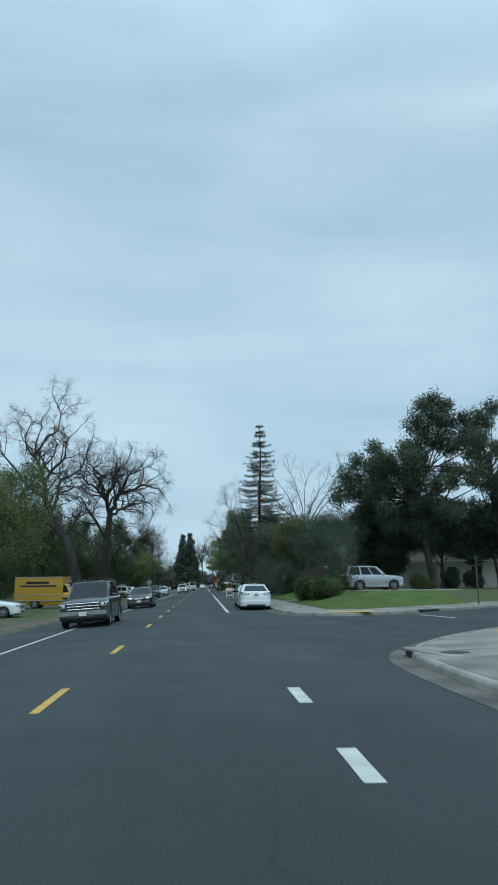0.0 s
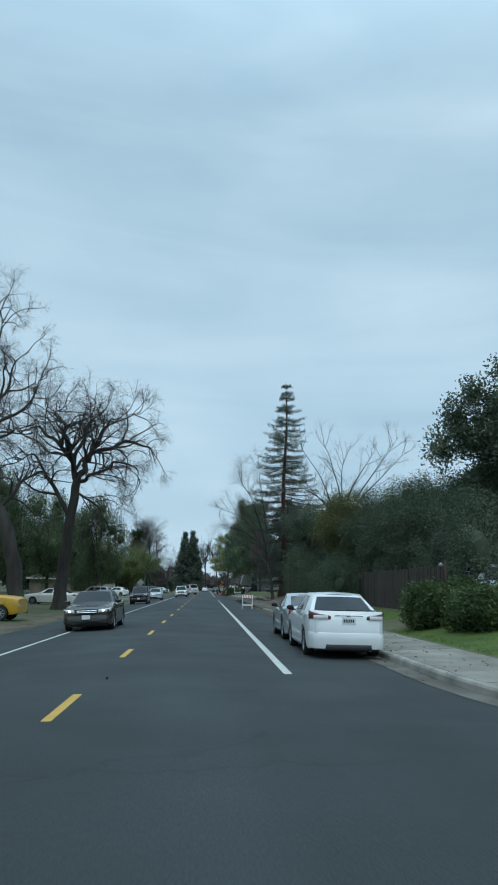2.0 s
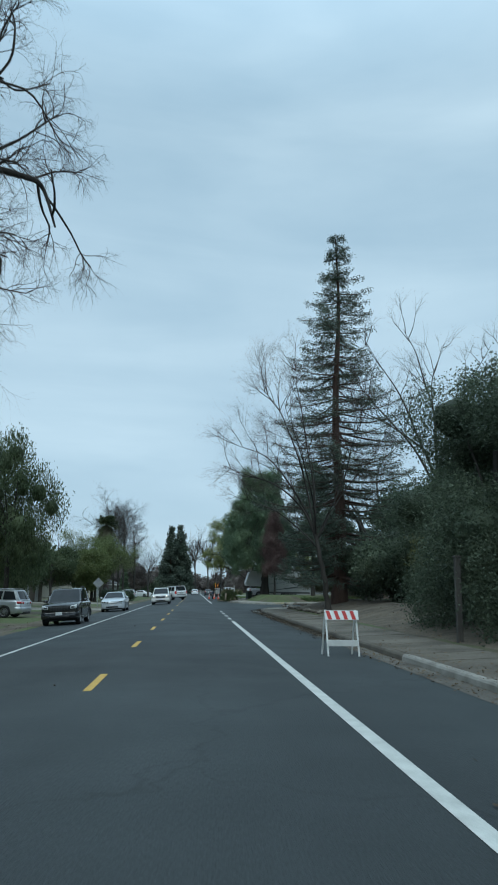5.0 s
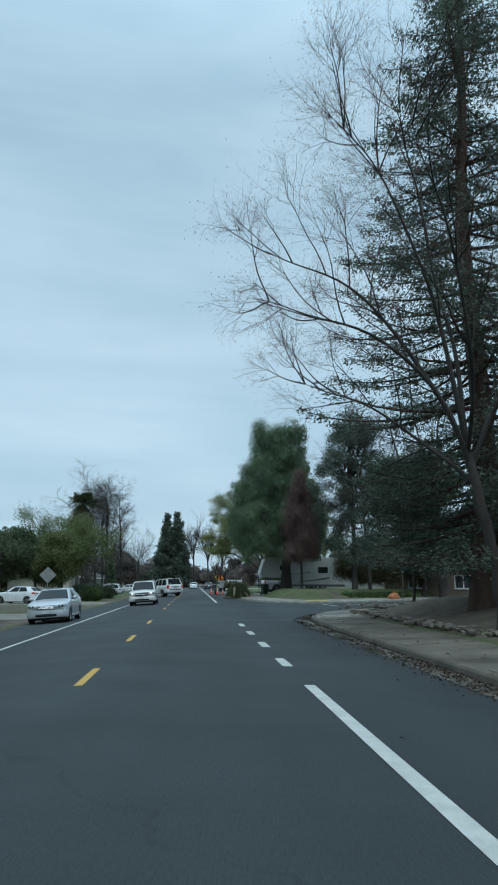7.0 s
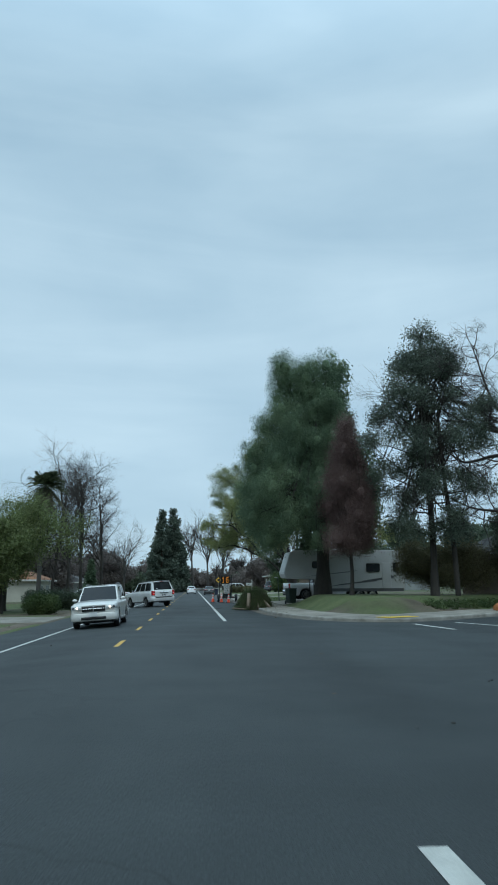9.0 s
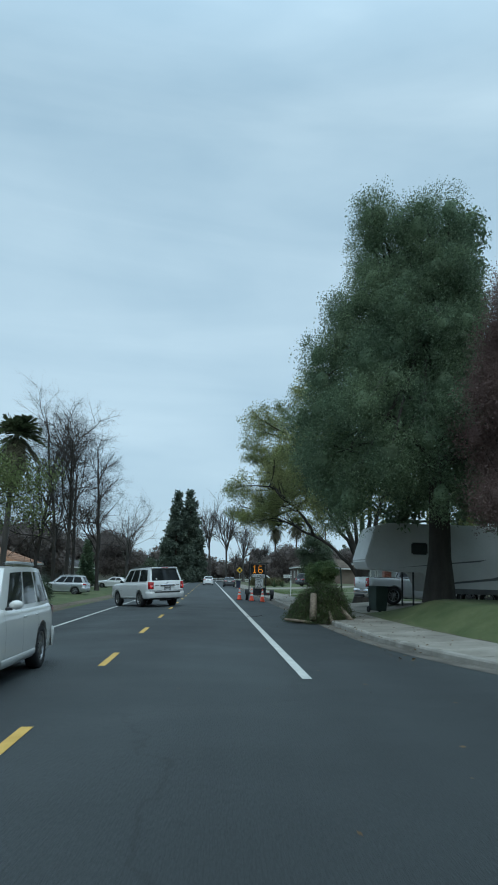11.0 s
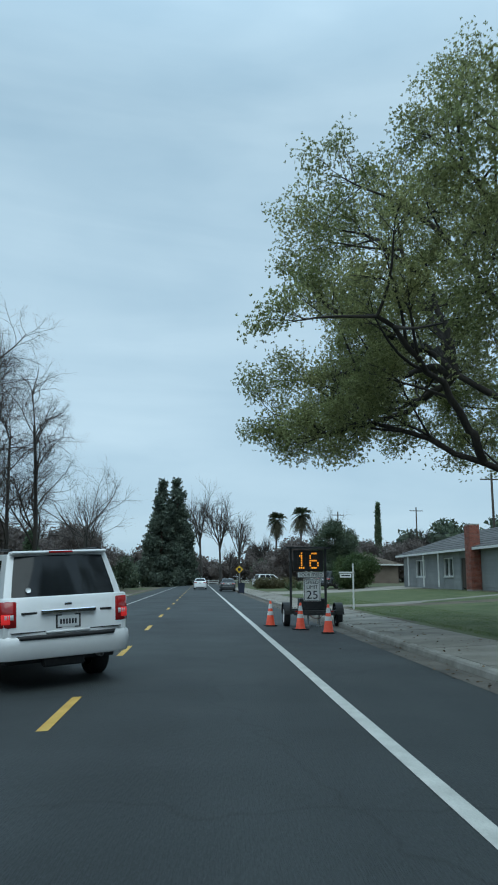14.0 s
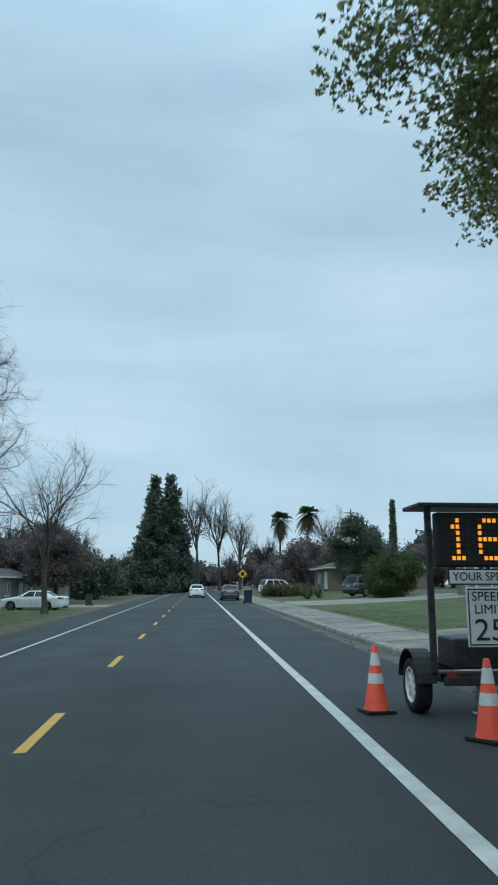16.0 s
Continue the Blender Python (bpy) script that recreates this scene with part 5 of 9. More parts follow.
for sg in (1, -1):
    for q in range(3):
        part("lamp_bar", wrap(COUPE, -1, sg, 0.42 + 0.16 * q, 0.55 + 0.16 * q, [(0.775, 0.016), (0.785, 0.032), (0.905, 0.032), (0.915, 0.016)], MAT["red_lamp"], "lamp_bar"), mustang, "red upright tail lamp bar")
part("deck_panel", full_wrap(COUPE, -1, 0.34, [(0.765, 0.0), (0.775, 0.012), (0.915, 0.012), (0.925, 0.0)], MAT["black"], "deck_panel"), mustang, "black panel between the tail lamps")
part("diffuser", full_wrap(COUPE, -1, 0.62, [(0.26, 0.0), (0.27, 0.05), (0.40, 0.05), (0.41, 0.02)], MAT["black"], "diffuser"), mustang, "black rear diffuser")
runner = vehicle("suv", "silver four-by-four parked on a sloping drive", spec(4.75, 1.87, 1.86, 2.79, 0.82, 0.39, "suv", spokes=6, rails=MAT["dark_steel"], tl=(0.66, 0.98, 0.34), tl_narrow=0.0), SILVER, park(13.15, 53.6, -80))
vehicle("sedan", "white sedan parked on a front yard", spec(4.75, 1.82, 1.46, 2.75, 0.92, 0.33, "sedan"), WHITE, park(-13.1, 43.6, -88))
vehicle("sedan", "white sedan parked under bare oaks", spec(4.85, 1.82, 1.45, 2.78, 0.95, 0.33, "sedan"), PEARL, park(-13.8, 91.5, 84))
vehicle("suv", "silver wagon parked under the willows", spec(4.6, 1.8, 1.66, 2.7, 0.9, 0.35, "suv", rails=MAT["steel"]), SILVER, park(-12.6, 107.5, 80))
jeep = vehicle("suv", "black boxy four-by-four parked on the roadside", spec(4.4, 1.78, 1.72, 2.6, 0.78, 0.36, "suv", gh=0.10, gw=0.6, hl=(0.17, 0.17), bars=(), spokes=5, rails=MAT["dark_steel"]), BLACK, park(-6.4, 98.6, 180, tilt=-TILT))
for i in range(7):
    part("grille_slot", rbox(-0.36 + i * 0.12 - 0.022, -0.36 + i * 0.12 + 0.022, 2.24, 2.275, 0.68, 0.87, MAT["dark_steel"], 0.006), jeep)
vehicle("hatchback", "pale silver hatchback parked beside the road", spec(4.36, 1.82, 1.47, 2.65, 0.86, 0.32, "hatch", gh=0.07, gw=0.5, bars=(-0.04, 0.0, 0.04)), PALE, park(-6.3, 119.9, 180, tilt=-TILT))
vehicle("suv", "silver retro-styled wagon parked on a front lawn", spec(4.48, 1.76, 1.62, 2.63, 0.9, 0.34, "suv", spokes=5, rails=MAT["steel"]), SILVER, park(-12.7, 193.8, 86))
vehicle("sedan", "white sedan parked on a front yard drive", spec(4.85, 1.84, 1.45, 2.78, 0.95, 0.33, "sedan", spokes=5), WHITE, park(-12.3, 226.5, 80))
vehicle("hatchback", "small white car parked on a driveway", spec(4.2, 1.75, 1.48, 2.6, 0.85, 0.31, "hatch"), WHITE, park(-15.2, 151, 70))
vehicle("sedan", "dark grey car parked along the kerb", spec(4.7, 1.82, 1.47, 2.7, 0.95, 0.33, "hatch"), CHARCOAL, park(3.1, 242, 0))
vehicle("suv", "white four-by-four parked across a driveway", spec(4.7, 1.87, 1.78, 2.79, 0.85, 0.38, "suv", rails=MAT["dark_steel"]), WHITE, park(9.4, 254, -72))
vehicle("suv", "dark blue-grey wagon parked on a driveway", spec(4.8, 1.85, 1.7, 2.8, 0.9, 0.36, "suv", rails=MAT["steel"]), CHARCOAL, park(14.5, 231, -60))
vehicle("hatchback", "white compact car driving ahead", spec(4.3, 1.78, 1.5, 2.6, 0.85, 0.31, "hatch"), WHITE, park(-0.1, 256, 0))
truck = vehicle("pickup_truck", "white pickup parked in a drive, tailgate to the road", spec(5.8, 2.0, 1.92, 3.6, 0.95, 0.41, "pickup", tl=(0.74, 0.98, 0.40), tl_narrow=0.0, bumper_mat=MAT["chrome"], zp=0.6), WHITE, park(10.1, 163.4, -82))
part("tailgate_groove", rbox(-0.72, 0.72, -2.915, -2.88, 0.66, 1.10, WHITE, 0.02), truck)
part("tonneau_cover", rbox(-0.88, 0.88, -2.84, -0.62, 1.205, 1.235, MAT["black"], 0.012), truck, "black bed cover")

# oncoming traffic, where it stands
pick = vehicle("large_suv", "dark green-grey SUV with chrome grille, facing oncoming", spec(5.4, 1.98, 1.88, 3.3, 0.95, 0.40, "suv", gh=0.12, gw=0.78, bars=(-0.11, 0.0, 0.11), hl=(0.30, 0.17), handle_mat=MAT["black"], rails=MAT["dark_steel"]), GREEN, park(-4.45, 30.4, 180, tilt=-TILT))
part("chrome_bumper", rbox(-0.93, 0.93, 2.70, 2.80, 0.50, 0.66, MAT["chrome"], 0.03, 2), pick, "chrome front bumper")
honda = vehicle("sedan", "dark bronze sedan with its headlights on", spec(4.86, 1.85, 1.46, 2.78, 0.97, 0.33, "sedan", gh=0.08, gw=0.52, bars=(0.05, -0.01), lit=True, hl=(0.36, 0.14)), BRONZE, park(-4.2, 53.2, 180, tilt=-TILT))
dodge = vehicle("suv", "pearl white crossover with its headlights on", spec(4.89, 1.86, 1.69, 2.89, 0.93, 0.36, "suv", gh=0.10, gw=0.55, bars=(0.0,), lit=True, hl=(0.32, 0.18), rails=MAT["steel"]), PEARL, park(-3.6, 139.8, 180, tilt=-TILT))
part("grille_upright", rbox(-0.02, 0.02, 2.49, 2.53, 0.66, 0.86, MAT["chrome"], 0.005), dodge)

# the large white SUV that pulls across to the left
EXPO = spec(5.25, 2.0, 1.96, 3.02, 0.95, 0.40, "suv", clear=0.40, tl=(0.72, 1.06, 0.36), tl_narrow=0.0, tl_lift=0.0, rl=(0.1, 0.6, -0.2, 0.0), tl_mat=MAT["red_lamp"], rails=MAT["dark_steel"], spokes=6, tw=0.26, zr=1.06, zp=0.93, zbadge=1.17, bump_h=0.26, rear_v=(0.06, 0.93), step=True)
expo = vehicle("large_suv", "large white SUV with brake lights on, turned across the centre line", EXPO, WHITE, park(-3.2, 167.9, 28, -0.105, -3.3))
part("plate_frame", rbox(-0.19, 0.19, -2.678, -2.64, 0.825, 1.035, MAT["dark_steel"], 0.01), expo, "dark plate frame")
part("tailgate_lip", rbox(-0.32, 0.32, -2.70, -2.65, 0.775, 0.81, WHITE, 0.012), expo)
part("tailgate_strip", rbox(-0.40, 0.40, -2.725, -2.66, 1.045, 1.10, MAT["chrome"], 0.01), expo, "chrome tailgate strip")
part("tailgate_seam", rbox(-0.80, 0.80, -2.672, -2.63, 0.80, 0.812, MAT["black"], 0), expo)
part("badge_bar", rbox(-0.66, -0.44, -2.668, -2.63, 1.05, 1.08, MAT["black"], 0.004), expo)
part("badge_bar", rbox(0.48, 0.66, -2.668, -2.63, 1.05, 1.08, MAT["black"], 0.004), expo)
part("rear_spoiler", rbox(-0.72, 0.72, -2.34, -2.10, 1.90, 1.95, WHITE, 0.02), expo)
part("high_brake_light", rbox(-0.18, 0.18, -2.355, -2.32, 1.91, 1.94, MAT["red_lamp"], 0.005), expo)
part("tow_bar", rbox(-0.3, 0.3, -2.5, -2.35, 0.3, 0.42, MAT["dark_steel"], 0.02), expo)
part("window_sticker", lathe([(0.001, 0), (0.04, 0), (0.04, 0.004)], MAT["sign_white"], 16, Matrix.Translation(cabin(EXPO)[1](-0.62, 0.22, 1, 0.03)) @ Matrix.Rotation(radians(64), 4, "X"), "window_sticker"), expo)

for sg in (1, -1):
    part("lit_lens", wrap(spec(5.25, 2.0, 1.96, 3.02, 0.95, 0.40, "suv", clear=0.40), -1, sg, 0.80, 0.93, [(0.93, 0.018), (0.94, 0.026), (1.06, 0.026), (1.07, 0.018)], MAT["brake_lamp"], "lit_lens"), expo, "glowing brake lamp")

# yellow box van
van = thing("box_van", "yellow box van with dark stripes, parked on a yard", "van", m=park(-12.3, 61.6, -91))
VS = spec(6.3, 2.0, 2.05, 3.75, 0.85, 0.38, "pickup", C=(0.62, 1.98), D=(0.5, 1.27), A=(1.55, 1.25), B=(1.1, 2.0), panes=((0.15, 0.85),), arc=0.01)
part("body", body_shell(VS, YELLOW), van)
part("cabin", cabin_shell(VS, YELLOW), van)
vside, vend, vroof = cabin(VS)
part("windscreen", glass_patch(lambda a, v: vend(a, v, 0, 0.007), np.linspace(-0.9, 0.9, 9), np.linspace(0.06, 0.92, 5), True), van)
for sg in (1, -1):
    part("side_window", glass_patch(lambda u, v: vside(u, v, sg, 0.006), np.linspace(0.15, 0.8, 5), np.linspace(0.08, 0.86, 4), sg < 0), van)
    part("headlight", rbox(sg * 0.72 - 0.13, sg * 0.72 + 0.13, 3.08, 3.17, 0.72, 0.9, MAT["lamp_glass"], 0.03, 2), van)
box = part("cargo_box", rbox(-1.08, 1.08, -3.15, 0.85, 0.62, 2.62, YELLOW, 0.04, 2), van, "yellow cargo box")
for sg in (1, -1):
    part("stripe", rbox(sg * 1.082 - 0.004, sg * 1.082 + 0.004, -2.7, 0.3, 1.78, 1.92, MAT["bin_blue"], 0), box)
    part("logo_bar", rbox(sg * 1.083 - 0.004, sg * 1.083 + 0.004, -2.2, -0.3, 2.02, 2.22, MAT["black"], 0), box)
    for z in (0.66, 1.1, 2.58):
        part("side_rail", rbox(sg * 1.085 - 0.012, sg * 1.085 + 0.012, -3.13, 0.83, z - 0.03, z + 0.03, MAT["steel"], 0.008), box)
ty, ri, di = wheel_meshes(0.38, 0.22, 8, MAT["steel"])
for a in VS["axles"]:
    for sg in (1, -1):
        w = part("wheel", di, van)
        w.matrix_local = Matrix.Translation((sg * 0.92, a, 0.38)) @ (Matrix.Identity(4) if sg > 0 else spin(180))
        part("tyre", ty, w)
        part("rim", ri, w)

# long caravan behind the pickup
rv = thing("caravan", "white fifth-wheel travel trailer with dark grey swooshes", "caravan", m=park(10.95, 160.4, 2))
SEC = [(-4.25, 1.55), (-4.4, 1.9), (-3.95, 3.35), (-3.4, 3.5), (4.2, 3.5), (4.3, 3.4), (4.3, 0.65), (-1.5, 0.65), (-1.9, 1.45)]
bm = bmesh.new()
a = [bm.verts.new((x, -1.22, z)) for x, z in SEC]
b = [bm.verts.new((x, 1.22, z)) for x, z in SEC]
bm.faces.new(a)
bm.faces.new(b[::-1])
for i in range(len(SEC)):
    bm.faces.new((a[i], b[i], b[(i + 1) % len(SEC)], a[(i + 1) % len(SEC)]))
bmesh.ops.recalc_face_normals(bm, faces=bm.faces)
bmesh.ops.bevel(bm, geom=bm.edges[:], offset=0.05, segments=2, affect="EDGES")
part("body", (bm, MAT["rv_white"]), rv)
for x0, x1, z0, z1 in ((-2.4, -1.7, 2.2, 2.7), (1.5, 2.5, 1.95, 2.55), (3.45, 3.85, 1.95, 2.6)):
    w = part("window", rbox(x0, x1, -1.245, -1.2, z0, z1, MAT["black"], 0.05, 2), rv)
    part("pane", rbox(x0 + 0.05, x1 - 0.05, -1.252, -1.22, z0 + 0.05, z1 - 0.05, MAT["window_glass"], 0.03), w)
for i, (x0, x1, z, h) in enumerate(((-1.2, 2.2, 0.95, 0.16), (-3.0, 0.6, 1.62, 0.10), (0.6, 3.4, 1.15, 0.22))):
    v = [(x0, -1.226, z), (x1, -1.226, z + 0.35), (x1 + 0.3, -1.226, z + 0.35 + h), (x0 + 0.8, -1.226, z + h)]
    part("swoosh", mesh_of("swoosh", v, [(0, 1, 2, 3)], MAT["rv_grey"]), rv)
part("door", rbox(2.65, 3.3, -1.25, -1.2, 0.8, 2.6, MAT["rv_white"], 0.03), rv)
part("skirt", rbox(-1.4, 4.2, -1.235, -1.2, 0.60, 0.82, MAT["rv_grey"], 0.01), rv, "dark grey lower skirt")
for q in range(5):
    part("nose_rib", rbox(-0.012, 0.012, -1.0, 1.0, -0.02, 0.02, MAT["rv_grey"], 0.004, 1, Matrix.Translation((-4.35 + 0.095 * q, 0, 2.0 + 0.26 * q)) @ Matrix.Rotation(radians(17), 4, "Y")), rv)
for x in (1.0, 1.95):
    for sg in (-1, 1):
        w = part("wheel", ty, rv)
        w.matrix_local = Matrix.Translation((x, sg * 1.05, 0.38)) @ spin(-90 * sg)
        part("rim", ri, w)
for x in (-2.2,):
    for sg in (-0.8, 0.8):
        part("landing_leg", rbox(x - 0.035, x + 0.035, sg - 0.035, sg + 0.035, 0.0, 1.6, MAT["dark_steel"], 0.01), rv)

# ---------- speed display trailer and cones ----------
TY = 178.50
trailer = thing("speed_trailer", "dark trailer with amber speed display and limit sign", "speed sign", m=Matrix.Translation((3.51, TY, 0)))
part("frame_beam", rbox(-0.72, 0.72, -0.35, -0.25, 0.42, 0.52, MAT["dark_steel"], 0.01), trailer)
part("frame_beam", rbox(-0.72, 0.72, 0.75, 0.85, 0.42, 0.52, MAT["dark_steel"], 0.01), trailer)
for sg in (-1, 1):
    part("side_beam", rbox(sg * 0.66 - 0.04, sg * 0.66 + 0.04, -0.35, 0.85, 0.40, 0.50, MAT["dark_steel"], 0.01), trailer)
    w = part("wheel", wheel_meshes(0.32, 0.2, 8, MAT["sign_white"])[2], trailer)
    tt, rr_, dd = wheel_meshes(0.32, 0.2, 8, MAT["sign_white"])
    w.matrix_local = Matrix.Translation((sg * 0.84, 0.1, 0.32)) @ (Matrix.Identity(4) if sg > 0 else spin(180))
    part("tyre", tt, w)
    part("rim", rr_, w)
    fend = [(0.42 * math.cos(t), 0.42 * math.sin(t)) for t in np.linspace(0.15, math.pi - 0.15, 12)]
    v = [(sg * 0.84 + e, 0.1 + y, 0.32 + z + o) for o in (0, 0.012) for e in (-0.12, 0.12) for y, z in fend]
    n = 12
    f = [(k, k + 1, n + k + 1, n + k) for k in range(n - 1)] + [(2 * n + k, 3 * n + k, 3 * n + k + 1, 2 * n + k + 1) for k in range(n - 1)]
    part("mudguard", mesh_of("mudguard", v, f, MAT["black"]), trailer)
    part("mast", rbox(-0.18 + sg * 0.56 - 0.035, -0.18 + sg * 0.56 + 0.035, -0.32, -0.24, 0.5, 2.46, MAT["dark_steel"], 0.008), trailer)
    part("tail_lamp", rbox(sg * 0.55 - 0.06, sg * 0.55 + 0.06, -0.37, -0.345, 0.44, 0.5, MAT["red_lamp"], 0.006), trailer)
    part("jack_leg", rbox(sg * 0.18 - 0.025, sg * 0.18 + 0.025, -0.2, -0.15, 0.02, 0.45, MAT["steel"], 0.005), trailer)
    part("jack_foot", rbox(sg * 0.18 - 0.08, sg * 0.18 + 0.08, -0.25, -0.1, 0.0, 0.03, MAT["steel"], 0.005), trailer)
part("drawbar", rbox(-0.05, 0.05, 0.85, 2.0, 0.42, 0.50, MAT["dark_steel"], 0.01), trailer)
part("battery_box", rbox(-0.42, 0.42, -0.1, 0.55, 0.52, 0.88, MAT["dark_steel"], 0.02), trailer)
part("cross_beam", rbox(-0.66, 0.66, -0.38, -0.355, 0.36, 0.46, MAT["dark_steel"], 0.006), trailer)
part("solar_roof", rbox(-0.90, 0.54, -0.45, 0.25, 2.46, 2.51, MAT["dark_steel"], 0.01), trailer, "thin solar panel roof")
board = part("display", rbox(-0.66, 0.30, -0.36, -0.2, 1.74, 2.40, MAT["black"], 0.02), trailer, "black display box with amber digits")
DIGIT = {"1": "00100 01100 00100 00100 00100 00100 01110", "6": "01110 10000 10000 11110 10001 10001 01110"}
for di_, ch in enumerate("16"):
    for r_, row_ in enumerate(DIGIT[ch].split()):
        for c_, bit in enumerate(row_):
            x = -0.52 + di_ * 0.40 + c_ * 0.062
            z = 2.30 - r_ * 0.076
            part("lamp_dot" if bit == "1" else "unlit_dot", rbox(x - 0.02, x + 0.02, -0.366, -0.352, z - 0.024, z + 0.024, MAT["led"] if bit == "1" else MAT["led_off"], 0), board)
FACE = Matrix.Rotation(radians(90), 4, "X")
ys_ = part("speed_caption", rbox(-0.53, 0.31, -0.375, -0.36, 1.54, 1.70, MAT["sign_white"], 0.004), trailer, "white caption plate with black letters")
part("caption_border", rbox(-0.545, 0.325, -0.372, -0.358, 1.525, 1.715, MAT["ink"], 0.003), ys_)
letters("lettering", "YOUR SPEED", 0.145, MAT["ink"], Matrix.Translation((-0.11, -0.376, 1.62)) @ FACE, ys_, wide=0.92)
sl = part("limit_plate", rbox(-0.345, 0.205, -0.385, -0.37, 0.80, 1.50, MAT["sign_white"], 0.006), trailer, "white speed limit plate with black border")
for x0, x1, z0, z1 in ((-0.325, 0.185, 1.465, 1.48), (-0.325, 0.185, 0.82, 0.835), (-0.325, -0.31, 0.82, 1.48), (0.17, 0.185, 0.82, 1.48)):
    part("border", rbox(x0, x1, -0.388, -0.384, z0, z1, MAT["ink"], 0), sl)
letters("lettering", "SPEED", 0.155, MAT["ink"], Matrix.Translation((-0.07, -0.387, 1.385)) @ FACE, sl)
letters("lettering", "LIMIT", 0.155, MAT["ink"], Matrix.Translation((-0.07, -0.387, 1.235)) @ FACE, sl)
letters("lettering", "25", 0.36, MAT["ink"], Matrix.Translation((-0.07, -0.387, 0.985)) @ FACE, sl, wide=1.1)
part("chain", tubes("chain", [([(-0.2, -0.36, 0.4), (-0.05, -0.37, 0.28), (0.15, -0.37, 0.27), (0.3, -0.36, 0.4)], [0.012] * 4, 5)], MAT["rust"]), trailer)


def cone(x, y, turn):
    c = thing("traffic_cone", "orange traffic cone with two white reflective bands", "traffic cone", "cones round the speed trailer", m=Matrix.Translation((x, y, 0.004)) @ spin(turn))
    part("base", rbox(-0.19, 0.19, -0.19, 0.19, 0.0, 0.035, MAT["black"], 0.012, 2), c, "black rubber base")
    part("cone_body", lathe([(0.155, 0.034), (0.15, 0.05), (0.142, 0.06), (0.032, 0.78), (0.022, 0.79), (0.018, 0.74)], MAT["cone"], 28), c)
    for z0, z1 in ((0.34, 0.46), (0.55, 0.70)):
        r = lambda z: 0.142 + (0.032 - 0.142) * (z - 0.06) / 0.72 + 0.002
        part("band", lathe([(r(z0), z0), (r(z1), z1)], MAT["reflector"], 28), c)
    return c


first_cone = cone(2.15, 178.6, 10)
cone(2.89, 176.9, 35)
cone(3.49, 175.5, -15)


# ---------- barricades and signs ----------
def barricade(label, x, y, turn, stripe, second, panel_h, z=None, w=0.62):
    b = thing("barricade", label, "barricade", m=Matrix.Translation((x, y, height(x, y) + 0.09 if z is None else z)) @ spin(turn))
    for sy in (-1, 1):
        for sx in (-w / 2, w / 2):
            bm, mt = rbox(-0.02, 0.02, -0.012, 0.012, 0, 1.06, MAT["white_wood"], 0.004)
            bmesh.ops.transform(bm, matrix=Matrix.Translation((sx, sy * 0.30, 0)) @ Matrix.Rotation(radians(sy * 15.5), 4, "X"), verts=bm.verts)
            part("leg", (bm, mt), b)
    m = Matrix.Translation((0, -0.10, 0.90)) @ Matrix.Rotation(radians(-15.5), 4, "X")
    p = part("panel", rbox(-w / 2 - 0.04, w / 2 + 0.04, -0.03, -0.012, -panel_h / 2, panel_h / 2, second, 0.004, 1, m), b)
    n = 4
    for i in range(n):
        x0 = -w / 2 - 0.02 + i * (w + 0.04) / n
        s, hh = 0.09, panel_h / 2 - 0.01
        v = [m @ Vector(q) for q in ((x0, -0.034, hh), (x0 + s, -0.034, hh), (x0 + s + 0.06, -0.034, -hh), (x0 + 0.06, -0.034, -hh))]
        part("stripe", mesh_of("stripe", v, [(0, 1, 2, 3)], stripe), p)
    part("lower_rail", rbox(-w / 2, w / 2, -0.275, -0.255, 0.22, 0.36, MAT["white_wood"], 0.004), b)
    return b


barricade("folding barricade with red and white stripes", 3.22, 78.3, 4, MAT["sign_red"], MAT["sign_white"], 0.22, 0.0, 0.72)
bl = barricade("folding roadside barricade with a red panel", -6.9, 78.4, -4, MAT["sign_white"], MAT["sign_red"], 0.18, -0.34, 0.78)
part("notice", rbox(-0.40, 0.40, -0.31, -0.29, 0.30, 0.78, MAT["sign_red"], 0.006), bl, "plain red notice board")


def signpost(name, label, x, y, h, plate, turn=0, post="steel", thick=0.03):
    s = thing(name, label, "sign", m=Matrix.Translation((x, y, height(x, y) - 0.05)) @ spin(turn))
    part("post", rbox(-thick, thick, -thick, thick, 0, h + 0.3, MAT[post], 0.006), s)
    pts, mat, back = plate
    v = [(px, yy, h + pz) for yy in (-0.04, -0.034) for px, pz in pts]
    n = len(pts)
    part("plate", mesh_of("plate", v, [tuple(range(n))[::-1], tuple(range(n, 2 * n))] + [(k, (k + 1) % n, n + (k + 1) % n, n + k) for k in range(n)], MAT[mat]), s)
    return s


OCT = [(0.38 * math.cos(math.pi / 8 + i * math.pi / 4), 0.38 * math.sin(math.pi / 8 + i * math.pi / 4)) for i in range(8)]
DIA = [(0.54, 0), (0, 0.54), (-0.54, 0), (0, -0.54)]
signpost("stop_sign", "bare grey back of an octagonal sign, wooden post", 17.5, 146.4, 2.7, (OCT, "sign_back", None), 62, "wood_pole", 0.05)
signpost("stop_sign", "octagonal sign seen edge-on on a dark post", 16.8, 41.0, 2.8, (OCT, "sign_back", None), 70, "wood_pole", 0.05)
signpost("warning_sign", "grey back of a diamond sign on a steel post", -9.6, 134.5, 2.35, (DIA, "sign_back", None), 5)
ws = signpost("warning_sign", "yellow diamond warning sign on a steel post", 5.3, 257, 2.75, (DIA, "sign_yellow", None), 0)
part("symbol", rbox(-0.2, 0.2, -0.05, -0.045, 2.55, 2.95, MAT["ink"], 0.05), ws)
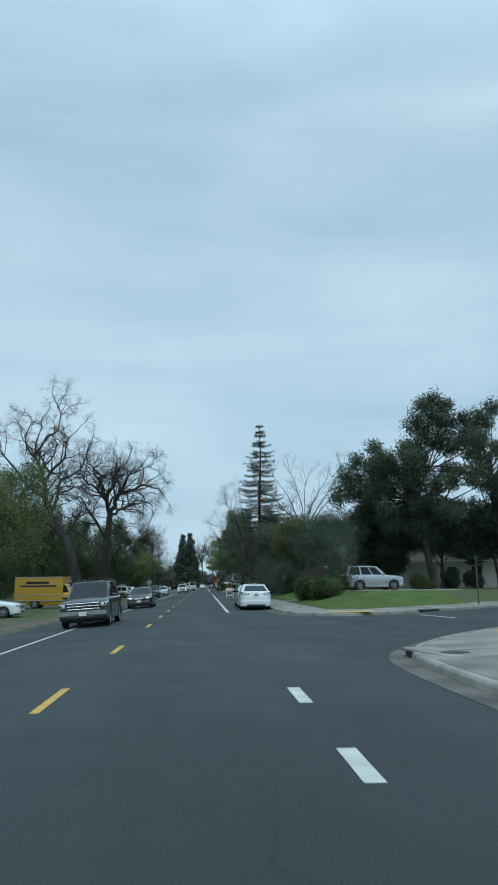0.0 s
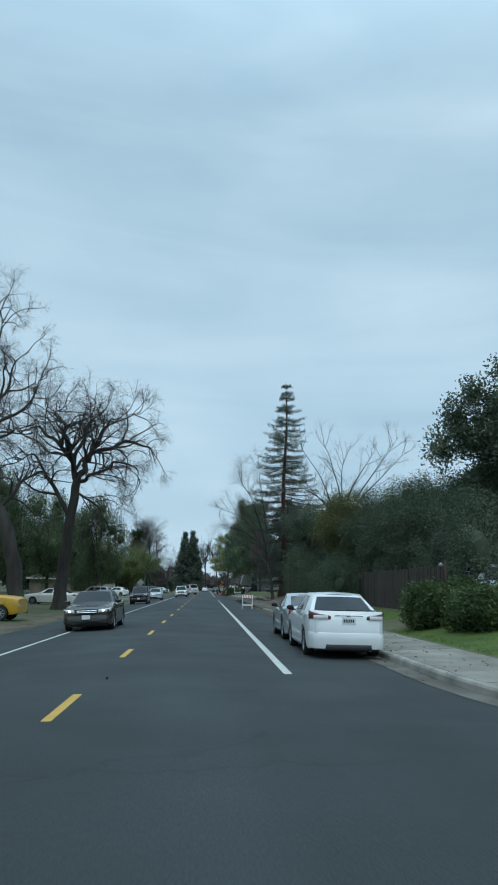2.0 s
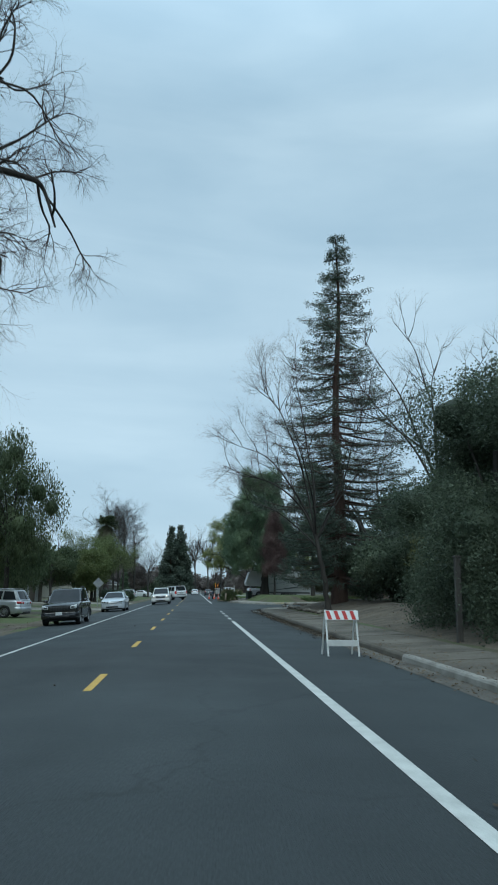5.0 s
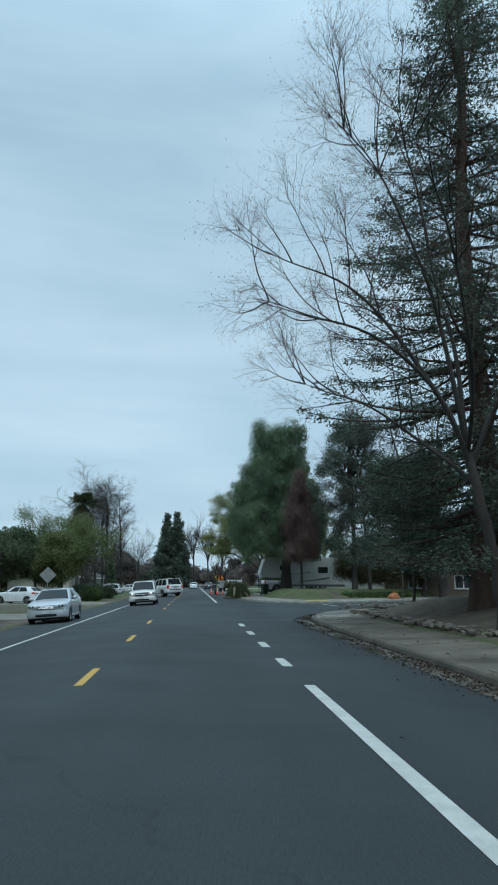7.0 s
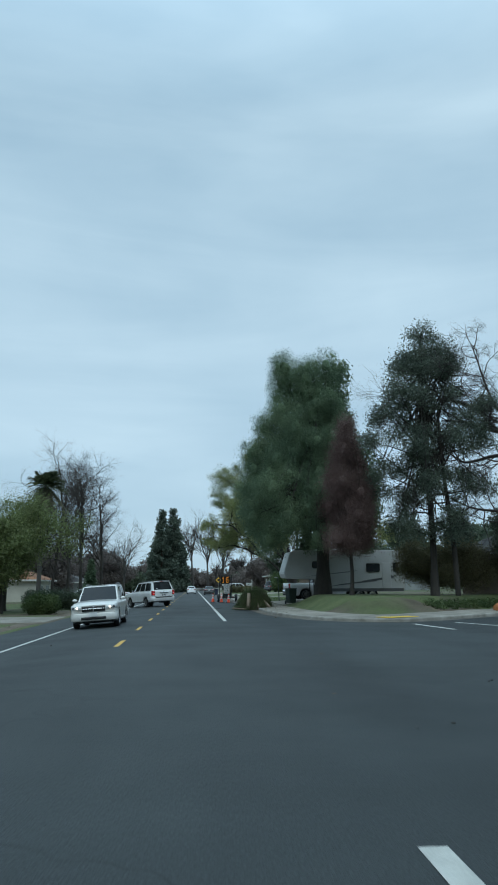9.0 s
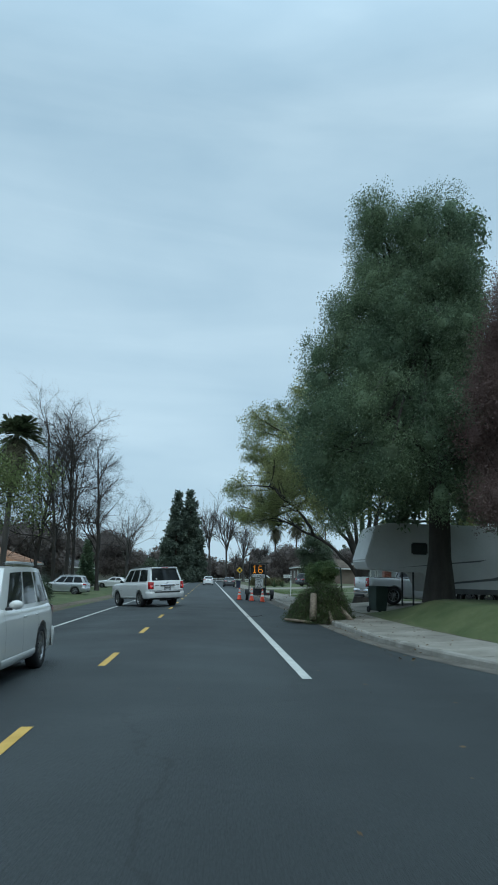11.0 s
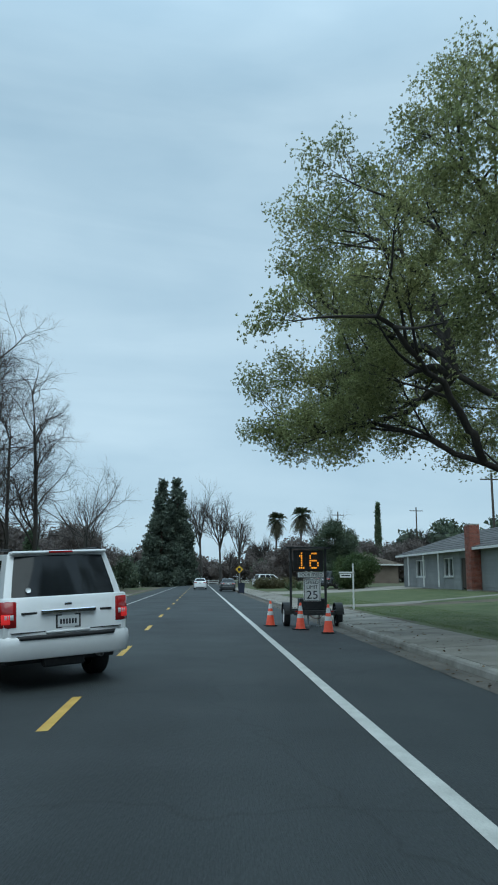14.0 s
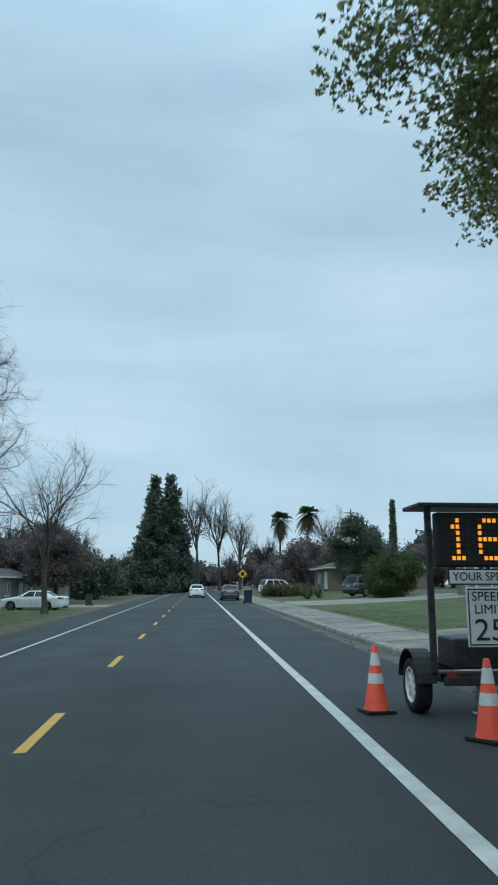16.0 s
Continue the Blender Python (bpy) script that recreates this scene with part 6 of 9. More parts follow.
house_post = thing("sign_post", "white post with a small hanging white board", "sign", m=Matrix.Translation((6.5, 186.4, height(6.5, 186.4))))
part("post", rbox(-0.03, 0.03, -0.03, 0.03, 0, 1.95, MAT["white_wood"], 0.006), house_post)
part("arm", rbox(-0.62, 0.06, -0.03, 0.03, 1.52, 1.59, MAT["white_wood"], 0.006), house_post)
hb = part("board", rbox(-0.58, -0.08, -0.015, 0.015, 1.34, 1.5, MAT["sign_white"], 0.004), house_post)
part("text_bar", rbox(-0.52, -0.14, -0.019, -0.014, 1.40, 1.45, MAT["ink"], 0), hb)
rb = thing("garden_post", "thin dark green post with a small pale bracket", "post", m=Matrix.Translation((7.3, 168.2, height(7.3, 168.2) - 0.03)) @ Matrix.Rotation(radians(-3), 4, "Y"))
part("post", rbox(-0.035, 0.035, -0.035, 0.035, 0, 1.98, MAT["bin_green"], 0.006), rb)
part("bracket", rbox(-0.30, 0.03, -0.02, 0.02, 1.93, 1.99, MAT["sign_back"], 0.006), rb)


def wheelie_bin(label, x, y, turn, mat, group=""):
    b = thing("wheelie_bin", label, "bin", group, m=Matrix.Translation((x, y, max(height(x, y), 0.0) if x > 0 else height(x, y))) @ spin(turn))
    bm, mt = rbox(-0.29, 0.29, -0.34, 0.34, 0.08, 1.0, mat, 0.03, 2)
    for v in bm.verts:
        k = 0.80 + 0.2 * (v.co.z / 1.0)
        v.co.x *= k
        v.co.y *= k
    part("body", (bm, mt), b)
    part("lid", rbox(-0.31, 0.31, -0.37, 0.38, 1.0, 1.06, mat, 0.025, 2), b)
    part("handle", rbox(-0.26, 0.26, 0.38, 0.42, 0.93, 0.97, mat, 0.01), b)
    for sg in (-1, 1):
        w = part("wheel", lathe([(0.001, -0.03), (0.10, -0.03), (0.12, -0.02), (0.12, 0.02), (0.10, 0.03), (0.001, 0.03)], MAT["tyre"], 16, Matrix.Rotation(radians(90), 4, "Y")), b)
        w.location = (sg * 0.27, 0.28, 0.12)
    return b


wheelie_bin("dark navy wheelie bin standing at the kerb", 4.0, 228.5, 8, MAT["bin_blue"])
wheelie_bin("dark wheelie bin beside a driveway", 6.95, 158.2, 20, MAT["bin_green"])
wheelie_bin("grey-green bin standing on a verge", -9.6, 236, 0, MAT["bin_green"])


# ---------- trees on the right ----------
def cloud_lobes(seed, n, centre, spread, r, flat=0.8):
    rng = np.random.default_rng(seed)
    out = []
    for i in range(n):
        d = unit(rng.normal(0, 1, 3)) * rng.uniform(0.25, 1.0) ** 0.5
        rr = r * rng.uniform(0.7, 1.2)
        out.append((np.array(centre) + d * np.array(spread), (rr, rr, rr * flat)))
    return out


conifer("redwood", "tall dark redwood with drooping branch tiers", 8.9, 107.2, 25.3, 7.5, 11, first=0.07, tiers=31, per_tier=10, dense=2.4, sprig=0.15, power=0.84, open_=0.32, lobe=0.4, k=4, slim=0.16, road_side=0.62)
def spire_lobes(seed, h, reach, power, lean=0.0):
    """Uneven tufts stacked into a spire."""
    rng = np.random.default_rng(seed)
    out = []
    for q in range(15):
        f = 0.06 + 0.92 * q / 14
        rad = reach * (1 - f) ** power + 0.25
        for i in range(max(3, int(9 * (1 - f) + 2))):
            a = rng.uniform(0, 6.28)
            d = rad * rng.uniform(0.45, 1.0)
            k = (0.42 + 0.24 * rad) * rng.uniform(0.7, 1.2)
            out.append(((lean * f + d * math.cos(a), d * math.sin(a), h * f + rng.uniform(-0.5, 0.5)), (k, k, k * 1.2)))
    return out


leafy("conifer", "far dark conifer with a pointed top", "tree", -8.5, 312, spire_lobes(13, 22.4, 4.4, 0.85), "needle", 13, clusters=34, per=11, spread=0.4, size=0.34, slim=0.5, trunk=(18, 0.4), bark="red_bark", shrink=0.6, inner=0.5, limbs=False)
leafy("conifer", "far broad conifer with a ragged top", "tree", -5.4, 315, spire_lobes(14, 22.8, 4.4, 0.7), "needle", 14, clusters=34, per=11, spread=0.4, size=0.34, slim=0.5, trunk=(18, 0.4), bark="red_bark", shrink=0.6, inner=0.5, limbs=False)
conifer("cypress", "slim dark cypress above far roofs", 37.5, 308, 16.8, 0.75, 15, leaf="cedar_leaf", first=0.05, tiers=60, per_tier=7, droop=0.5, dense=2.5, sprig=0.45, power=0.6, open_=0.0, k=1, slim=0.3)

pine_lobes = []
rpi = np.random.default_rng(31)
for q in range(150):
    z = 3.2 + 11.2 * rpi.random() ** 0.95
    wide = float(np.interp(z, (3, 5, 8, 12, 13.6, 15, 16.4), (2.2, 3.4, 3.8, 3.5, 2.1, 1.1, 0.3)))
    a, d, k = rpi.uniform(0, 6.28), wide * rpi.uniform(0.2, 1.0) ** 0.7, rpi.uniform(0.4, 0.8)
    pine_lobes.append(((0.1 + d * math.cos(a), 0.8 * d * math.sin(a), z), (k, k, 0.62 * k)))
pine_lobes += [((0.1, 0, 16.1), 0.4), ((-0.5, 0.1, 15.4), 0.5), ((0.7, 0, 15.3), 0.5), ((0.1, 0, 15.2), 0.6)]
pine = leafy("pine", "sparse grey-green pine beside a side street", "tree", 13.9, 148.6, pine_lobes, "needle", 12, clusters=22, per=24, spread=0.26, size=0.07, slim=0.34, trunk=(15.5, 0.2), shrink=0, inner=0.1, lean=-0.012)
part("stem", tubes("stem", [([(1.4, 0.2, -0.1), (1.3, 0.2, 3), (1.0, 0.3, 6.5), (0.8, 0.3, 10.5), (1.3, 0.3, 13)], [0.17, 0.15, 0.12, 0.09, 0.04], 8)], MAT["bark"]), pine)
rpn = np.random.default_rng(33)
bare_p, tips_p = [], []
for i in range(26):
    a, z = rpn.uniform(0, 6.28), rpn.uniform(3.0, 13.0)
    grow(rpn, (0, 0, z), np.array([math.cos(a), math.sin(a), 0.15]), rpn.uniform(1.6, 3.2), 0.045, 0, SPRAY[:3] + [(1, 0.2, -0.03, 0, 0, 0, 3)], bare_p, tips_p)
tagged(part("branchwork", tubes("branchwork", [(a, b, c) for a, b, c, l in bare_p], MAT["twig"]), pine), kind="stuff")

# dense cedar by the side street
cl = []
rng0 = np.random.default_rng(3)
for z, cx, rad, n in ((4.1, -0.7, 3.7, 12), (5.0, -1.0, 4.5, 15), (6.0, -1.1, 4.8, 16), (7.0, -1.1, 4.7, 16), (8.1, -1.0, 4.4, 15), (9.2, -1.0, 4.0, 14), (10.3, -0.8, 3.5, 13), (11.4, -0.8, 3.2, 12), (12.6, -0.8, 2.9, 11), (13.8, -0.8, 2.5, 10), (14.8, -0.8, 2.1, 8)):
    for i in range(n):
        a = 6.283 * (i + 0.5 * rng0.random()) / n + z
        q = rad * (rng0.uniform(0.70, 1.0) + 0.16 * noise.noise((math.cos(a) * 1.6, math.sin(a) * 1.6, z * 0.6)))
        if z > 8 and math.sin(a) < -0.3:
            q *= 0.76
        k = rng0.uniform(0.6, 1.25)
        cl.append(((cx + q * math.cos(a), q * math.sin(a), z + rng0.uniform(-0.7, 0.7)), (0.82 * k, 0.82 * k, 1.05 * k)))
cl += [((-2.8, -0.3, 15.4), (0.55, 0.55, 1.0)), ((-2.2, 0.2, 15.0), (0.8, 0.8, 1.1)), ((1.2, 0.2, 15.6), (0.5, 0.5, 1.1)), ((0.6, 0, 14.9), (0.9, 0.9, 1.1)), ((-0.9, -0.2, 15.0), (1.0, 0.8, 0.8)), ((0, 0.4, 15.4), (0.5, 0.5, 0.9)), ((-1.0, 0, 7), (3.0, 3.0, 3.2)), ((-0.8, 0, 11), (2.1, 2.1, 3.4))]
leafy("cedar", "large dense dark green cedar with a thick trunk", "tree", 8.8, 156.0, cl, "cedar_leaf", 21, clusters=62, per=14, spread=0.2, size=0.115, slim=0.5, hang=0.25, trunk=(14, 0.46), bark="bark", shrink=0.44, inner=0.55, fine=(-0.6, -0.8, -1.0))

# evergreen oaks behind the corner lawn
oak_lobes = [q for q in cloud_lobes(5, 74, (-0.6, 0, 9.4), (7.2, 4.6, 5.4), 0.92) if q[0][2] < 12.8 + 0.5 * q[0][0] and not (-3.6 < q[0][0] < -2.0 and q[0][2] > 11.0)]
oak_lobes += [((x, 0.3 * math.sin(7 * x), z), r) for x, z, r in ((-7.2, 9.6, 0.8), (-8.0, 7.8, 0.9), (-6.2, 10.8, 0.8), (-5.0, 10.2, 0.9), (-6.6, 8.0, 1.0), (-4.8, 11.8, 0.8), (-0.4, 15.8, 0.8), (0.6, 16.3, 0.8), (1.8, 15.9, 0.8), (-1.0, 14.2, 1.1), (0.6, 14.8, 1.1), (1.9, 14.2, 1.1), (-0.2, 13.0, 1.1), (1.2, 12.6, 1.1), (3.2, 14.6, 0.8), (3.6, 13.2, 0.8), (-2.0, 12.0, 0.9), (-3.4, 8.4, 1.2), (-5.0, 6.6, 1.1), (-2.4, 6.4, 1.2), (-1.4, 9.8, 1.1), (-3.6, 5.4, 1.1))]
leafy("evergreen_oak", "tall dark evergreen oak with a leaning trunk over a lawn", "tree", 19.8, 58.5, oak_lobes, "dark_leaf", 22, clusters=44, per=26, spread=0.27, size=0.08, slim=0.6, trunk=(12, 0.33), shrink=0.36, inner=0.3, lean=-0.2)
leafy("evergreen_oak", "dark evergreen oak beside a drive", "tree", 26.5, 60, [q for q in cloud_lobes(6, 34, (0.6, 0, 11.2), (4.4, 5, 5.6), 1.0) if q[0][2] > 11.6 or q[0][2] < 8.6], "dark_leaf", 23, clusters=50, per=22, spread=0.3, size=0.09, slim=0.6, trunk=(12, 0.3), shrink=0.36, inner=0.35, lean=-0.06)
leafy("dark_tree", "dense dark evergreen behind a parked four-by-four", "tree", 16.0, 63.5, cloud_lobes(61, 34, (0, 0, 4.0), (3.6, 2.2, 3.6), 1.1), "dark_leaf", 71, clusters=60, per=22, spread=0.24, size=0.085, trunk=(5, 0.2), shrink=0.6)
leafy("dark_tree", "dense dark evergreen hanging over a house front", "tree", 21.6, 62.4, cloud_lobes(62, 22, (0, 0, 5.4), (3.2, 1.6, 2.0), 1.05), "dark_leaf", 72, clusters=60, per=22, spread=0.24, size=0.085, trunk=(5, 0.14), shrink=0.6, lean=0.08)
leafy("dark_tree", "dark olive evergreen hanging over a house front", "tree", 26.6, 61.6, cloud_lobes(63, 22, (0, 0, 5.0), (3.0, 1.6, 2.4), 1.1), "dark_leaf", 73, clusters=60, per=22, spread=0.24, size=0.085, trunk=(5, 0.16), shrink=0.6, lean=-0.1)
leafy("shrub", "round dark shrub against a pale house", "shrub", 22.6, 62.8, cloud_lobes(64, 6, (0, 0, 0.9), (0.5, 0.4, 0.6), 0.55), "dark_leaf", 74, clusters=80, per=16, spread=0.14, size=0.06, shrink=0.6)
leafy("shrub", "round dark shrub against a pale house", "shrub", 24.6, 62.6, cloud_lobes(65, 6, (0, 0, 0.8), (0.6, 0.4, 0.5), 0.55), "dark_leaf", 75, clusters=80, per=16, spread=0.14, size=0.06, shrink=0.6)
leafy("dark_tree", "dense low evergreen on a thin trunk by the corner", "tree", 10.2, 119.2, cloud_lobes(127, 26, (0.3, 0.2, 4.3), (1.9, 2.0, 2.8), 0.95), "dark_leaf", 152, clusters=70, per=26, spread=0.2, size=0.062, trunk=(4, 0.07), shrink=0.6)
leafy("dark_tree", "dense dark tree behind the redwood", "tree", 15.8, 118.0, cloud_lobes(126, 24, (0, 0, 5.0), (3.2, 2.6, 4.0), 1.3), "dark_leaf", 151, clusters=70, per=15, spread=0.25, size=0.1, trunk=(6, 0.24), shrink=0.66)
leafy("evergreen_oak", "low dark evergreen crown over the fence corner", "tree", 12.3, 67, cloud_lobes(7, 14, (0, 0, 4.2), (3.0, 4.0, 2.0), 1.5), "dark_leaf", 24, clusters=150, per=36, spread=0.24, size=0.043, trunk=(6, 0.3), shrink=0.42)
leafy("evergreen_oak", "dense dark shrubby tree behind a lawn", "tree", 26.5, 81, cloud_lobes(8, 18, (0, 0, 5.0), (6.5, 3.0, 3.2), 2.1), "dark_leaf", 25, clusters=80, per=12, spread=0.28, size=0.14, trunk=(5, 0.3), shrink=0.75)
leafy("evergreen_oak", "dense dark shrubby tree behind a lawn", "tree", 36, 74, cloud_lobes(9, 18, (0, 0, 5.0), (6.5, 3.0, 3.4), 2.1), "dark_leaf", 26, clusters=80, per=12, spread=0.3, size=0.15, trunk=(5, 0.3), shrink=0.75)
leafy("hedge_tree", "olive green leafy tree leaning over a fence", "tree", 10.4, 74, cloud_lobes(10, 14, (0, 0, 5.2), (2.0, 3.6, 2.2), 1.5), "olive_leaf", 27, clusters=140, per=40, spread=0.22, size=0.043, trunk=(5, 0.22), shrink=0.42)
leafy("hedge_tree", "dark leafy tree leaning over a fence", "tree", 11.6, 60.5, cloud_lobes(11, 14, (0, 0, 4.2), (2.2, 4.0, 2.0), 1.5), "dark_leaf", 28, clusters=140, per=38, spread=0.22, size=0.043, trunk=(5, 0.22), shrink=0.42)
leafy("hedge_tree", "dark leafy tree beside the sidewalk", "tree", 8.5, 81.5, cloud_lobes(12, 13, (0, 0, 4.2), (1.6, 3.8, 2.4), 1.5), "dark_leaf", 29, clusters=130, per=38, spread=0.22, size=0.045, trunk=(5, 0.22), shrink=0.52)
leafy("hedge_tree", "dark leafy tree in a front garden", "tree", 11.5, 92, cloud_lobes(13, 18, (0, 0, 4.4), (2.0, 5.0, 3.0), 1.5), "dark_leaf", 30, clusters=120, per=27, spread=0.24, size=0.062, trunk=(4, 0.2), shrink=0.75)
leafy("hedge", "tall dark hedge rising behind a board fence", "hedge", 10.6, 63.5, [((0.4 * math.sin(q * 2.1), q * 1.9 - 12.5, 2.2 + 0.5 * math.sin(q * 1.3)), (1.1, 1.5, 2.5)) for q in range(14)], "dark_leaf", 331, clusters=110, per=30, spread=0.2, size=0.05, shrink=0.4)
leafy("hedge", "dense dark hedge close behind the sidewalk", "hedge", 7.9, 76.0, [((0.35 * math.sin(q * 1.9), q * 1.45 - 10.4, 1.3 + 0.4 * math.sin(q * 1.3)), (1.15, 1.3, 1.5 + 0.3 * math.sin(q * 2.3))) for q in range(15)], "dark_leaf", 332, clusters=150, per=40, spread=0.2, size=0.04, shrink=0.4)
leafy("shrub", "broad olive-brown shrub behind the sidewalk", "shrub", 9.6, 87.5, cloud_lobes(14, 9, (0, 0, 1.5), (1.3, 2.6, 0.9), 1.1), "olive_leaf", 31, clusters=110, per=15, spread=0.18, size=0.07, shrink=0.75)
leafy("shrub", "dark shrub under the redwood", "shrub", 11.2, 103, cloud_lobes(15, 12, (0, 0, 2.0), (2.4, 4.5, 1.6), 1.4), "dark_leaf", 32, clusters=110, per=15, spread=0.22, size=0.09, shrink=0.8)
leafy("shrub", "dark shrub under the redwood", "shrub", 12.5, 112, cloud_lobes(16, 12, (0, 0, 2.2), (2.6, 3.5, 1.8), 1.5), "dark_leaf", 33, clusters=130, per=24, spread=0.22, size=0.06, shrink=0.8)
leafy("shrub", "low spreading green shrub at the lawn edge", "shrub", 7.9, 46.2, cloud_lobes(17, 9, (0, 0, 0.5), (1.1, 3.6, 0.3), 0.75), "bush_leaf", 34, clusters=200, per=20, spread=0.13, size=0.055, shrink=0.75)
leafy("shrub", "rounded dark green shrub beside a drive", "shrub", 9.7, 50.5, cloud_lobes(18, 8, (0, 0, 0.5), (1.0, 1.2, 0.3), 0.55), "bush_leaf", 35, clusters=170, per=18, spread=0.13, size=0.06, shrink=0.78)
leafy("shrub", "yellow-green shrub beside a parked car", "shrub", 17.5, 54.3, cloud_lobes(19, 6, (0, 0, 0.6), (0.55, 0.5, 0.5), 0.4), "bush_leaf", 36, clusters=150, per=18, spread=0.13, size=0.06, shrink=0.75)
leafy("hedge", "overgrown brown-green hedge before a house", "hedge", 17.2, 153.0, cloud_lobes(20, 14, (0, 0, 1.9), (4.2, 1.5, 0.9), 1.35), "brown_leaf", 37, clusters=150, per=40, spread=0.22, size=0.045, shrink=0.6)
leafy("ivy_bed", "low ivy bed along the street corner", "ground cover", 15.6, 147.0, [((q * 0.9 - 3.4, q * 0.78 - 2.6, 0.05), (0.75, 0.6, 0.28)) for q in range(8)], "bush_leaf", 38, clusters=150, per=12, spread=0.1, size=0.05, shrink=0.6)
leafy("shrub", "round green shrub before a ranch house", "shrub", 14.5, 224.5, cloud_lobes(22, 9, (0, 0, 1.7), (1.5, 1.5, 1.1), 1.2), "bush_leaf", 39, clusters=150, per=18, spread=0.18, size=0.09, shrink=0.78)
plum_lobes = []
rpl = np.random.default_rng(41)
for q in range(11):
    f = q / 10
    for k in range(8 - int(5 * f)):
        a = rpl.uniform(0, 6.28)
        d = 1.75 * min(1.0, 0.55 + 1.6 * f) * (1 - f) ** 0.75 * rpl.uniform(0.4, 1.0)
        plum_lobes.append(((d * math.cos(a), d * math.sin(a), 3.2 + 6.7 * f), (0.75 - 0.3 * f, 0.75 - 0.3 * f, 0.85)))
leafy("plum_tree", "reddish-brown cone-shaped ornamental plum tree", "tree", 9.4, 149.9, plum_lobes, "red_leaf", 40, clusters=60, per=40, spread=0.26, size=0.033, trunk=(6, 0.12), shrink=0.5, inner=0.15)

leafy("dark_tree", "dark evergreen before far gardens", "tree", 18.0, 250, cloud_lobes(24, 14, (0, 0, 5.0), (2.6, 2.6, 3.4), 1.6), "dark_leaf", 41, clusters=110, per=14, spread=0.25, size=0.12, trunk=(5, 0.22), shrink=0.75)
leafy("dark_tree", "dark evergreen above a ranch house", "tree", 33, 222, cloud_lobes(25, 14, (0, 0, 5.4), (4.0, 4.0, 2.6), 1.8), "dark_leaf", 42, clusters=100, per=14, spread=0.28, size=0.13, trunk=(5, 0.22), shrink=0.75)

# the spreading camphor, stems fanning from a low fork
CAM = (8.5, 168.9)
camphor = thing("camphor_tree", "broad camphor tree with fanning stems and yellow-green leaves", "tree", m=Matrix.Translation((*CAM, height(*CAM))))
rngc = np.random.default_rng(44)
out_c, tips_c = [], []
out_c.append((np.array([(0, 0, -0.15), (0, 0, 0.4), (0.04, 0, 0.9), (0.02, 0.03, 1.5), (0.06, 0.02, 2.1), (0.08, 0, 2.5)]), np.array([0.58, 0.40, 0.36, 0.38, 0.38, 0.26]), 14, 0))
part("trunk", tubes("trunk", [out_c[0][:3]], MAT["bark"]), camphor)
CAMS = [(5, 0.13, 0.03, 6, 0.62, 0.7, 4), (3, 0.16, 0.0, 5, 0.6, 0.75, 3), (2, 0.2, -0.04, 0, 0, 0, 3)]
GOALS = [(-6.2, 1.5, 4.9), (-6.4, 4.6, 4.6), (-4.6, 6.4, 5.5), (-6.0, -1.2, 6.6), (-5.6, 3.2, 7.6), (-2.0, 7.2, 6.8), (-3.8, 5.2, 9.8), (-4.6, 0.4, 10.2), (-4.2, -3.6, 7.6), (-1.4, 2.6, 11.2), (-1.6, -2.4, 10.6), (0.8, 5.2, 11.2), (1.6, 0.6, 11.6), (2.6, -3.6, 10.2), (3.6, 3.8, 9.8), (5.2, 0.2, 8.6), (4.4, -3.8, 6.4), (4.6, 5.2, 6.0), (1.0, 7.4, 6.2), (0.4, -5.4, 8.0), (-2.2, -5.4, 5.6), (6.6, 1.8, 5.4), (-3.4, 6.4, 7.8), (-3.0, 7.8, 8.4), (-0.8, 8.4, 7.4), (-5.6, 5.0, 6.6), (-4.6, 3.4, 10.2), (-2.8, 1.2, 12.0)]
firsts = []
for gx_, gy_, gz_ in sorted(GOALS, key=lambda q: GOALS.index(q) not in (0, 4, 7, 9, 12, 14, 17)):
    gx_, gz_ = gx_ * ((0.89 if gz_ > 6.5 else 0.78) if gx_ < 0 else 1.0), 1.0 + (gz_ - 1.0) * 0.88
    goal = np.array([gx_, gy_, gz_ + (0.92 if gy_ > 3 else 0.2)])
    if len(firsts) < 7:
        base, r0 = np.array([0.16 * np.sign(gx_), 0.06 * gy_ / 3, 1.35 if gz_ < 5.5 else 2.15]), rngc.uniform(0.11, 0.16)
    else:
        near_, k_ = min(((q, k) for q in firsts for k in (5, 6, 7)), key=lambda e: np.linalg.norm(e[0][e[1]] + (e[0][e[1]] - e[0][0]) * 0.5 - goal))
        base, r0 = near_[k_], 0.10
    mid = base + (goal - base) * (np.array([0.27, 0.27, 0.62]) if r0 < 0.13 else np.array([0.30, 0.30, 0.50])) + rngc.normal(0, 0.2, 3)
    t = np.linspace(0, 1, 12)[:, None]
    P = (1 - t) ** 2 * base + 2 * t * (1 - t) * mid + t * t * goal
    P[2:-1] += rngc.normal(0, 0.06, (9, 3))
    if len(firsts) < 7:
        firsts.append(P)
    part("stem", tubes("stem", [(P, np.linspace(r0, 0.045, 12), 8)], MAT["bark"]), camphor)
    for k in (5, 7, 8, 9, 10, 11, 11):
        d = unit(unit(P[k] - P[k - 1]) + rngc.normal(0, 0.55, 3))
        grow(rngc, P[k], d, rngc.uniform(1.3, 2.1), 0.04, 0, CAMS, out_c, tips_c)
tagged(part("branchwork", tubes("branchwork", [(a, b, c) for a, b, c, l in out_c[1:] if a[-1][2] > 4.2 or a[-1][1] < 2.0], MAT["bark"]), camphor), kind="stuff")
tips_c = np.array(tips_c)
tips_c = tips_c[(tips_c[:, 2] > 2.6)]
tips_c = tips_c[(tips_c[:, 1] < 2.0) | (tips_c[:, 2] > 4.2)]
road_side = tips_c[:, 0] < 2.0
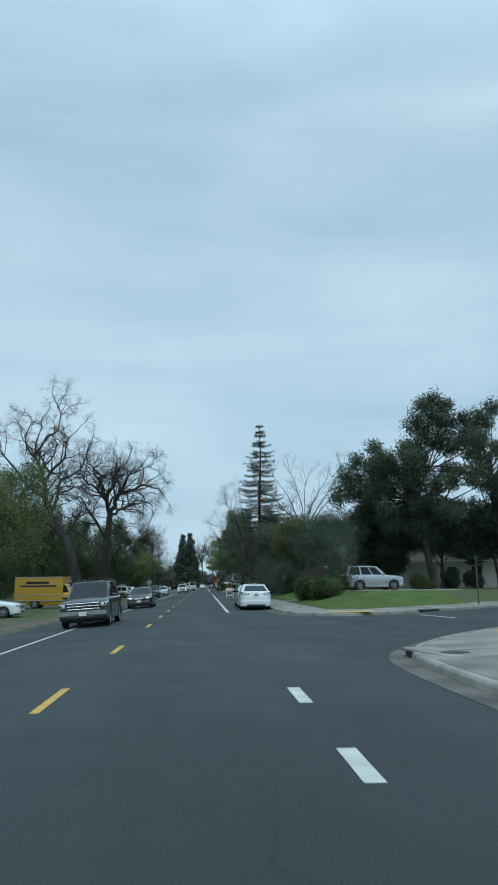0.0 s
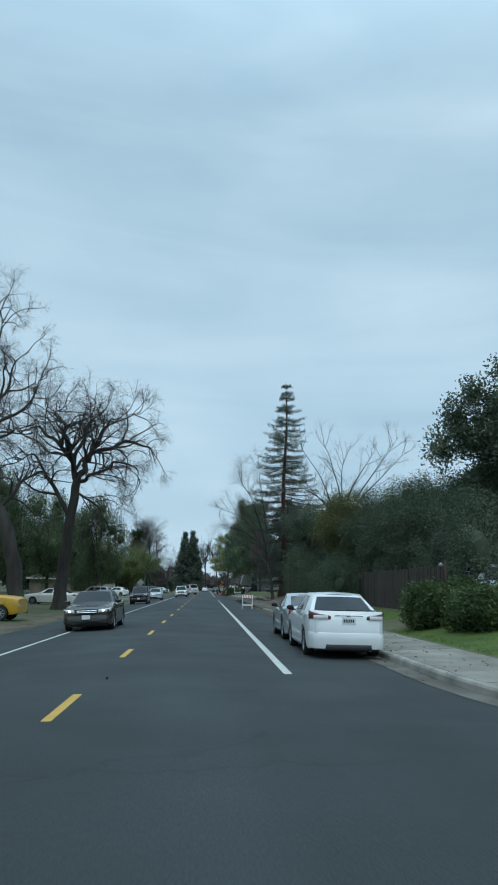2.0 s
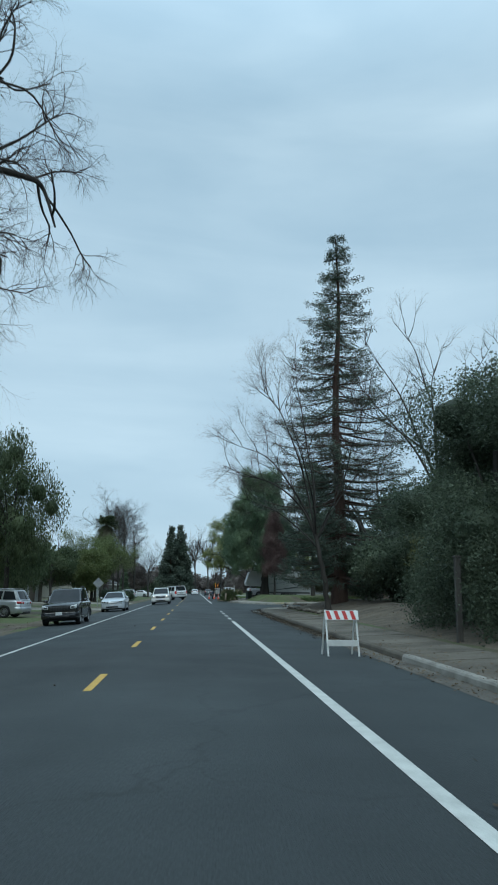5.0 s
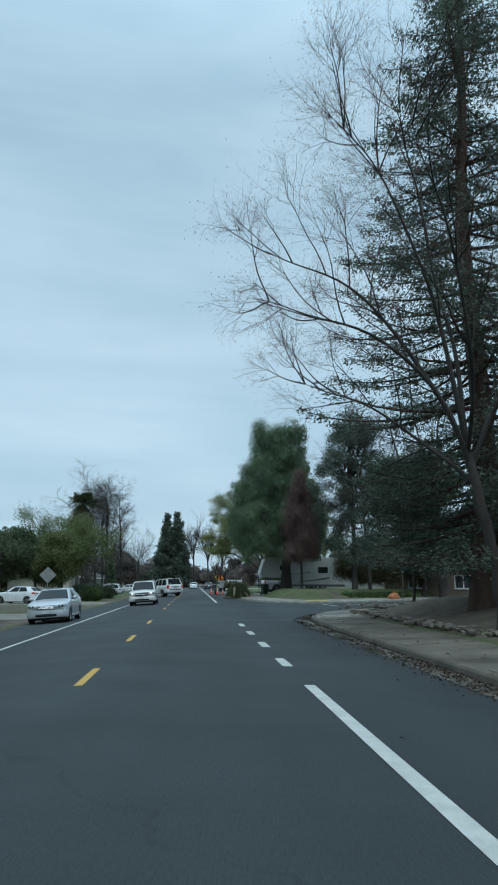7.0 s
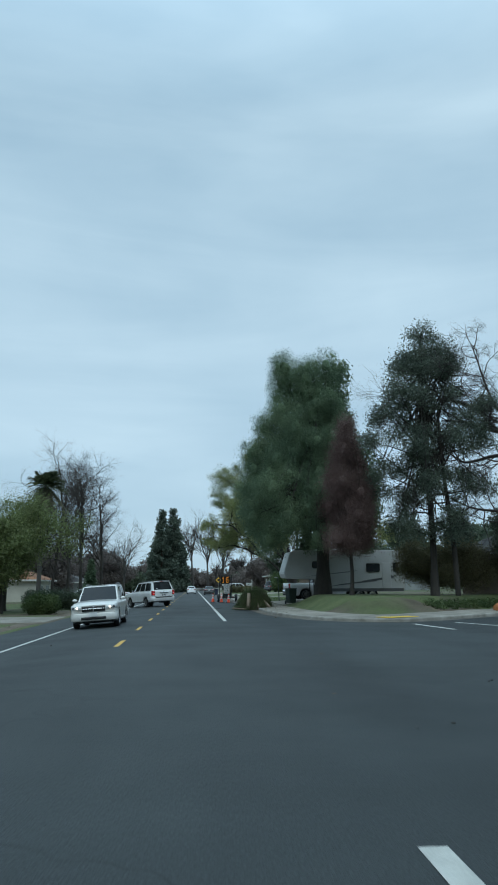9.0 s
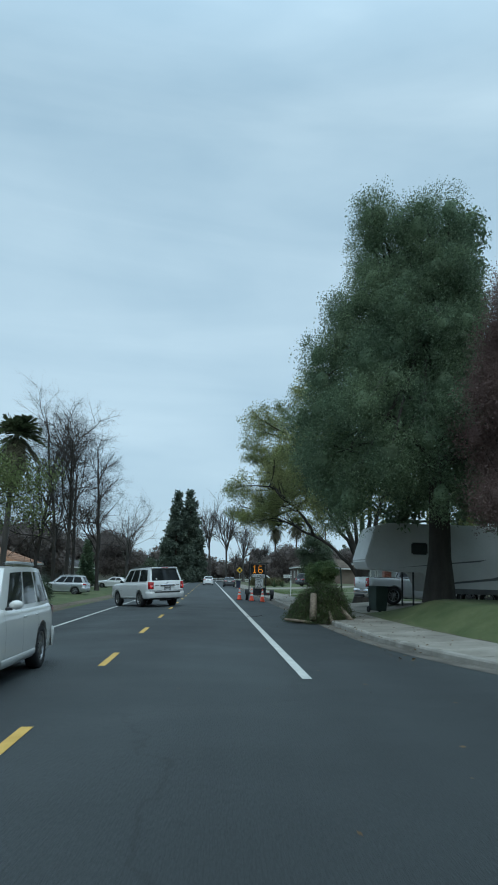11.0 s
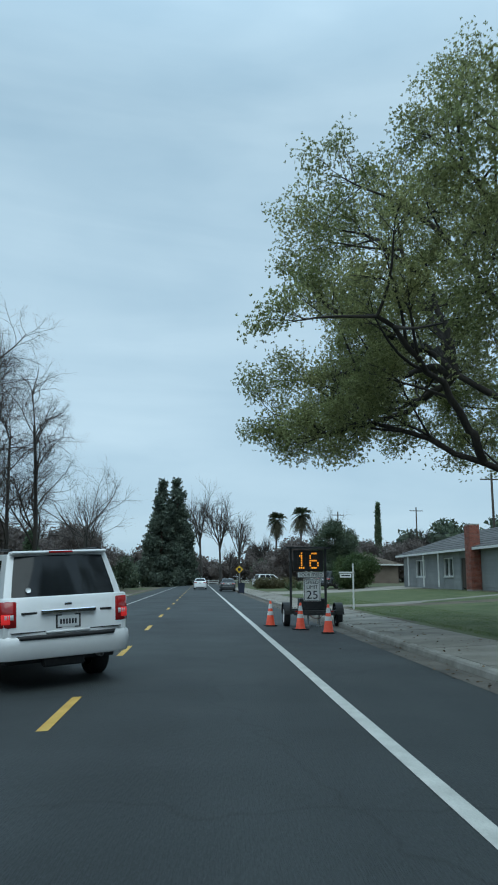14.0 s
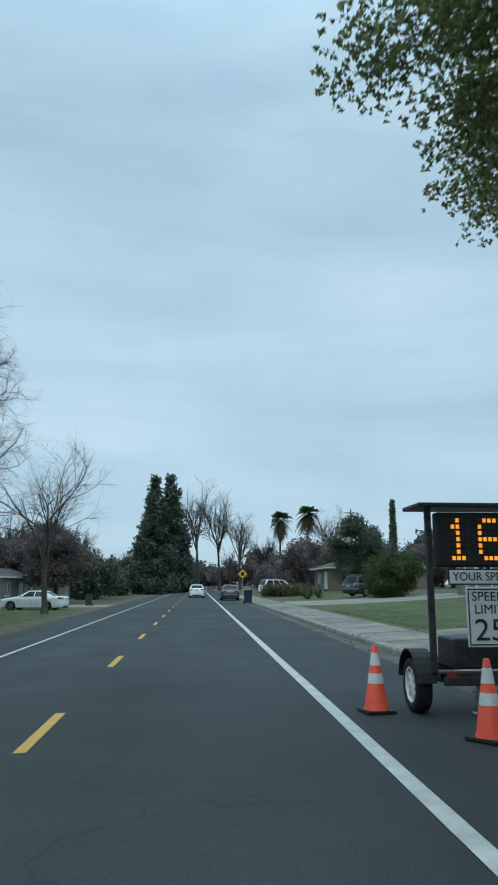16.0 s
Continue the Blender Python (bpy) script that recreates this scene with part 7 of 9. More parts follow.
def rosettes(centres, count, spread, per, size):
    """Whorls of leaves round twig ends."""
    c = np.repeat(centres, count, 0)
    c = c + np.clip(rngc.normal(0, 1, c.shape), -1.5, 1.5) * spread
    c = np.repeat(c, per, 0)
    u = rngc.normal(0, 1, c.shape) + np.array([0, 0, -0.35])
    u /= np.linalg.norm(u, axis=1)[:, None]
    w = np.cross(u, rngc.normal(0, 1, c.shape))
    w /= np.linalg.norm(w, axis=1)[:, None] + 1e-9
    s = size * rngc.uniform(0.65, 1.3, len(c))[:, None]
    b = np.cross(u, w) * s * 0.12
    return np.stack([c + u * s * 0.1 - w * s * 0.35, c + u * s * 0.75 + w * s * 0.7 + b, c + u * s * 1.55 - w * s * 0.45], 1).reshape(-1, 3), len(c)


near_tip = road_side & (tips_c[:, 1] > -5.0)
road_side &= ~near_tip
sets = [rosettes(tips_c[near_tip], 10, np.array([0.17, 0.17, 0.14]), 6, 0.031), rosettes(tips_c[road_side], 5, np.array([0.18, 0.18, 0.15]), 6, 0.05), rosettes(tips_c[~road_side & ~near_tip], 3, np.array([0.22, 0.22, 0.16]), 6, 0.07)]
vv, nn = np.concatenate([q[0] for q in sets]), sum(q[1] for q in sets)
tagged(part("inner_foliage", quads_mesh("inner_foliage", *leaves(rngc, tips_c, 2, (0.13, 0.13, 0.11), 0.045, 0.55, 0.1, 3), MAT["camphor_leaf"]), camphor), kind="stuff")
tagged(part("crown", quads_mesh("crown", vv, nn, MAT["camphor_leaf"]), camphor), kind="stuff")

limb_tree("bare_tree", "tall bare deciduous tree with straight fanning branches", 15.6, 107.5, 51, [(0, 0, -0.1), (0.1, 0, 4), (0.0, 0, 8)], 0.3, [
    (0.101, [(0, 0, 7.6), (-1.2, 0.3, 11.2), (-2.8, 0.2, 14.4), (-4.9, 0, 17.4)]),
    (0.094, [(0, 0, 8), (-0.4, -1, 12.2), (-1.4, -1.4, 15.4), (-2.4, -1.4, 17.8)]),
    (0.101, [(0, 0, 8), (1.2, 0.8, 12.0), (3.0, 1.2, 15.2), (4.6, 1.2, 17.8)]),
    (0.101, [(0, 0, 7.2), (2.6, 0.2, 11.6), (5.4, 0.2, 14.6), (8.2, 0, 17.2)]),
    (0.094, [(0, 0, 7.0), (-1.8, 0, 10.4), (-3.8, 0.2, 12.6), (-5.6, 0, 14.6)]),
    (0.094, [(0.6, 0, 9.4), (2.6, -1.5, 12.8), (4.8, -2.0, 16.0), (6.4, -2.4, 18.4)]),
    (0.078, [(-0.5, 0, 9.5), (-2.6, 0.8, 11.6), (-4.8, 1.0, 12.6), (-6.4, 1.0, 13.0)]),
    (0.086, [(0, 0, 8), (0.3, 1.2, 12), (0.6, 2.2, 15.6), (1.6, 2.4, 18.2)])], [(6, 0.10, 0.06, 5, 0.62, 0.6, 4), (4, 0.13, 0.04, 4, 0.62, 0.65, 3), (2, 0.16, 0.0, 3, 0.66, 0.7, 3), (1, 0.2, -0.03, 0, 0, 0, 3)], 10, 0.12, 2.4, 0.12, thin=0.85)
red_tree, red_tips, rng_r = limb_tree("budding_tree", "bare tree with reddish buds reaching over the road", 7.3, 102.3, 53, [(0, 0, -0.1), (-0.2, 0, 1.8), (-0.7, 0, 4.2)], 0.17, [(0.075, [(-0.6, 0, 3.8), (-1.6, -0.4, 6.0), (-3.8, -0.6, 7.4), (-6.0, -0.4, 7.8)]), (0.075, [(-0.7, 0, 4.2), (-1.8, 0.4, 7.0), (-3.8, 0.6, 9.0), (-5.6, 0.4, 9.6)]), (0.07, [(-0.7, 0, 4.2), (-1.4, -0.5, 8), (-2.8, -0.8, 11), (-4.0, -0.8, 12.6)]), (0.07, [(-0.7, 0, 4.2), (-0.8, 0.8, 8.4), (-1.4, 1.0, 12), (-1.8, 1.0, 14.6)]), (0.06, [(-0.5, 0, 3.4), (-1.6, 0.8, 4.8), (-3.2, 1.4, 5.8), (-4.6, 1.6, 6.4)]), (0.06, [(-0.6, 0, 4.0), (0.6, -0.8, 7), (1.6, -1, 10), (2.0, -1.2, 12.5)]), (0.06, [(-0.6, 0, 4.0), (0.6, 1.2, 6), (2.2, 1.8, 8), (3.2, 2.0, 9.4)]), (0.06, [(-0.7, 0, 4.2), (-1.2, -2, 6.5), (-2.2, -3.2, 9), (-3.0, -3.6, 11)])], SPRAY, 11, 0.25, 2.1, 0.15, "bark", "red_twig", thin=0.62)
vv, nn = leaves(rng_r, red_tips[::4], 1, 0.06, 0.02, 0.5)
tagged(part("bud_spray", quads_mesh("bud_spray", vv, nn, MAT["red_leaf"]), red_tree), kind="stuff")
limb_tree("oak", "old bare oak with heavy gnarled limbs", 22.2, 149.4, 54, [(0, 0, -0.2), (-0.3, 0, 2.6), (-0.8, 0, 5.4)], 0.5, [(0.34, [(-0.7, 0, 5.0), (-1.6, -0.4, 8.6), (-3.4, -0.8, 10.6), (-5.4, -1.0, 10.5), (-7.4, -1.0, 11.2)]), (0.2, [(-1.5, -0.3, 8.4), (-3.4, -0.2, 9.0), (-5.2, 0.2, 8.9), (-7.0, 0.4, 9.4)]), (0.22, [(-0.8, 0, 5.4), (-1.6, 0.6, 9.6), (-3.6, 0.8, 13.0), (-4.8, 1, 16.4)]), (0.22, [(-0.8, 0, 5.4), (0.2, -0.4, 10.8), (-0.4, -0.8, 15.2), (0.8, -1, 18.6)]), (0.18, [(-0.5, 0, 4.6), (2, 0.5, 8.2), (4.4, 0.4, 12), (6.2, 0, 15)]), (0.15, [(-0.6, 0, 4.4), (-2.8, 0.8, 5.6), (-5.2, 1.2, 6.0), (-7.4, 1, 7.2)]), (0.16, [(-1.4, 0.4, 8.6), (-3.6, 1.4, 11.4), (-6.0, 1.8, 13.4), (-7.6, 1.6, 14.6)])], WEEP, 11, 0.2, 3.0, 0.5, thin=1.1)
leafy("dark_tree", "narrow dark evergreen beside a brown house", "tree", 21.0, 151.8, cloud_lobes(124, 14, (0, 0, 5.6), (1.3, 1.2, 3.6), 1.1), "dark_leaf", 141, clusters=110, per=15, spread=0.22, size=0.09, trunk=(6, 0.2), shrink=0.75)

# ---------- trees on the left ----------
limb_tree("oak", "old bare oak with a leaning trunk and weeping twigs", -12.0, 71.5, 61, [(0.1, 0, -0.2), (-0.3, 0, 3), (-1.4, 0, 6.2), (-2.7, 0, 8.0), (-3.4, 0, 9.8)], 0.52, [
    (0.30, [(-3.3, 0, 9.6), (-3.8, 0.2, 11.6), (-4.3, 0.2, 13.8), (-5.0, 0.3, 15.6), (-4.4, 0.4, 18.4)]),
    (0.20, [(-3.0, 0, 8.8), (-2.4, -0.4, 11.6), (-1.2, -0.8, 12.6), (0.2, -0.9, 13.8), (0.8, -1.0, 15.6)]),
    (0.18, [(-3.8, 0.1, 12), (-2.6, 0.8, 14.2), (-2.0, 1.2, 16.4), (-0.6, 1.2, 17.6)]),
    (0.20, [(-3.4, 0, 10.4), (-5.6, -0.5, 12.2), (-7.6, -1, 14.4), (-8.6, -1, 17)]),
    (0.16, [(-2.0, 0, 7.4), (-4.2, 0.6, 8.4), (-6.4, 1.2, 10.0), (-8.6, 1, 11.4)]),
    (0.15, [(-1.6, 0, 6.6), (-0.6, 1.0, 8.6), (0.4, 1.4, 9.2), (1.6, 1.6, 8.8)]),
    (0.16, [(-4.2, 0, 13.4), (-5.4, 1.6, 15.6), (-6.4, 2.2, 17.8), (-6.0, 2.4, 19.6)]),
    (0.15, [(-3.2, 0, 10), (-1.8, -2, 10.8), (-0.4, -3.2, 11.6), (0.8, -3.4, 11.0)]),
    (0.14, [(-4.8, 0.3, 15.2), (-3.2, -0.6, 16.8), (-2.2, -1.0, 18.6), (-2.6, -1.0, 20.0)])], WEEP, 12, 0.15, 2.9, 0.5, thin=1.25)
limb_tree("oak", "old bare oak with arching limbs and weeping twigs", -10.6, 79.0, 66, [(-0.1, 0, -0.2), (0.0, 0, 3), (0.2, 0, 6.4), (0.6, 0, 9.8)], 0.5, [
    (0.27, [(0.6, 0, 9.7), (0.9, 0.2, 10.9), (2.2, 0.4, 12.3), (4.2, 0.3, 12.8), (5.8, 0.2, 12.8), (6.5, 0.1, 11.2)]),
    (0.24, [(0.5, 0, 9.6), (-0.3, 0.2, 11.5), (-1.2, 0, 12.8), (-2.6, 0, 13.8), (-4.2, 0.2, 13.4)]),
    (0.19, [(1.3, 0.2, 11.2), (1.8, -0.2, 13.0), (3.2, -0.4, 14.3), (5.0, -0.6, 14.7)]),
    (0.17, [(0.6, 0, 9.6), (1.8, -0.4, 9.9), (3.2, -0.8, 10.9), (4.8, -1.0, 10.9), (5.8, -1.0, 9.8)]),
    (0.12, [(0.5, 0, 8.6), (1.4, 0.2, 8.4), (2.3, 0.4, 7.5), (3.0, 0.5, 6.4)]),
    (0.20, [(0.1, 0, 7.0), (-0.9, 0.2, 8.8), (-2.0, 0.3, 10.6), (-3.4, 0.4, 11.6), (-4.6, 0.4, 11.0)]),
    (0.18, [(0.2, 0, 10.6), (0.5, 0.8, 12.8), (0.9, 1.2, 14.4), (1.8, 1.2, 15.2)]),
    (0.15, [(-0.8, 0, 12.4), (-0.6, -0.8, 13.8), (-1.2, -1.4, 14.8), (-0.4, -1.6, 15.4)]),
    (0.15, [(0.2, 0, 10.4), (0.6, -2.4, 12), (1.6, -4.2, 12.6), (2.6, -5.0, 12.0)]),
    (0.15, [(0.2, 0, 10.4), (0.8, 2.4, 12), (1.4, 4.2, 12.8), (2.8, 5.2, 12.2)])], WEEP, 12, 0.15, 3.0, 0.45, thin=1.2)
t3, tp3, r3 = bare_tree("leafy_tree", "thinly leaved yellow-green tree in a yard", -17.4, 50, 14.5, 0.26, 63, WIDE, (0.03, 0), low=0.4, scale_first=0.40)
vv, nn = leaves(r3, tp3, 9, 0.3, 0.075, 0.55, 0.0, 3)
part("crown", quads_mesh("crown", vv, nn, MAT["lime_leaf"]), t3)
for i, (x, y, h, w) in enumerate(((-13.0, 112.5, 12.6, 2.9), (-16.8, 103, 12.8, 3.2), (-18.5, 119, 13.0, 3.6), (-17.6, 133, 6.4, 2.0), (-19.5, 90, 12.0, 3.6), (-22, 78, 12.4, 3.8), (-21.5, 108, 12.0, 3.6), (-24, 98, 12.0, 3.6))):
    leafy("willow", "drooping grey-green willow by the roadside", "tree", x, y, cloud_lobes(70 + i, 20, (0, 0, h * 0.56), (w, w, h * 0.36), 1.3, 1.25), "willow_leaf", 80 + i, clusters=80, per=16, spread=(0.16, 0.16, 0.5), size=0.12, slim=0.25, hang=0.9, trunk=(h * 0.6, 0.2), group="willows on the left verge", shrink=0.45)
t4, tp4, r4 = bare_tree("leafy_tree", "thinly leaved yellow-green tree beside the road", -14.8, 168, 13.0, 0.24, 64, [(8, 0.05, 0.03, 9, 1.15, 0.75, 8), (8, 0.12, 0.03, 7, 0.55, 0.7, 4), (4, 0.16, 0.02, 6, 0.55, 0.75, 3), (2, 0.18, 0.0, 0, 0, 0, 3)], (0.05, 0), low=0.35, scale_first=0.36)
vv, nn = leaves(r4, tp4, 48, 0.4, 0.075, 0.55, 0.0, 3)
part("crown", quads_mesh("crown", vv, nn, MAT["lime_leaf"]), t4)
leafy("round_tree", "leafy green garden tree beside the road", "tree", -18.5, 157, cloud_lobes(92, 14, (0, 0, 4.8), (2.8, 2.8, 2.0), 1.5), "willow_leaf", 93, clusters=120, per=16, spread=0.24, size=0.11, trunk=(5, 0.2), shrink=0.6)
leafy("round_tree", "dense green garden tree before a tiled house", "tree", -13.6, 162.4, cloud_lobes(142, 20, (0, 0, 4.4), (2.4, 2.2, 3.0), 1.15), "lime_leaf", 143, clusters=70, per=18, spread=0.26, size=0.1, trunk=(5, 0.18), shrink=0.4)
leafy("round_tree", "dark green garden tree before a tiled house", "tree", -17.0, 166.0, cloud_lobes(144, 20, (0, 0, 4.0), (2.4, 2.2, 3.2), 1.2), "willow_leaf", 145, clusters=70, per=18, spread=0.26, size=0.1, trunk=(5, 0.18), shrink=0.4)
leafy("hedge", "clipped dark hedge beside a front path", "hedge", -11.6, 172, [((0.9 * q - 1.8, 0, 0.75), (0.75, 0.8, 0.85)) for q in range(5)], "dark_leaf", 94, clusters=170, per=16, spread=0.14, size=0.06, shrink=0.85)
leafy("shrub", "round dark shrub on a front lawn", "shrub", -10.4, 160.5, cloud_lobes(95, 6, (0, 0, 0.6), (0.8, 0.8, 0.3), 0.7), "bush_leaf", 96, clusters=150, per=16, spread=0.14, size=0.06, shrink=0.8)
leafy("dark_tree", "dense dark round tree before a house", "tree", -14.8, 248, cloud_lobes(97, 14, (0, 0, 4.8), (3.4, 3.0, 2.4), 1.7), "far_brown", 98, clusters=110, per=14, spread=0.28, size=0.13, trunk=(4.5, 0.25), shrink=0.7)
conifer("conifer", "small dark garden conifer on a lawn", -15.2, 221, 6.0, 1.3, 99, leaf="cedar_leaf", first=0.05, tiers=24, per_tier=7, droop=0.1, dense=2.0, sprig=0.3, open_=0.0, k=2, slim=0.22)
palm("palm", "tall shaggy fan palm among bare trees", -15.5, 184.5, 12.4, 100, frond=2.4)
for i, (x, y, h) in enumerate(((-13.4, 198.5, 18.6), (-15.6, 203.5, 20.6), (-12.0, 209, 17.0), (-18.2, 206, 18.8), (-16.0, 216, 17.4))):
    bare_tree("sycamore", "tall bare sycamore with upright limbs", x, y, h, 0.21, 110 + i, TALL, bark="bark", group="bare sycamores", low=0.26, thin=0.8, scale_first=0.78)
bare_tree("sycamore", "spreading bare tree on a front lawn", -9.9, 218.5, 18.0, 0.2, 116, WIDE, (0.02, 0), "grey_bark", thin=0.9, scale_first=0.34, low=0.4)
for i, (x, y, h) in enumerate(((0.2, 320, 27), (4.6, 326, 24), (9.5, 334, 19), (-24, 320, 15), (-32, 300, 16), (-20, 280, 13))):
    bare_tree("far_bare_tree", "bare far tree against the sky", x, y, h, 0.42, 120 + i, FAR, bark="grey_bark", group="bare trees at the road end", scale_first=0.42)
palm("palm", "far fan palm above the rooftops", 17.2, 323, 14.4, 130, "palms above the rooftops", frond=2.6)
palm("palm", "far fan palm above the rooftops", 22.4, 319, 15.3, 131, "palms above the rooftops", frond=2.6)
for i, (x, y, h) in enumerate(((27, 312, 19), (33, 330, 13), (44, 300, 13), (50, 290, 12), (39, 280, 11), (13, 305, 12))):
    bare_tree("far_bare_tree", "bare twiggy tree above far gardens", x, y, h, 0.36, 140 + i, FAR, group="bare trees over the gardens", scale_first=0.4)


# ---------- woods and gardens further off ----------
def far_bank(name, label, spots, leaf, seed, size=0.42, clusters=36, per=8):
    rng = np.random.default_rng(seed)
    lobes = []
    for x, y, w, h in spots:
        z = height(x, y)
        for i in range(6):
            r = w * rng.uniform(0.35, 0.6)
            lobes.append((np.array([x + rng.uniform(-w, w) * 0.6, y + rng.uniform(-w, w) * 0.6, z + h * rng.uniform(0.25, 0.85)]), np.array([r, r, min(r, h * 0.4)])))
    bank = thing(name, label, "trees", kind="stuff")
    part("inner_mass", core(rng, lobes, "inner_mass", MAT[leaf], 0.8, 1), bank)
    v, n = leaves(rng, shell_points(rng, lobes, clusters, 0.7), int(per * 1.3), 0.4, size, 0.55, 0.0, 3)
    part("foliage", quads_mesh("foliage", v, n, MAT[leaf]), bank)


rb_ = np.random.default_rng(9)
far_bank("far_trees", "dark evergreen belt behind the left verge", [(-30 - 8 * rb_.random(), y, 5.5, 8 + 3 * rb_.random()) for y in range(30, 330, 9)], "willow_leaf", 201)
far_bank("far_trees", "dark garden trees behind the right houses", [(40 + 10 * rb_.random(), y, 6, 8 + 4 * rb_.random()) for y in list(range(72, 116, 9)) + list(range(190, 330, 11))], "dark_leaf", 202)
far_bank("far_trees", "evergreen garden belt at the end of the road", [(x, 350 + 20 * rb_.random(), 6, 6 + 3 * rb_.random()) for x in range(-70, 110, 8)], "far_brown", 203, 0.36, 48, 12)
far_bank("far_trees", "reddish garden thicket beyond the ranch house", [(12 + 3 * q, 275 + 9 * rb_.random(), 4, 5 + 2 * rb_.random()) for q in range(9)], "far_brown", 204, 0.2, 80, 10)
far_bank("far_trees", "dark shrubs along far front gardens", [(-12 - 6 * rb_.random(), y, 2.6, 3 + 1.5 * rb_.random()) for y in (262, 272, 284, 296, 308)], "dark_leaf", 205, 0.26, 60, 9)
far_bank("far_trees", "dark shrubs along far front gardens", [(10 + 5 * rb_.random(), y, 2.2, 2.6 + 1.5 * rb_.random()) for y in (282, 292, 300, 312)], "dark_leaf", 206, 0.26, 60, 9)
far_bank("far_trees", "brown winter trees behind the left lawns", [(-20 - 8 * rb_.random(), y, 3.6, 7 + 2.5 * rb_.random()) for y in range(222, 300, 7)], "far_brown", 209, 0.24, 70, 9)
far_bank("far_trees", "dark belt behind the first side street", [(x, x + 40 + 6 * rb_.random(), 5, 8) for x in range(26, 70, 6)], "dark_leaf", 207, 0.2, 70, 14)
far_bank("far_trees", "dark belt along the second side street", [(x, x + 104 - 4 * rb_.random(), 4, 6) for x in range(24, 60, 6)], "dark_leaf", 208)
twigs = thing("far_twigs", "grey haze of bare far branches", "trees", kind="stuff")
tw_out, tw_tips = [], []
rt = np.random.default_rng(77)
for x, y, h in [(q * 9 - 75 + 4 * rt.random(), 345 + 25 * rt.random(), 10 + 6 * rt.random()) for q in range(16)] + [(-26 - 12 * rt.random(), q * 26 + 110, 12 + 5 * rt.random()) for q in range(7)]:
    grow(rt, (x, y, 0.0), np.array([0, 0, 1.0]), h * 0.4, 0.28, 0, [(4, 0.04, 0.04, 8, 1.0, 0.55, 4), (3, 0.1, 0.05, 6, 0.55, 0.6, 3), (2, 0.15, 0.03, 6, 0.6, 0.7, 3), (1, 0.18, 0.0, 0, 0, 0, 3)], tw_out, tw_tips)
part("branchwork", tubes("branchwork", [(a, b, 3) for a, b, c, l in tw_out], MAT["twig"]), twigs)


# ---------- houses ----------
def house(name, label, x0, x1, y0, y1, eave, ridge, wall, roof, ridge_along="y", turn=0, over=0.6, openings=(), hip=2.0, z=None, rows=9):
    """A low house: walls with real openings on the road side, a hipped roof in courses, fascia."""
    cx, cy = (x0 + x1) / 2, (y0 + y1) / 2
    g = height(cx, cy) if z is None else z
    h = thing(name, label, "house", m=Matrix.Translation((cx, cy, g)) @ spin(turn))
    a, b = (x1 - x0) / 2, (y1 - y0) / 2
    t = 0.18
    # west wall, in pieces round its openings (openings: y0, y1, z0, z1, kind)
    cuts = sorted(openings)
    y = -b
    for o in cuts:
        part("wall", rbox(-a, -a + t, y, o[0], -0.3, eave, wall, 0), h)
        part("wall", rbox(-a, -a + t, o[0], o[1], o[3], eave, wall, 0), h)
        if o[2] > 0.05:
            part("wall", rbox(-a, -a + t, o[0], o[1], -0.3, o[2], wall, 0), h)
        if o[4] == "window":
            w = part("window", rbox(-a + 0.08, -a + 0.10, o[0], o[1], o[2], o[3], MAT["window_glass"], 0), h)
            for q in ((o[0], o[0] + 0.07, o[2], o[3]), (o[1] - 0.07, o[1], o[2], o[3]), (o[0], o[1], o[2], o[2] + 0.07), (o[0], o[1], o[3] - 0.07, o[3]), ((o[0] + o[1]) / 2 - 0.03, (o[0] + o[1]) / 2 + 0.03, o[2], o[3])):
                part("frame", rbox(-a - 0.04, -a + 0.09, q[0], q[1], q[2], q[3], MAT["white_wood"], 0.006), w)
            part("sill", rbox(-a - 0.09, -a + 0.06, o[0] - 0.06, o[1] + 0.06, o[2] - 0.07, o[2] - 0.01, MAT["white_wood"], 0.008), w)
        else:
            part("door", rbox(-a + 0.07, -a + 0.12, o[0], o[1], 0, o[3], MAT["white_wood"] if o[4] == "garage" else MAT["fence_wood"], 0.004), h)
        y = o[1]
    part("wall", rbox(-a, -a + t, y, b, -0.3, eave, wall, 0), h)
    part("wall", rbox(a - t, a, -b, b, -0.3, eave, wall, 0), h)
    part("wall", rbox(-a + t, a - t, -b, -b + t, -0.3, eave, wall, 0), h)
    part("wall", rbox(-a + t, a - t, b - t, b, -0.3, eave, wall, 0), h)
    A, B = a + over, b + over
    rp = part("roof", rbox(-A + 0.05, A - 0.05, -B + 0.05, B - 0.05, eave - 0.02, eave + 0.06, MAT["white_wood"], 0), h)
    rows_ = rows
    for k in range(rows_):
        f0, f1 = k / rows_, (k + 1) / rows_
        z0, z1 = eave + 0.07 + (ridge - eave) * f0, eave + 0.07 + (ridge - eave) * f1
        def ring(f):
            if ridge_along == "y":
                return A * (1 - f) + 0.02, B - hip * f * (A / max(A, 1e-6))
            return A - hip * f, B * (1 - f) + 0.02
        (ax, by), (ax1, by1) = ring(f0), ring(f1)
        c = [(-ax, -by), (ax, -by), (ax, by), (-ax, by)]
        d = [(-ax1, -by1), (ax1, -by1), (ax1, by1), (-ax1, by1)]
        v = [(p[0], p[1], z0 + 0.035) for p in c] + [(p[0], p[1], z1) for p in d] + [(p[0], p[1], z0) for p in c]
        f = [(i, (i + 1) % 4, 4 + (i + 1) % 4, 4 + i) for i in range(4)] + [(8 + i, 8 + (i + 1) % 4, (i + 1) % 4, i) for i in range(4)]
        if k == rows_ - 1:
            f.append((4, 5, 6, 7))
        part("shingle_course", mesh_of("shingle_course", v, f, roof), rp)
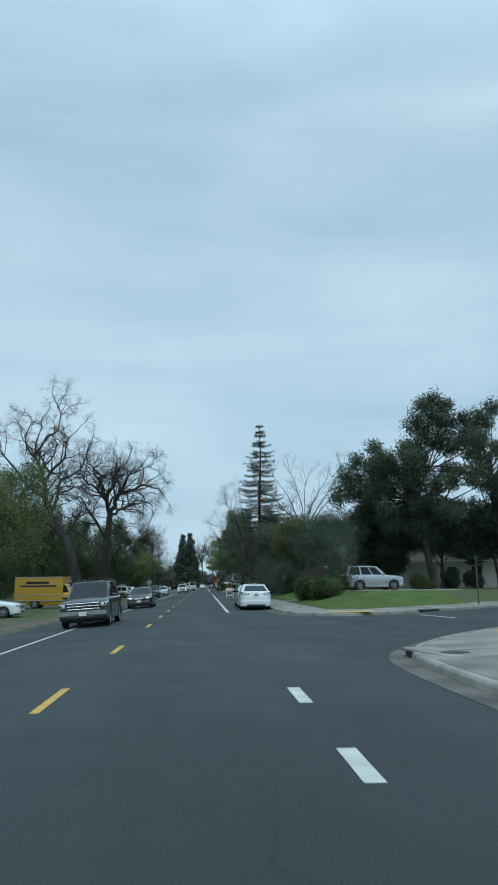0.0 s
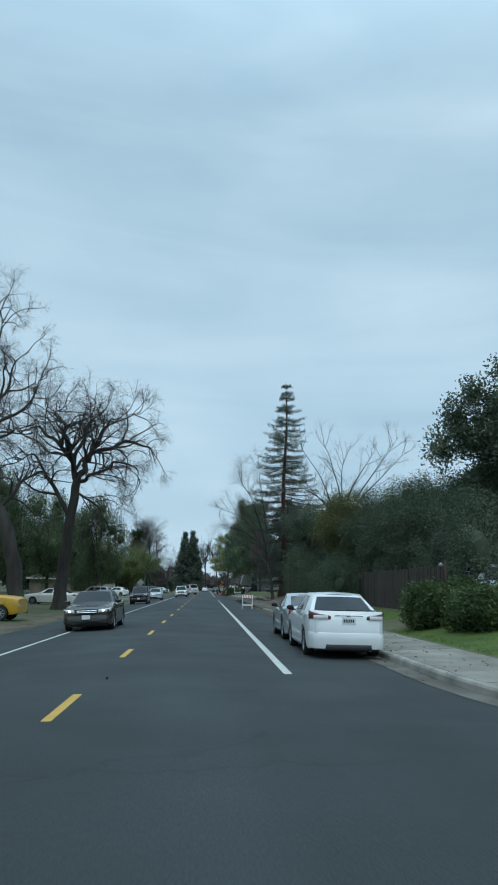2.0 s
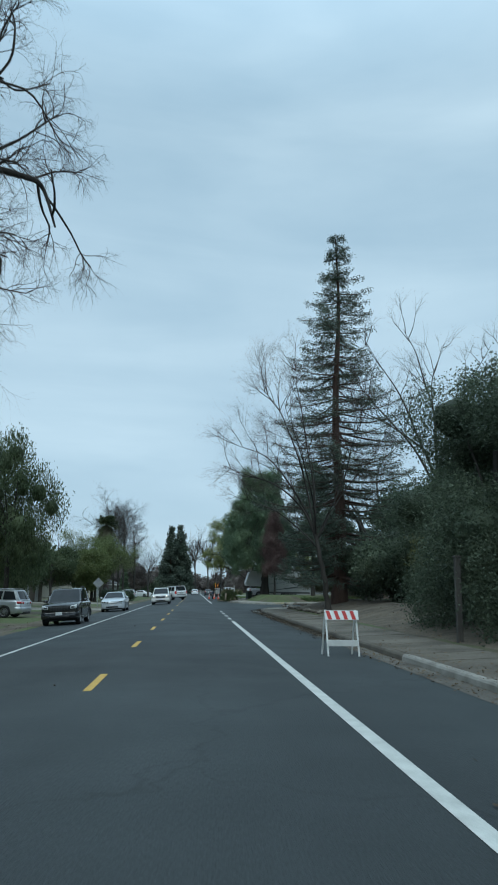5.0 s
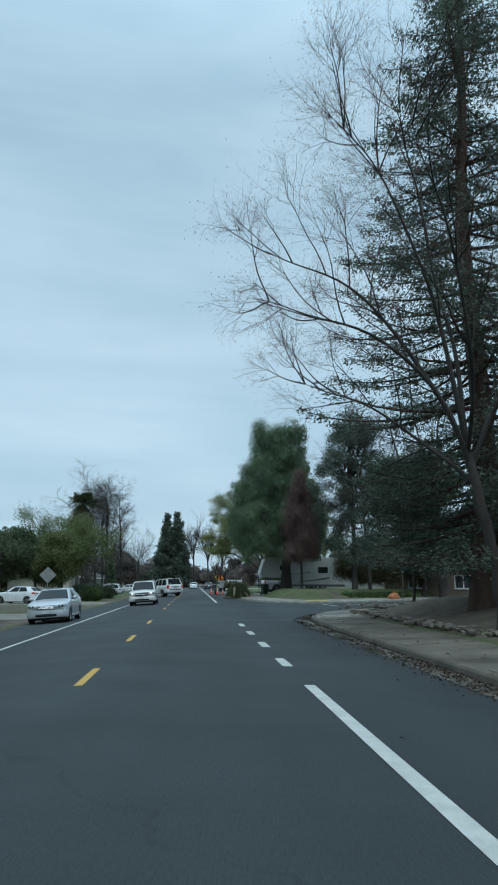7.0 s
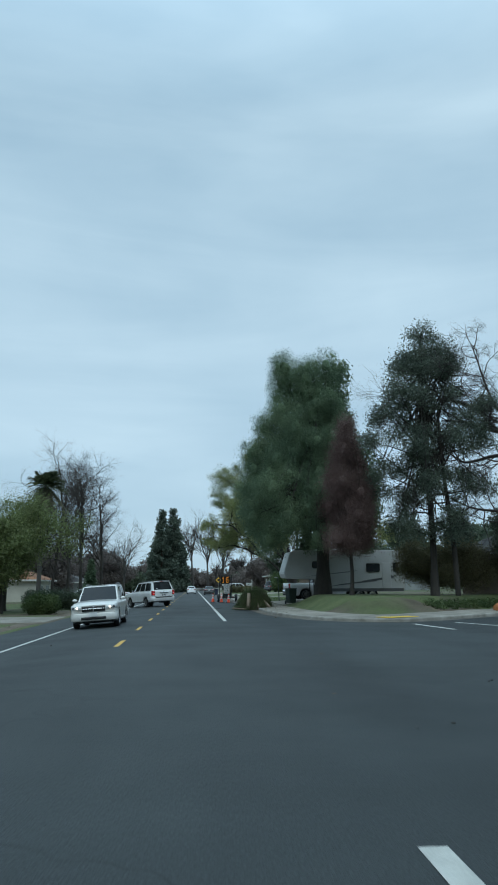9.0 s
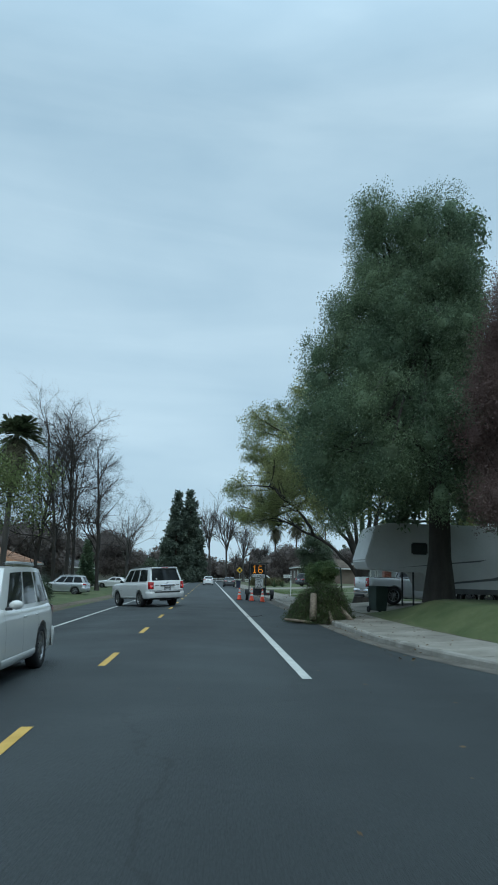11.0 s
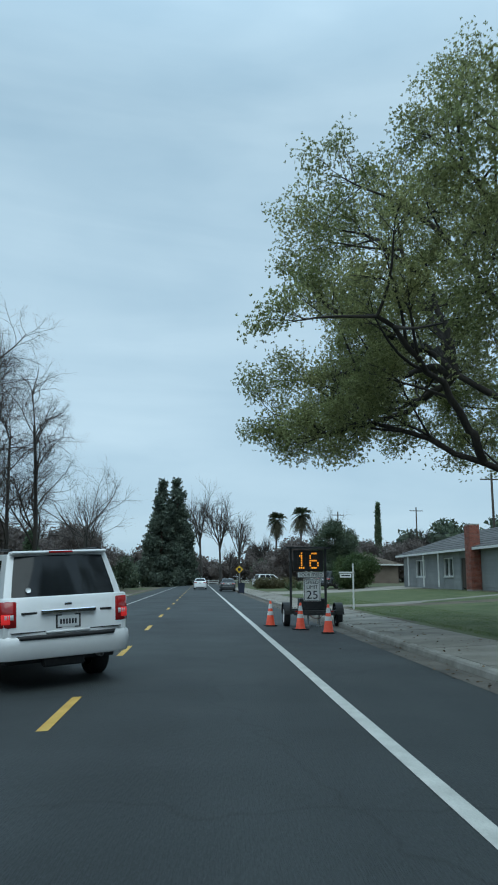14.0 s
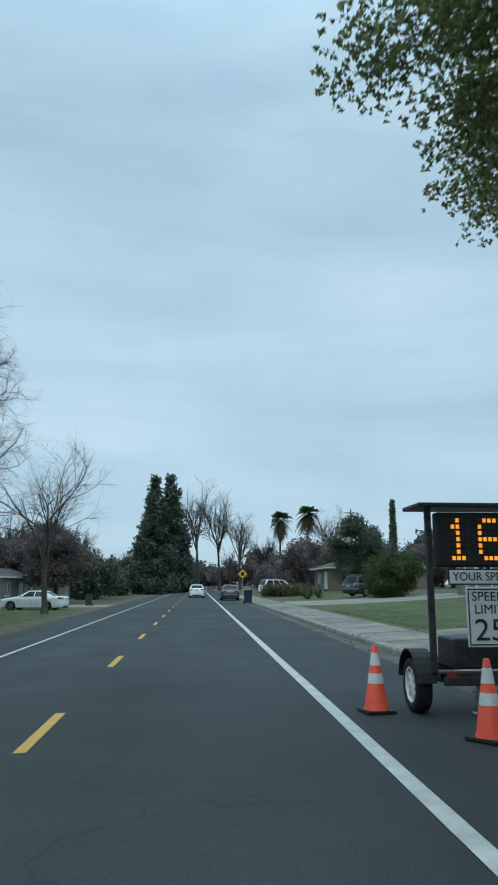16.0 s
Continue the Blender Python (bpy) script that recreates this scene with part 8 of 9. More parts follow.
    for q in ((-A - 0.02, -A + 0.02, -B, B), (A - 0.02, A + 0.02, -B, B), (-A, A, -B - 0.02, -B + 0.02), (-A, A, B - 0.02, B + 0.02)):
        part("fascia", rbox(*q, eave - 0.1, eave + 0.1, MAT["white_wood"], 0.006), h)
    return h


ranch = house("ranch_house", "blue-grey ranch house with white fascia and grey roof", 18.6, 29, 196.0, 221.5, 2.65, 4.7, MAT["siding"], MAT["shingle"], openings=((-11.8, -9.1, 0.7, 2.2, "window"), (-3.1, -2.1, 0, 2.1, "door"), (-0.5, 1.5, 0.8, 2.2, "window"), (6.3, 8.8, 0.8, 2.2, "window")))
for z in np.arange(0.1, 2.6, 0.2):
    for y0, y1 in ((-12.7, -11.9), (-9.0, -6.1), (-4.9, -3.2), (-2.0, -0.6), (1.6, 6.2), (8.9, 12.7)):
        part("board", rbox(-5.225, -5.19, y0, y1, z, z + 0.19, MAT["siding"], 0.006), ranch)
chim = part("chimney", rbox(-5.9, -5.22, -6.0, -5.0, -0.3, 4.3, MAT["mortar"], 0.0), ranch, "red brick chimney")
for r in range(54):
    for s in range(5):
        y0 = -6.02 + s * 0.215 - (0.1 if r % 2 else 0)
        ya, yb = max(y0, -6.01), min(y0 + 0.2, -4.99)
        if yb - ya > 0.03:
            part("brick", rbox(-5.915, -5.88, ya, yb, -0.05 + r * 0.079, -0.05 + r * 0.079 + 0.067, MAT["brick"], 0), chim)
for r in range(54):
    for q in range(4):
        xa, xb = max(-5.9, -5.9 + (q - 0.5 * (r % 2)) * 0.205), min(-5.22, -5.9 + (q + 1 - 0.5 * (r % 2)) * 0.205 - 0.012)
        if xb - xa > 0.03:
            part("brick", rbox(xa, xb, -6.015, -5.98, -0.05 + r * 0.079, -0.05 + r * 0.079 + 0.067, MAT["brick"], 0), chim)
for y in (9.6, 5.2, 1.4):
    part("porch_post", rbox(-5.75, -5.65, y - 0.05, y + 0.05, 0, 2.6, MAT["white_wood"], 0.008), ranch)
house("ranch_house", "low brown house with a grey hipped roof", 21, 36, 152, 164, 3.5, 6.0, MAT["brown_wall"], MAT["shingle"], "x", 40, openings=((-3.6, -1.8, 0.9, 2.1, "window"), (1.2, 3.2, 0.9, 2.1, "window")))
house("ranch_house", "brown house half hidden behind trees", 15.2, 27, 88.5, 101.5, 2.8, 5.6, MAT["brown_wall"], MAT["brown_shingle"], openings=((-3.4, -1.6, 0.9, 2.1, "window"), (1.6, 3.2, 0.9, 2.1, "window")))
house("ranch_house", "pale house behind evergreen oaks", 21.0, 30.0, 65.4, 77.4, 2.6, 4.3, MAT["cream_wall"], MAT["brown_shingle"], "y", 90, openings=((-4.6, -3.0, 0.8, 2.1, "window"), (-1.6, -0.6, 0, 2.05, "door"), (0.8, 2.6, 0.8, 2.1, "window")))
house("bungalow", "cream house with an orange tile roof", -29, -19.5, 203, 213, 2.7, 4.6, MAT["cream_wall"], MAT["clay_tile"], turn=180, openings=((-3.2, -1.2, 0.8, 2.1, "window"), (1.0, 2.6, 0.8, 2.1, "window")))
house("bungalow", "grey bungalow behind bare trees", -28, -18.5, 238, 252, 2.6, 4.4, MAT["siding"], MAT["shingle"], turn=180, openings=((-5, -2.6, 0, 2.2, "garage"), (1.0, 3.0, 0.8, 2.1, "window")))
house("bungalow", "drab brown bungalow behind leafy trees", -29, -20.5, 148, 162, 2.6, 4.4, MAT["brown_wall"], MAT["brown_shingle"], turn=180, openings=((-5, -2.6, 0, 2.2, "garage"), (1.0, 3.0, 0.8, 2.1, "window")))
house("bungalow", "brown bungalow with a low grey roof", 27, 39, 229, 243, 2.6, 4.5, MAT["brown_wall"], MAT["shingle"], openings=((-5, -2.4, 0, 2.2, "garage"), (1.0, 3.0, 0.8, 2.1, "window")))
house("bungalow", "brown bungalow far down the road", 16, 28, 258, 270, 2.6, 4.5, MAT["brown_wall"], MAT["brown_shingle"], openings=((-4, -1.4, 0, 2.2, "garage"), (1.0, 3.0, 0.8, 2.1, "window")))
house("bungalow", "white bungalow far down the road", -27, -17, 268, 282, 2.6, 4.4, MAT["cream_wall"], MAT["shingle"], turn=180, openings=((-4, -1.4, 0, 2.2, "garage"), (1.0, 3.0, 0.8, 2.1, "window")))

# ---------- fences ----------
fence = thing("wooden_fence", "tall dark weathered board fence", "fence")
board_me = None
for i, y in enumerate(np.arange(50.5, 77.5, 0.148)):
    x = 9.0 + 0.012 * math.sin(i * 2.3)
    if board_me is None:
        bmx, mtx = rbox(-0.011, 0.011, 0, 0.14, 0, 1.85, MAT["fence_wood"], 0.004)
        board_me = bpy.data.meshes.new("board")
        bmx.to_mesh(board_me)
        bmx.free()
        board_me.materials.append(mtx)
    o = part("board", board_me, fence)
    o.location = (x, y, height(9.0, float(y)) - 0.05 + 0.02 * math.sin(i * 5.1))
    o.rotation_euler = (0.012 * math.sin(i * 3.7), 0, 0)
for y in np.arange(50.5, 77.6, 2.4):
    part("post", rbox(9.03, 9.13, y - 0.05, y + 0.05, 0.3, 2.75, MAT["fence_wood"], 0.006), fence)
for z in (1.0, 2.3):
    part("rail", rbox(9.02, 9.06, 50.5, 77.4, z, z + 0.09, MAT["fence_wood"], 0.004), fence)
gate_post = thing("gate_post", "pale timber post at a garden gap", "post", m=Matrix.Translation((6.5, 79.5, height(6.5, 79.5))))
part("shaft", rbox(-0.07, 0.07, -0.07, 0.07, -0.1, 2.1, MAT["grey_bark"], 0.01), gate_post)
part("cap", rbox(-0.09, 0.09, -0.09, 0.09, 2.1, 2.16, MAT["grey_bark"], 0.01), gate_post)

wf = thing("white_fence", "white post-and-rail fence across the road end", "fence")
for x in np.arange(-34, 12.1, 2.4):
    part("post", rbox(x - 0.07, x + 0.07, 336, 336.14, -0.4, 1.05, MAT["white_wood"], 0.01), wf)
for z in (0.35, 0.8):
    part("rail", rbox(-34, 12, 336.02, 336.08, z, z + 0.14, MAT["white_wood"], 0.01), wf)

pipes = thing("pipe_frame", "light galvanised pipe frame beside the van", "frame")
P = [(-15.5, 61.0, -0.4), (-15.5, 61.0, 1.6), (-10.9, 60.8, 1.3), (-10.9, 60.8, -0.4)]
part("hoop", tubes("hoop", [(P, [0.03] * 4, 6)], MAT["steel"]), pipes)
part("brace", tubes("brace", [([(-15.5, 61, 0.9), (-12.5, 60.9, 1.42), (-10.9, 60.8, 0.2)], [0.025] * 3, 6)], MAT["steel"]), pipes)
lamp = thing("garden_lamp", "short lantern post at a drive", "lamp", m=Matrix.Translation((9.6, 52.6, height(9.6, 52.6))))
part("post", lathe([(0.035, 0), (0.03, 1.5), (0.05, 1.52)], MAT["dark_steel"], 10), lamp)
part("lantern", lathe([(0.06, 1.52), (0.10, 1.56), (0.11, 1.76), (0.14, 1.78), (0.02, 1.9)], MAT["sign_back"], 10), lamp)


# ---------- lawns, drives, verges ----------
def patch_ground(name, label, category, x0, x1, y0, y1, mat, lift, step=0.45, ragged=0.25, skew=0.0):
    """A lawn or drive that follows the ground, with uneven edges. skew shifts y with x."""
    nx, ny = max(2, int((x1 - x0) / step) + 1), max(2, int((y1 - y0) / step) + 1)
    V = []
    for j in range(ny):
        for i in range(nx):
            x = x0 + (x1 - x0) * i / (nx - 1)
            y = y0 + (y1 - y0) * j / (ny - 1) + skew * (x - x0)
            if i in (0, nx - 1):
                x += ragged * noise.noise((x, y * 0.8, 7))
            if j in (0, ny - 1):
                y += ragged * noise.noise((x * 0.8, y, 9))
            V.append((x, y))
    V = np.array(V)
    Z = land(V[:, 0], V[:, 1]) + lift
    edge = np.array([(i in (0, nx - 1) or j in (0, ny - 1)) for j in range(ny) for i in range(nx)])
    Z = Z - np.where(edge, lift + 0.03, 0)
    F = [(j * nx + i, j * nx + i + 1, (j + 1) * nx + i + 1, (j + 1) * nx + i) for j in range(ny - 1) for i in range(nx - 1)]
    return tagged(new(name, mesh_of(name, np.column_stack([V, Z]), F, mat, True)), label, category, kind="structure")


patch_ground("lawn", "bright green corner lawn on a slope", "lawn", 6.3, 17, 33.2, 49.0, MAT["lawn"], 0.04, skew=0.0)
patch_ground("lawn", "small green lawn before a board fence", "lawn", 6.25, 8.9, 53.0, 72.5, MAT["lawn"], 0.04)
patch_ground("lawn", "front lawn beside the corner cedar", "lawn", 6.35, 13.5, 144, 158.4, MAT["dull_lawn"], 0.04)
patch_ground("lawn", "front lawn under the camphor tree", "lawn", 6.35, 17, 170.5, 188.3, MAT["dull_lawn"], 0.04)
patch_ground("lawn", "front lawn before the ranch house", "lawn", 6.35, 18, 190.8, 214, MAT["dull_lawn"], 0.04)
patch_ground("lawn", "front lawn before far houses", "lawn", 6.35, 18, 232, 262, MAT["dull_lawn"], 0.04)
patch_ground("lawn", "front lawn of the left houses", "lawn", -18, -8.6, 172.5, 200, MAT["dull_lawn"], 0.03)
patch_ground("lawn", "front lawn of the left houses", "lawn", -18, -8.8, 205, 232, MAT["dull_lawn"], 0.03)
patch_ground("lawn", "rough grass before the yellow van", "lawn", -17, -9.4, 44, 60, MAT["dull_lawn"], 0.03)
patch_ground("driveway", "pale concrete drive sloping to the road", "driveway", 6.2, 19, 158.6, 168.0, MAT["concrete"], 0.035, ragged=0)
patch_ground("garden_path", "pale concrete path across the lawn", "path", 6.2, 18.4, 188.5, 190.4, MAT["concrete"], 0.05, ragged=0, skew=0.5)
patch_ground("driveway", "pale concrete drive sloping to the road", "driveway", 6.2, 20, 216, 226, MAT["concrete"], 0.035, ragged=0)
patch_ground("driveway", "asphalt drive up to a parked car", "driveway", 9.5, 20, 51.0, 58.5, MAT["concrete"], 0.05, ragged=0)
patch_ground("driveway", "pale concrete drive on the left", "driveway", -22, -7.5, 123, 129.5, MAT["concrete"], 0.03, ragged=0)
patch_ground("driveway", "pale concrete drive on the left", "driveway", -20, -7.5, 148, 156, MAT["concrete"], 0.03, ragged=0)
patch_ground("driveway", "pale concrete drive on the left", "driveway", -22, -7.5, 233, 240, MAT["concrete"], 0.03, ragged=0)
patch_ground("verge", "trodden gravel verge beside the road", "verge", -9.2, -7.2, -40, 330, MAT["gravel"], 0.015, 0.5, 0.35)
patch_ground("verge", "bare leaf-strewn earth beside the sidewalk", "verge", 6.25, 10.5, 76, 118, MAT["gravel"], 0.03)

# tactile pads, storm drains
for name, x, y, turn, w in (("pad", 7.3, 31.8, -8, 1.75), ("pad", 8.95, 138.9, 30, 1.75), ("pad", 8.9, 17.4, 48, 1.2), ("pad", 8.4, 121.2, 45, 1.2)):
    pd = thing("tactile_pad", "yellow tactile pad on a kerb ramp", "tactile pad", "tactile pads", m=Matrix.Translation((x, y, 0.165)) @ spin(turn))
    part("sheet", rbox(-w / 2, w / 2, -0.4, 0.4, 0.0, 0.02, MAT["yellow_pad"], 0.004), pd)
    for i in range(9):
        for j in range(5):
            part("stud", lathe([(0.028, 0.018), (0.02, 0.027), (0.001, 0.028)], MAT["yellow_pad"], 8), pd).location = (-w / 2 + 0.1 + i * (w - 0.2) / 8, -0.3 + j * 0.15, 0)
for x, y, turn in ((4.72, 11.75, -80), (11.9, 34.9, 44)):
    dr = thing("storm_drain", "dark kerb inlet with a concrete lintel", "drain", m=Matrix.Translation((x, y, 0)) @ spin(turn))
    # no hollow is cut: a solid dark block paints the shade inside the inlet
    part("opening", rbox(-0.85, 0.85, -0.1, 0.05, 0.012, 0.115, MAT["ink"], 0.01), dr)
    part("lintel", rbox(-1.0, 1.0, -0.12, 0.6, 0.118, 0.175, MAT["kerb"], 0.012), dr)
    part("cover", lathe([(0.001, 0.188), (0.28, 0.188), (0.3, 0.176)], MAT["dark_steel"], 20), dr).location = (0.4, 0.35, 0)


# ---------- loose stone, litter and water by the second corner ----------
def stone_bed(x, y, n, seed, label, sx=1.6, sy=3.2):
    rng = np.random.default_rng(seed)
    bed = thing("stone_bed", label, "stones", m=Matrix.Translation((x, y, height(x, y))))
    bm0 = bmesh.new()
    bmesh.ops.create_icosphere(bm0, subdivisions=1, radius=1)
    co = np.array([v.co for v in bm0.verts])
    fc = [[v.index for v in f.verts] for f in bm0.faces]
    bm0.free()
    for i in range(n):
        s = rng.uniform(0.055, 0.14)
        p = np.array([rng.normal(0, sx * 0.5), rng.normal(0, sy * 0.5), 0.03 + rng.uniform(0, 0.09)])
        w = 1 + 0.45 * np.array([noise.noise(Vector(q) * 1.4 + Vector((i * 3.1, 0, 0))) for q in co])
        part("stone", mesh_of("stone", p + co * w[:, None] * np.array([s, s * rng.uniform(0.7, 1.3), s * 0.6]), fc, MAT["stone"]), bed)


stone_bed(8.6, 117.6, 90, 301, "low bed of loose field stones", 1.2, 1.6)
stone_bed(11.2, 121.5, 90, 302, "low bed of loose field stones", 1.4, 2.4)
stone_bed(6.7, 107.5, 190, 303, "row of field stones along the sidewalk", 0.4, 9.0)
for n_, (px, py, hw, hl) in enumerate(((3.98, 102.2, 0.16, 1.3), (3.97, 105.6, 0.20, 1.4), (3.95, 109.0, 0.22, 1.5), (3.99, 112.6, 0.20, 1.5))):
    pud = []
    for i in range(40):
        a = 6.283 * i / 40
        k = 1 + 0.35 * noise.noise((math.cos(a) * 1.3, math.sin(a) * 1.3, 4 + n_))
        pud.append((px + hw * k * math.cos(a) + 0.03 * math.sin(a * 5), py + hl * k * math.sin(a) + 0.1 * math.cos(a * 4), 0.0135))
    tagged(new("puddle", mesh_of("puddle", pud, [tuple(range(40))], MAT["puddle"])), "shallow puddle reflecting the sky in the gutter", "puddle", "puddles along the gutter")

# a full orange sack left by the sign post
rs_ = np.random.default_rng(77)
sack = thing("garbage_bag", "full orange sack standing by a sign post", "bag", m=Matrix.Translation((16.5, 145.6, height(16.5, 145.6) + 0.02)))
bm = bmesh.new()
bmesh.ops.create_icosphere(bm, subdivisions=3, radius=1)
for v in bm.verts:
    k = 1 + 0.22 * noise.noise(v.co * 1.9)
    v.co = Vector((v.co.x * 0.5 * k, v.co.y * 0.36 * k, max(-0.55, v.co.z) * 0.42 * k + 0.26))
part("sack", (bm, MAT["orange_bag"]), sack)
part("knot", lathe([(0.09, 0.60), (0.05, 0.68), (0.04, 0.72), (0.11, 0.80), (0.02, 0.78)], MAT["orange_bag"], 10), sack)


def litter(name, label, spots, n, seed, mat="litter", size=0.035):
    rng = np.random.default_rng(seed)
    c = []
    for x0, x1, y0, y1 in spots:
        c.append(np.column_stack([rng.uniform(x0, x1, n), rng.uniform(y0, y1, n), np.zeros(n)]))
    c = np.concatenate(c)
    z = np.where((c[:, 0] > 3.9) & (c[:, 0] < 4.3), 0.014, np.where((c[:, 0] >= 4.3) & (c[:, 0] < 6.2), 0.155 + (c[:, 0] - 4.47) * 0.053, np.where(c[:, 0] < 3.9, np.where(c[:, 0] > -7.3, cross_fall(c[:, 0]) + 0.008, 0), 0)))
    far = (c[:, 0] >= 6.2) | (c[:, 0] <= -7.3)
    if far.any():
        z[far] = land(c[far, 0], c[far, 1]) + 0.05
    c[:, 2] = z + rng.uniform(0, 0.012, len(c))
    u = np.column_stack([rng.normal(0, 1, len(c)), rng.normal(0, 1, len(c)), rng.normal(0, 0.25, len(c))])
    u /= np.linalg.norm(u, axis=1)[:, None]
    w = np.cross(u, np.array([0, 0, 1.0])) + rng.normal(0, 0.15, u.shape)
    s = size * rng.uniform(0.5, 1.6, len(c))[:, None]
    v = np.stack([c - u * s, c + w * s * 0.6, c + u * s, c - w * s * 0.6], 1).reshape(-1, 3)
    tagged(new(name, quads_mesh(name, v, len(c), MAT[mat])), label, "leaf litter", kind="stuff")


litter("fallen_leaves", "brown fallen leaves along gutter and verge", [(3.7, 4.35, 36, 112), (4.4, 6.2, 36, 118), (6.2, 10, 76, 118), (3.8, 4.4, 142, 240), (4.4, 6.2, 144, 240)], 1100, 401)
litter("fallen_leaves", "dense brown leaf litter banked in the gutter", [(3.85, 4.3, 48, 80), (3.9, 4.3, 80, 99), (4.32, 5.0, 50, 80)], 3000, 405, size=0.017)
# litter that follows the kerb round the second corner
dk = np.gradient(KERB_B, axis=0)
dk /= np.linalg.norm(dk, axis=1)[:, None]
ok = np.flatnonzero((np.arange(len(KERB_B)) > low_b) & (KERB_B[:, 1] > 84) & (KERB_B[:, 1] < 126) & (KERB_B[:, 0] < 11))
rk = np.random.default_rng(409)
pick_ = rk.choice(ok, 9000)
off = -np.abs(rk.normal(0.05, 0.30, 9000))
base_k = KERB_B[pick_] + np.stack([dk[pick_, 1], -dk[pick_, 0]], 1) * off[:, None] + dk[pick_] * rk.uniform(-0.3, 0.3, 9000)[:, None]
cl_ = np.column_stack([base_k, 0.014 + rk.uniform(0, 0.02, 9000)])
wet = np.min(np.abs(cl_[:, 1:2] - np.array([[102.2, 105.6, 109.0, 112.6]])), axis=1) < 1.25
cl_ = cl_[~(wet & (np.abs(off + 0.33) < 0.24)) & (rk.random(9000) < 0.8)]
vv, nn = leaves(rk, cl_, 1, (0.02, 0.02, 0.004), 0.024, 0.6, 0.0, 4)
vv[:, 2] = np.clip(vv[:, 2], 0.012, 0.05)
tagged(new("fallen_leaves", quads_mesh("fallen_leaves", vv, nn, MAT["sodden_leaf"])), "dark sodden leaf drift along the corner gutter", "leaf litter", kind="stuff")
litter("fallen_leaves", "scattered leaf scraps on the road", [(1.9, 3.9, 36, 240), (-7.2, 1.5, 0, 240)], 160, 402, size=0.03)
litter("fallen_leaves", "brown leaf litter under the left oaks", [(-14, -7.4, 55, 100), (-9.2, -7.2, 0, 240)], 1600, 403)


def grass(name, label, areas, per_m2, seed, hgt=0.07, mat="grass_blade"):
    rng = np.random.default_rng(seed)
    c = []
    for x0, x1, y0, y1 in areas:
        n = int((x1 - x0) * (y1 - y0) * per_m2)
        c.append(np.column_stack([rng.uniform(x0, x1, n), rng.uniform(y0, y1, n)]))
    c = np.concatenate(c)
    c = np.column_stack([c, land(c[:, 0], c[:, 1]) + 0.03])
    n = len(c)
    a = rng.uniform(0, 6.28, n)
    w = np.column_stack([np.cos(a), np.sin(a), np.zeros(n)]) * 0.006
    tip = np.column_stack([rng.normal(0, 0.03, n), rng.normal(0, 0.03, n), hgt * rng.uniform(0.5, 1.3, n)])
    v = np.stack([c - w, c + w, c + tip * 0.6 + w * 0.7, c + tip], 1).reshape(-1, 3)
    tagged(new(name, quads_mesh(name, v, n, MAT[mat])), label, "grass", kind="stuff")


grass("grass_blades", "short green grass blades on the lawns", [(6.3, 11, 33.2, 48.5), (6.3, 8.9, 53, 72.5), (6.4, 9.5, 171, 188), (6.4, 9, 191, 205)], 160, 411, 0.035)

# ---------- cut palm fronds and branches heaped at the kerb ----------
pile = thing("debris_pile", "heap of cut conifer boughs and pale logs", "debris", m=Matrix.Translation((4.15, 155.2, 0.02)))
rp_ = np.random.default_rng(501)
pb, pc = [], []
for i in range(150):
    a = rp_.uniform(0, 6.28)
    e = rp_.uniform(-0.2, 0.9)
    L = rp_.uniform(0.5, 1.05)
    q = rp_.uniform(0, 1) ** 0.6
    s = np.array([0.58 * q * math.cos(a), 0.85 * q * math.sin(a), (1.3 - 1.0 * q * q) * rp_.uniform(0.5, 1.0)])
    a += rp_.normal(0, 0.6)
    d = np.array([math.cos(a) * math.cos(e), math.sin(a) * math.cos(e), math.sin(e)])
    t = np.linspace(0, 1, 7)[:, None]
    P = s + d * L * t + np.array([0, 0, -0.95]) * L * t ** 2
    P[:, 2] = np.maximum(P[:, 2], 0.03)
    pb.append((P, np.linspace(0.018, 0.006, 7), 4))
    for q in range(26):
        k = rp_.uniform(0.1, 1)
        pc.append(np.array([np.interp(k, t[:, 0], P[:, z]) for z in range(3)]))
tagged(part("brushwood", tubes("brushwood", pb, MAT["bark"]), pile), kind="stuff")
vv, nn = leaves(rp_, np.array(pc), 13, 0.11, 0.042, 0.22, 0.5, 3)
vv[:, 2] = np.maximum(vv[:, 2], 0.01)
part("foliage", quads_mesh("foliage", vv, nn, MAT["bush_leaf"]), pile)
vv, nn = leaves(rp_, np.array(pc[::2]), 12, 0.11, 0.045, 0.2, 0.5, 3)
vv[:, 2] = np.maximum(vv[:, 2], 0.01)
part("dry_foliage", quads_mesh("dry_foliage", vv, nn, MAT["dry_frond"]), pile)
for x, y, a, e, L, r in ((-0.45, -1.25, 80, 66, 0.95, 0.13), (-0.55, -1.4, 172, 5, 0.9, 0.05), (0.95, -1.2, 130, 38, 0.9, 0.09), (0.2, -1.35, 95, 40, 0.5, 0.07)):
    d = np.array([math.cos(radians(a)) * math.cos(radians(e)), math.sin(radians(a)) * math.cos(radians(e)), math.sin(radians(e))])
    p0 = np.array([x, y, r * 0.9])
    part("log", tubes("log", [([p0 - d * 0.001, p0, p0 + d * L * 0.5 + np.array([0, 0, 0.01]), p0 + d * L, p0 + d * (L + 0.001)], [0.001, r, r * 0.92, r * 0.85, 0.001], 10)], MAT["cut_wood"]), pile)
sticks = thing("broken_stick", "thin broken twigs lying by the edge line", "twig", m=Matrix.Translation((1.95, 157.5, 0.01)))
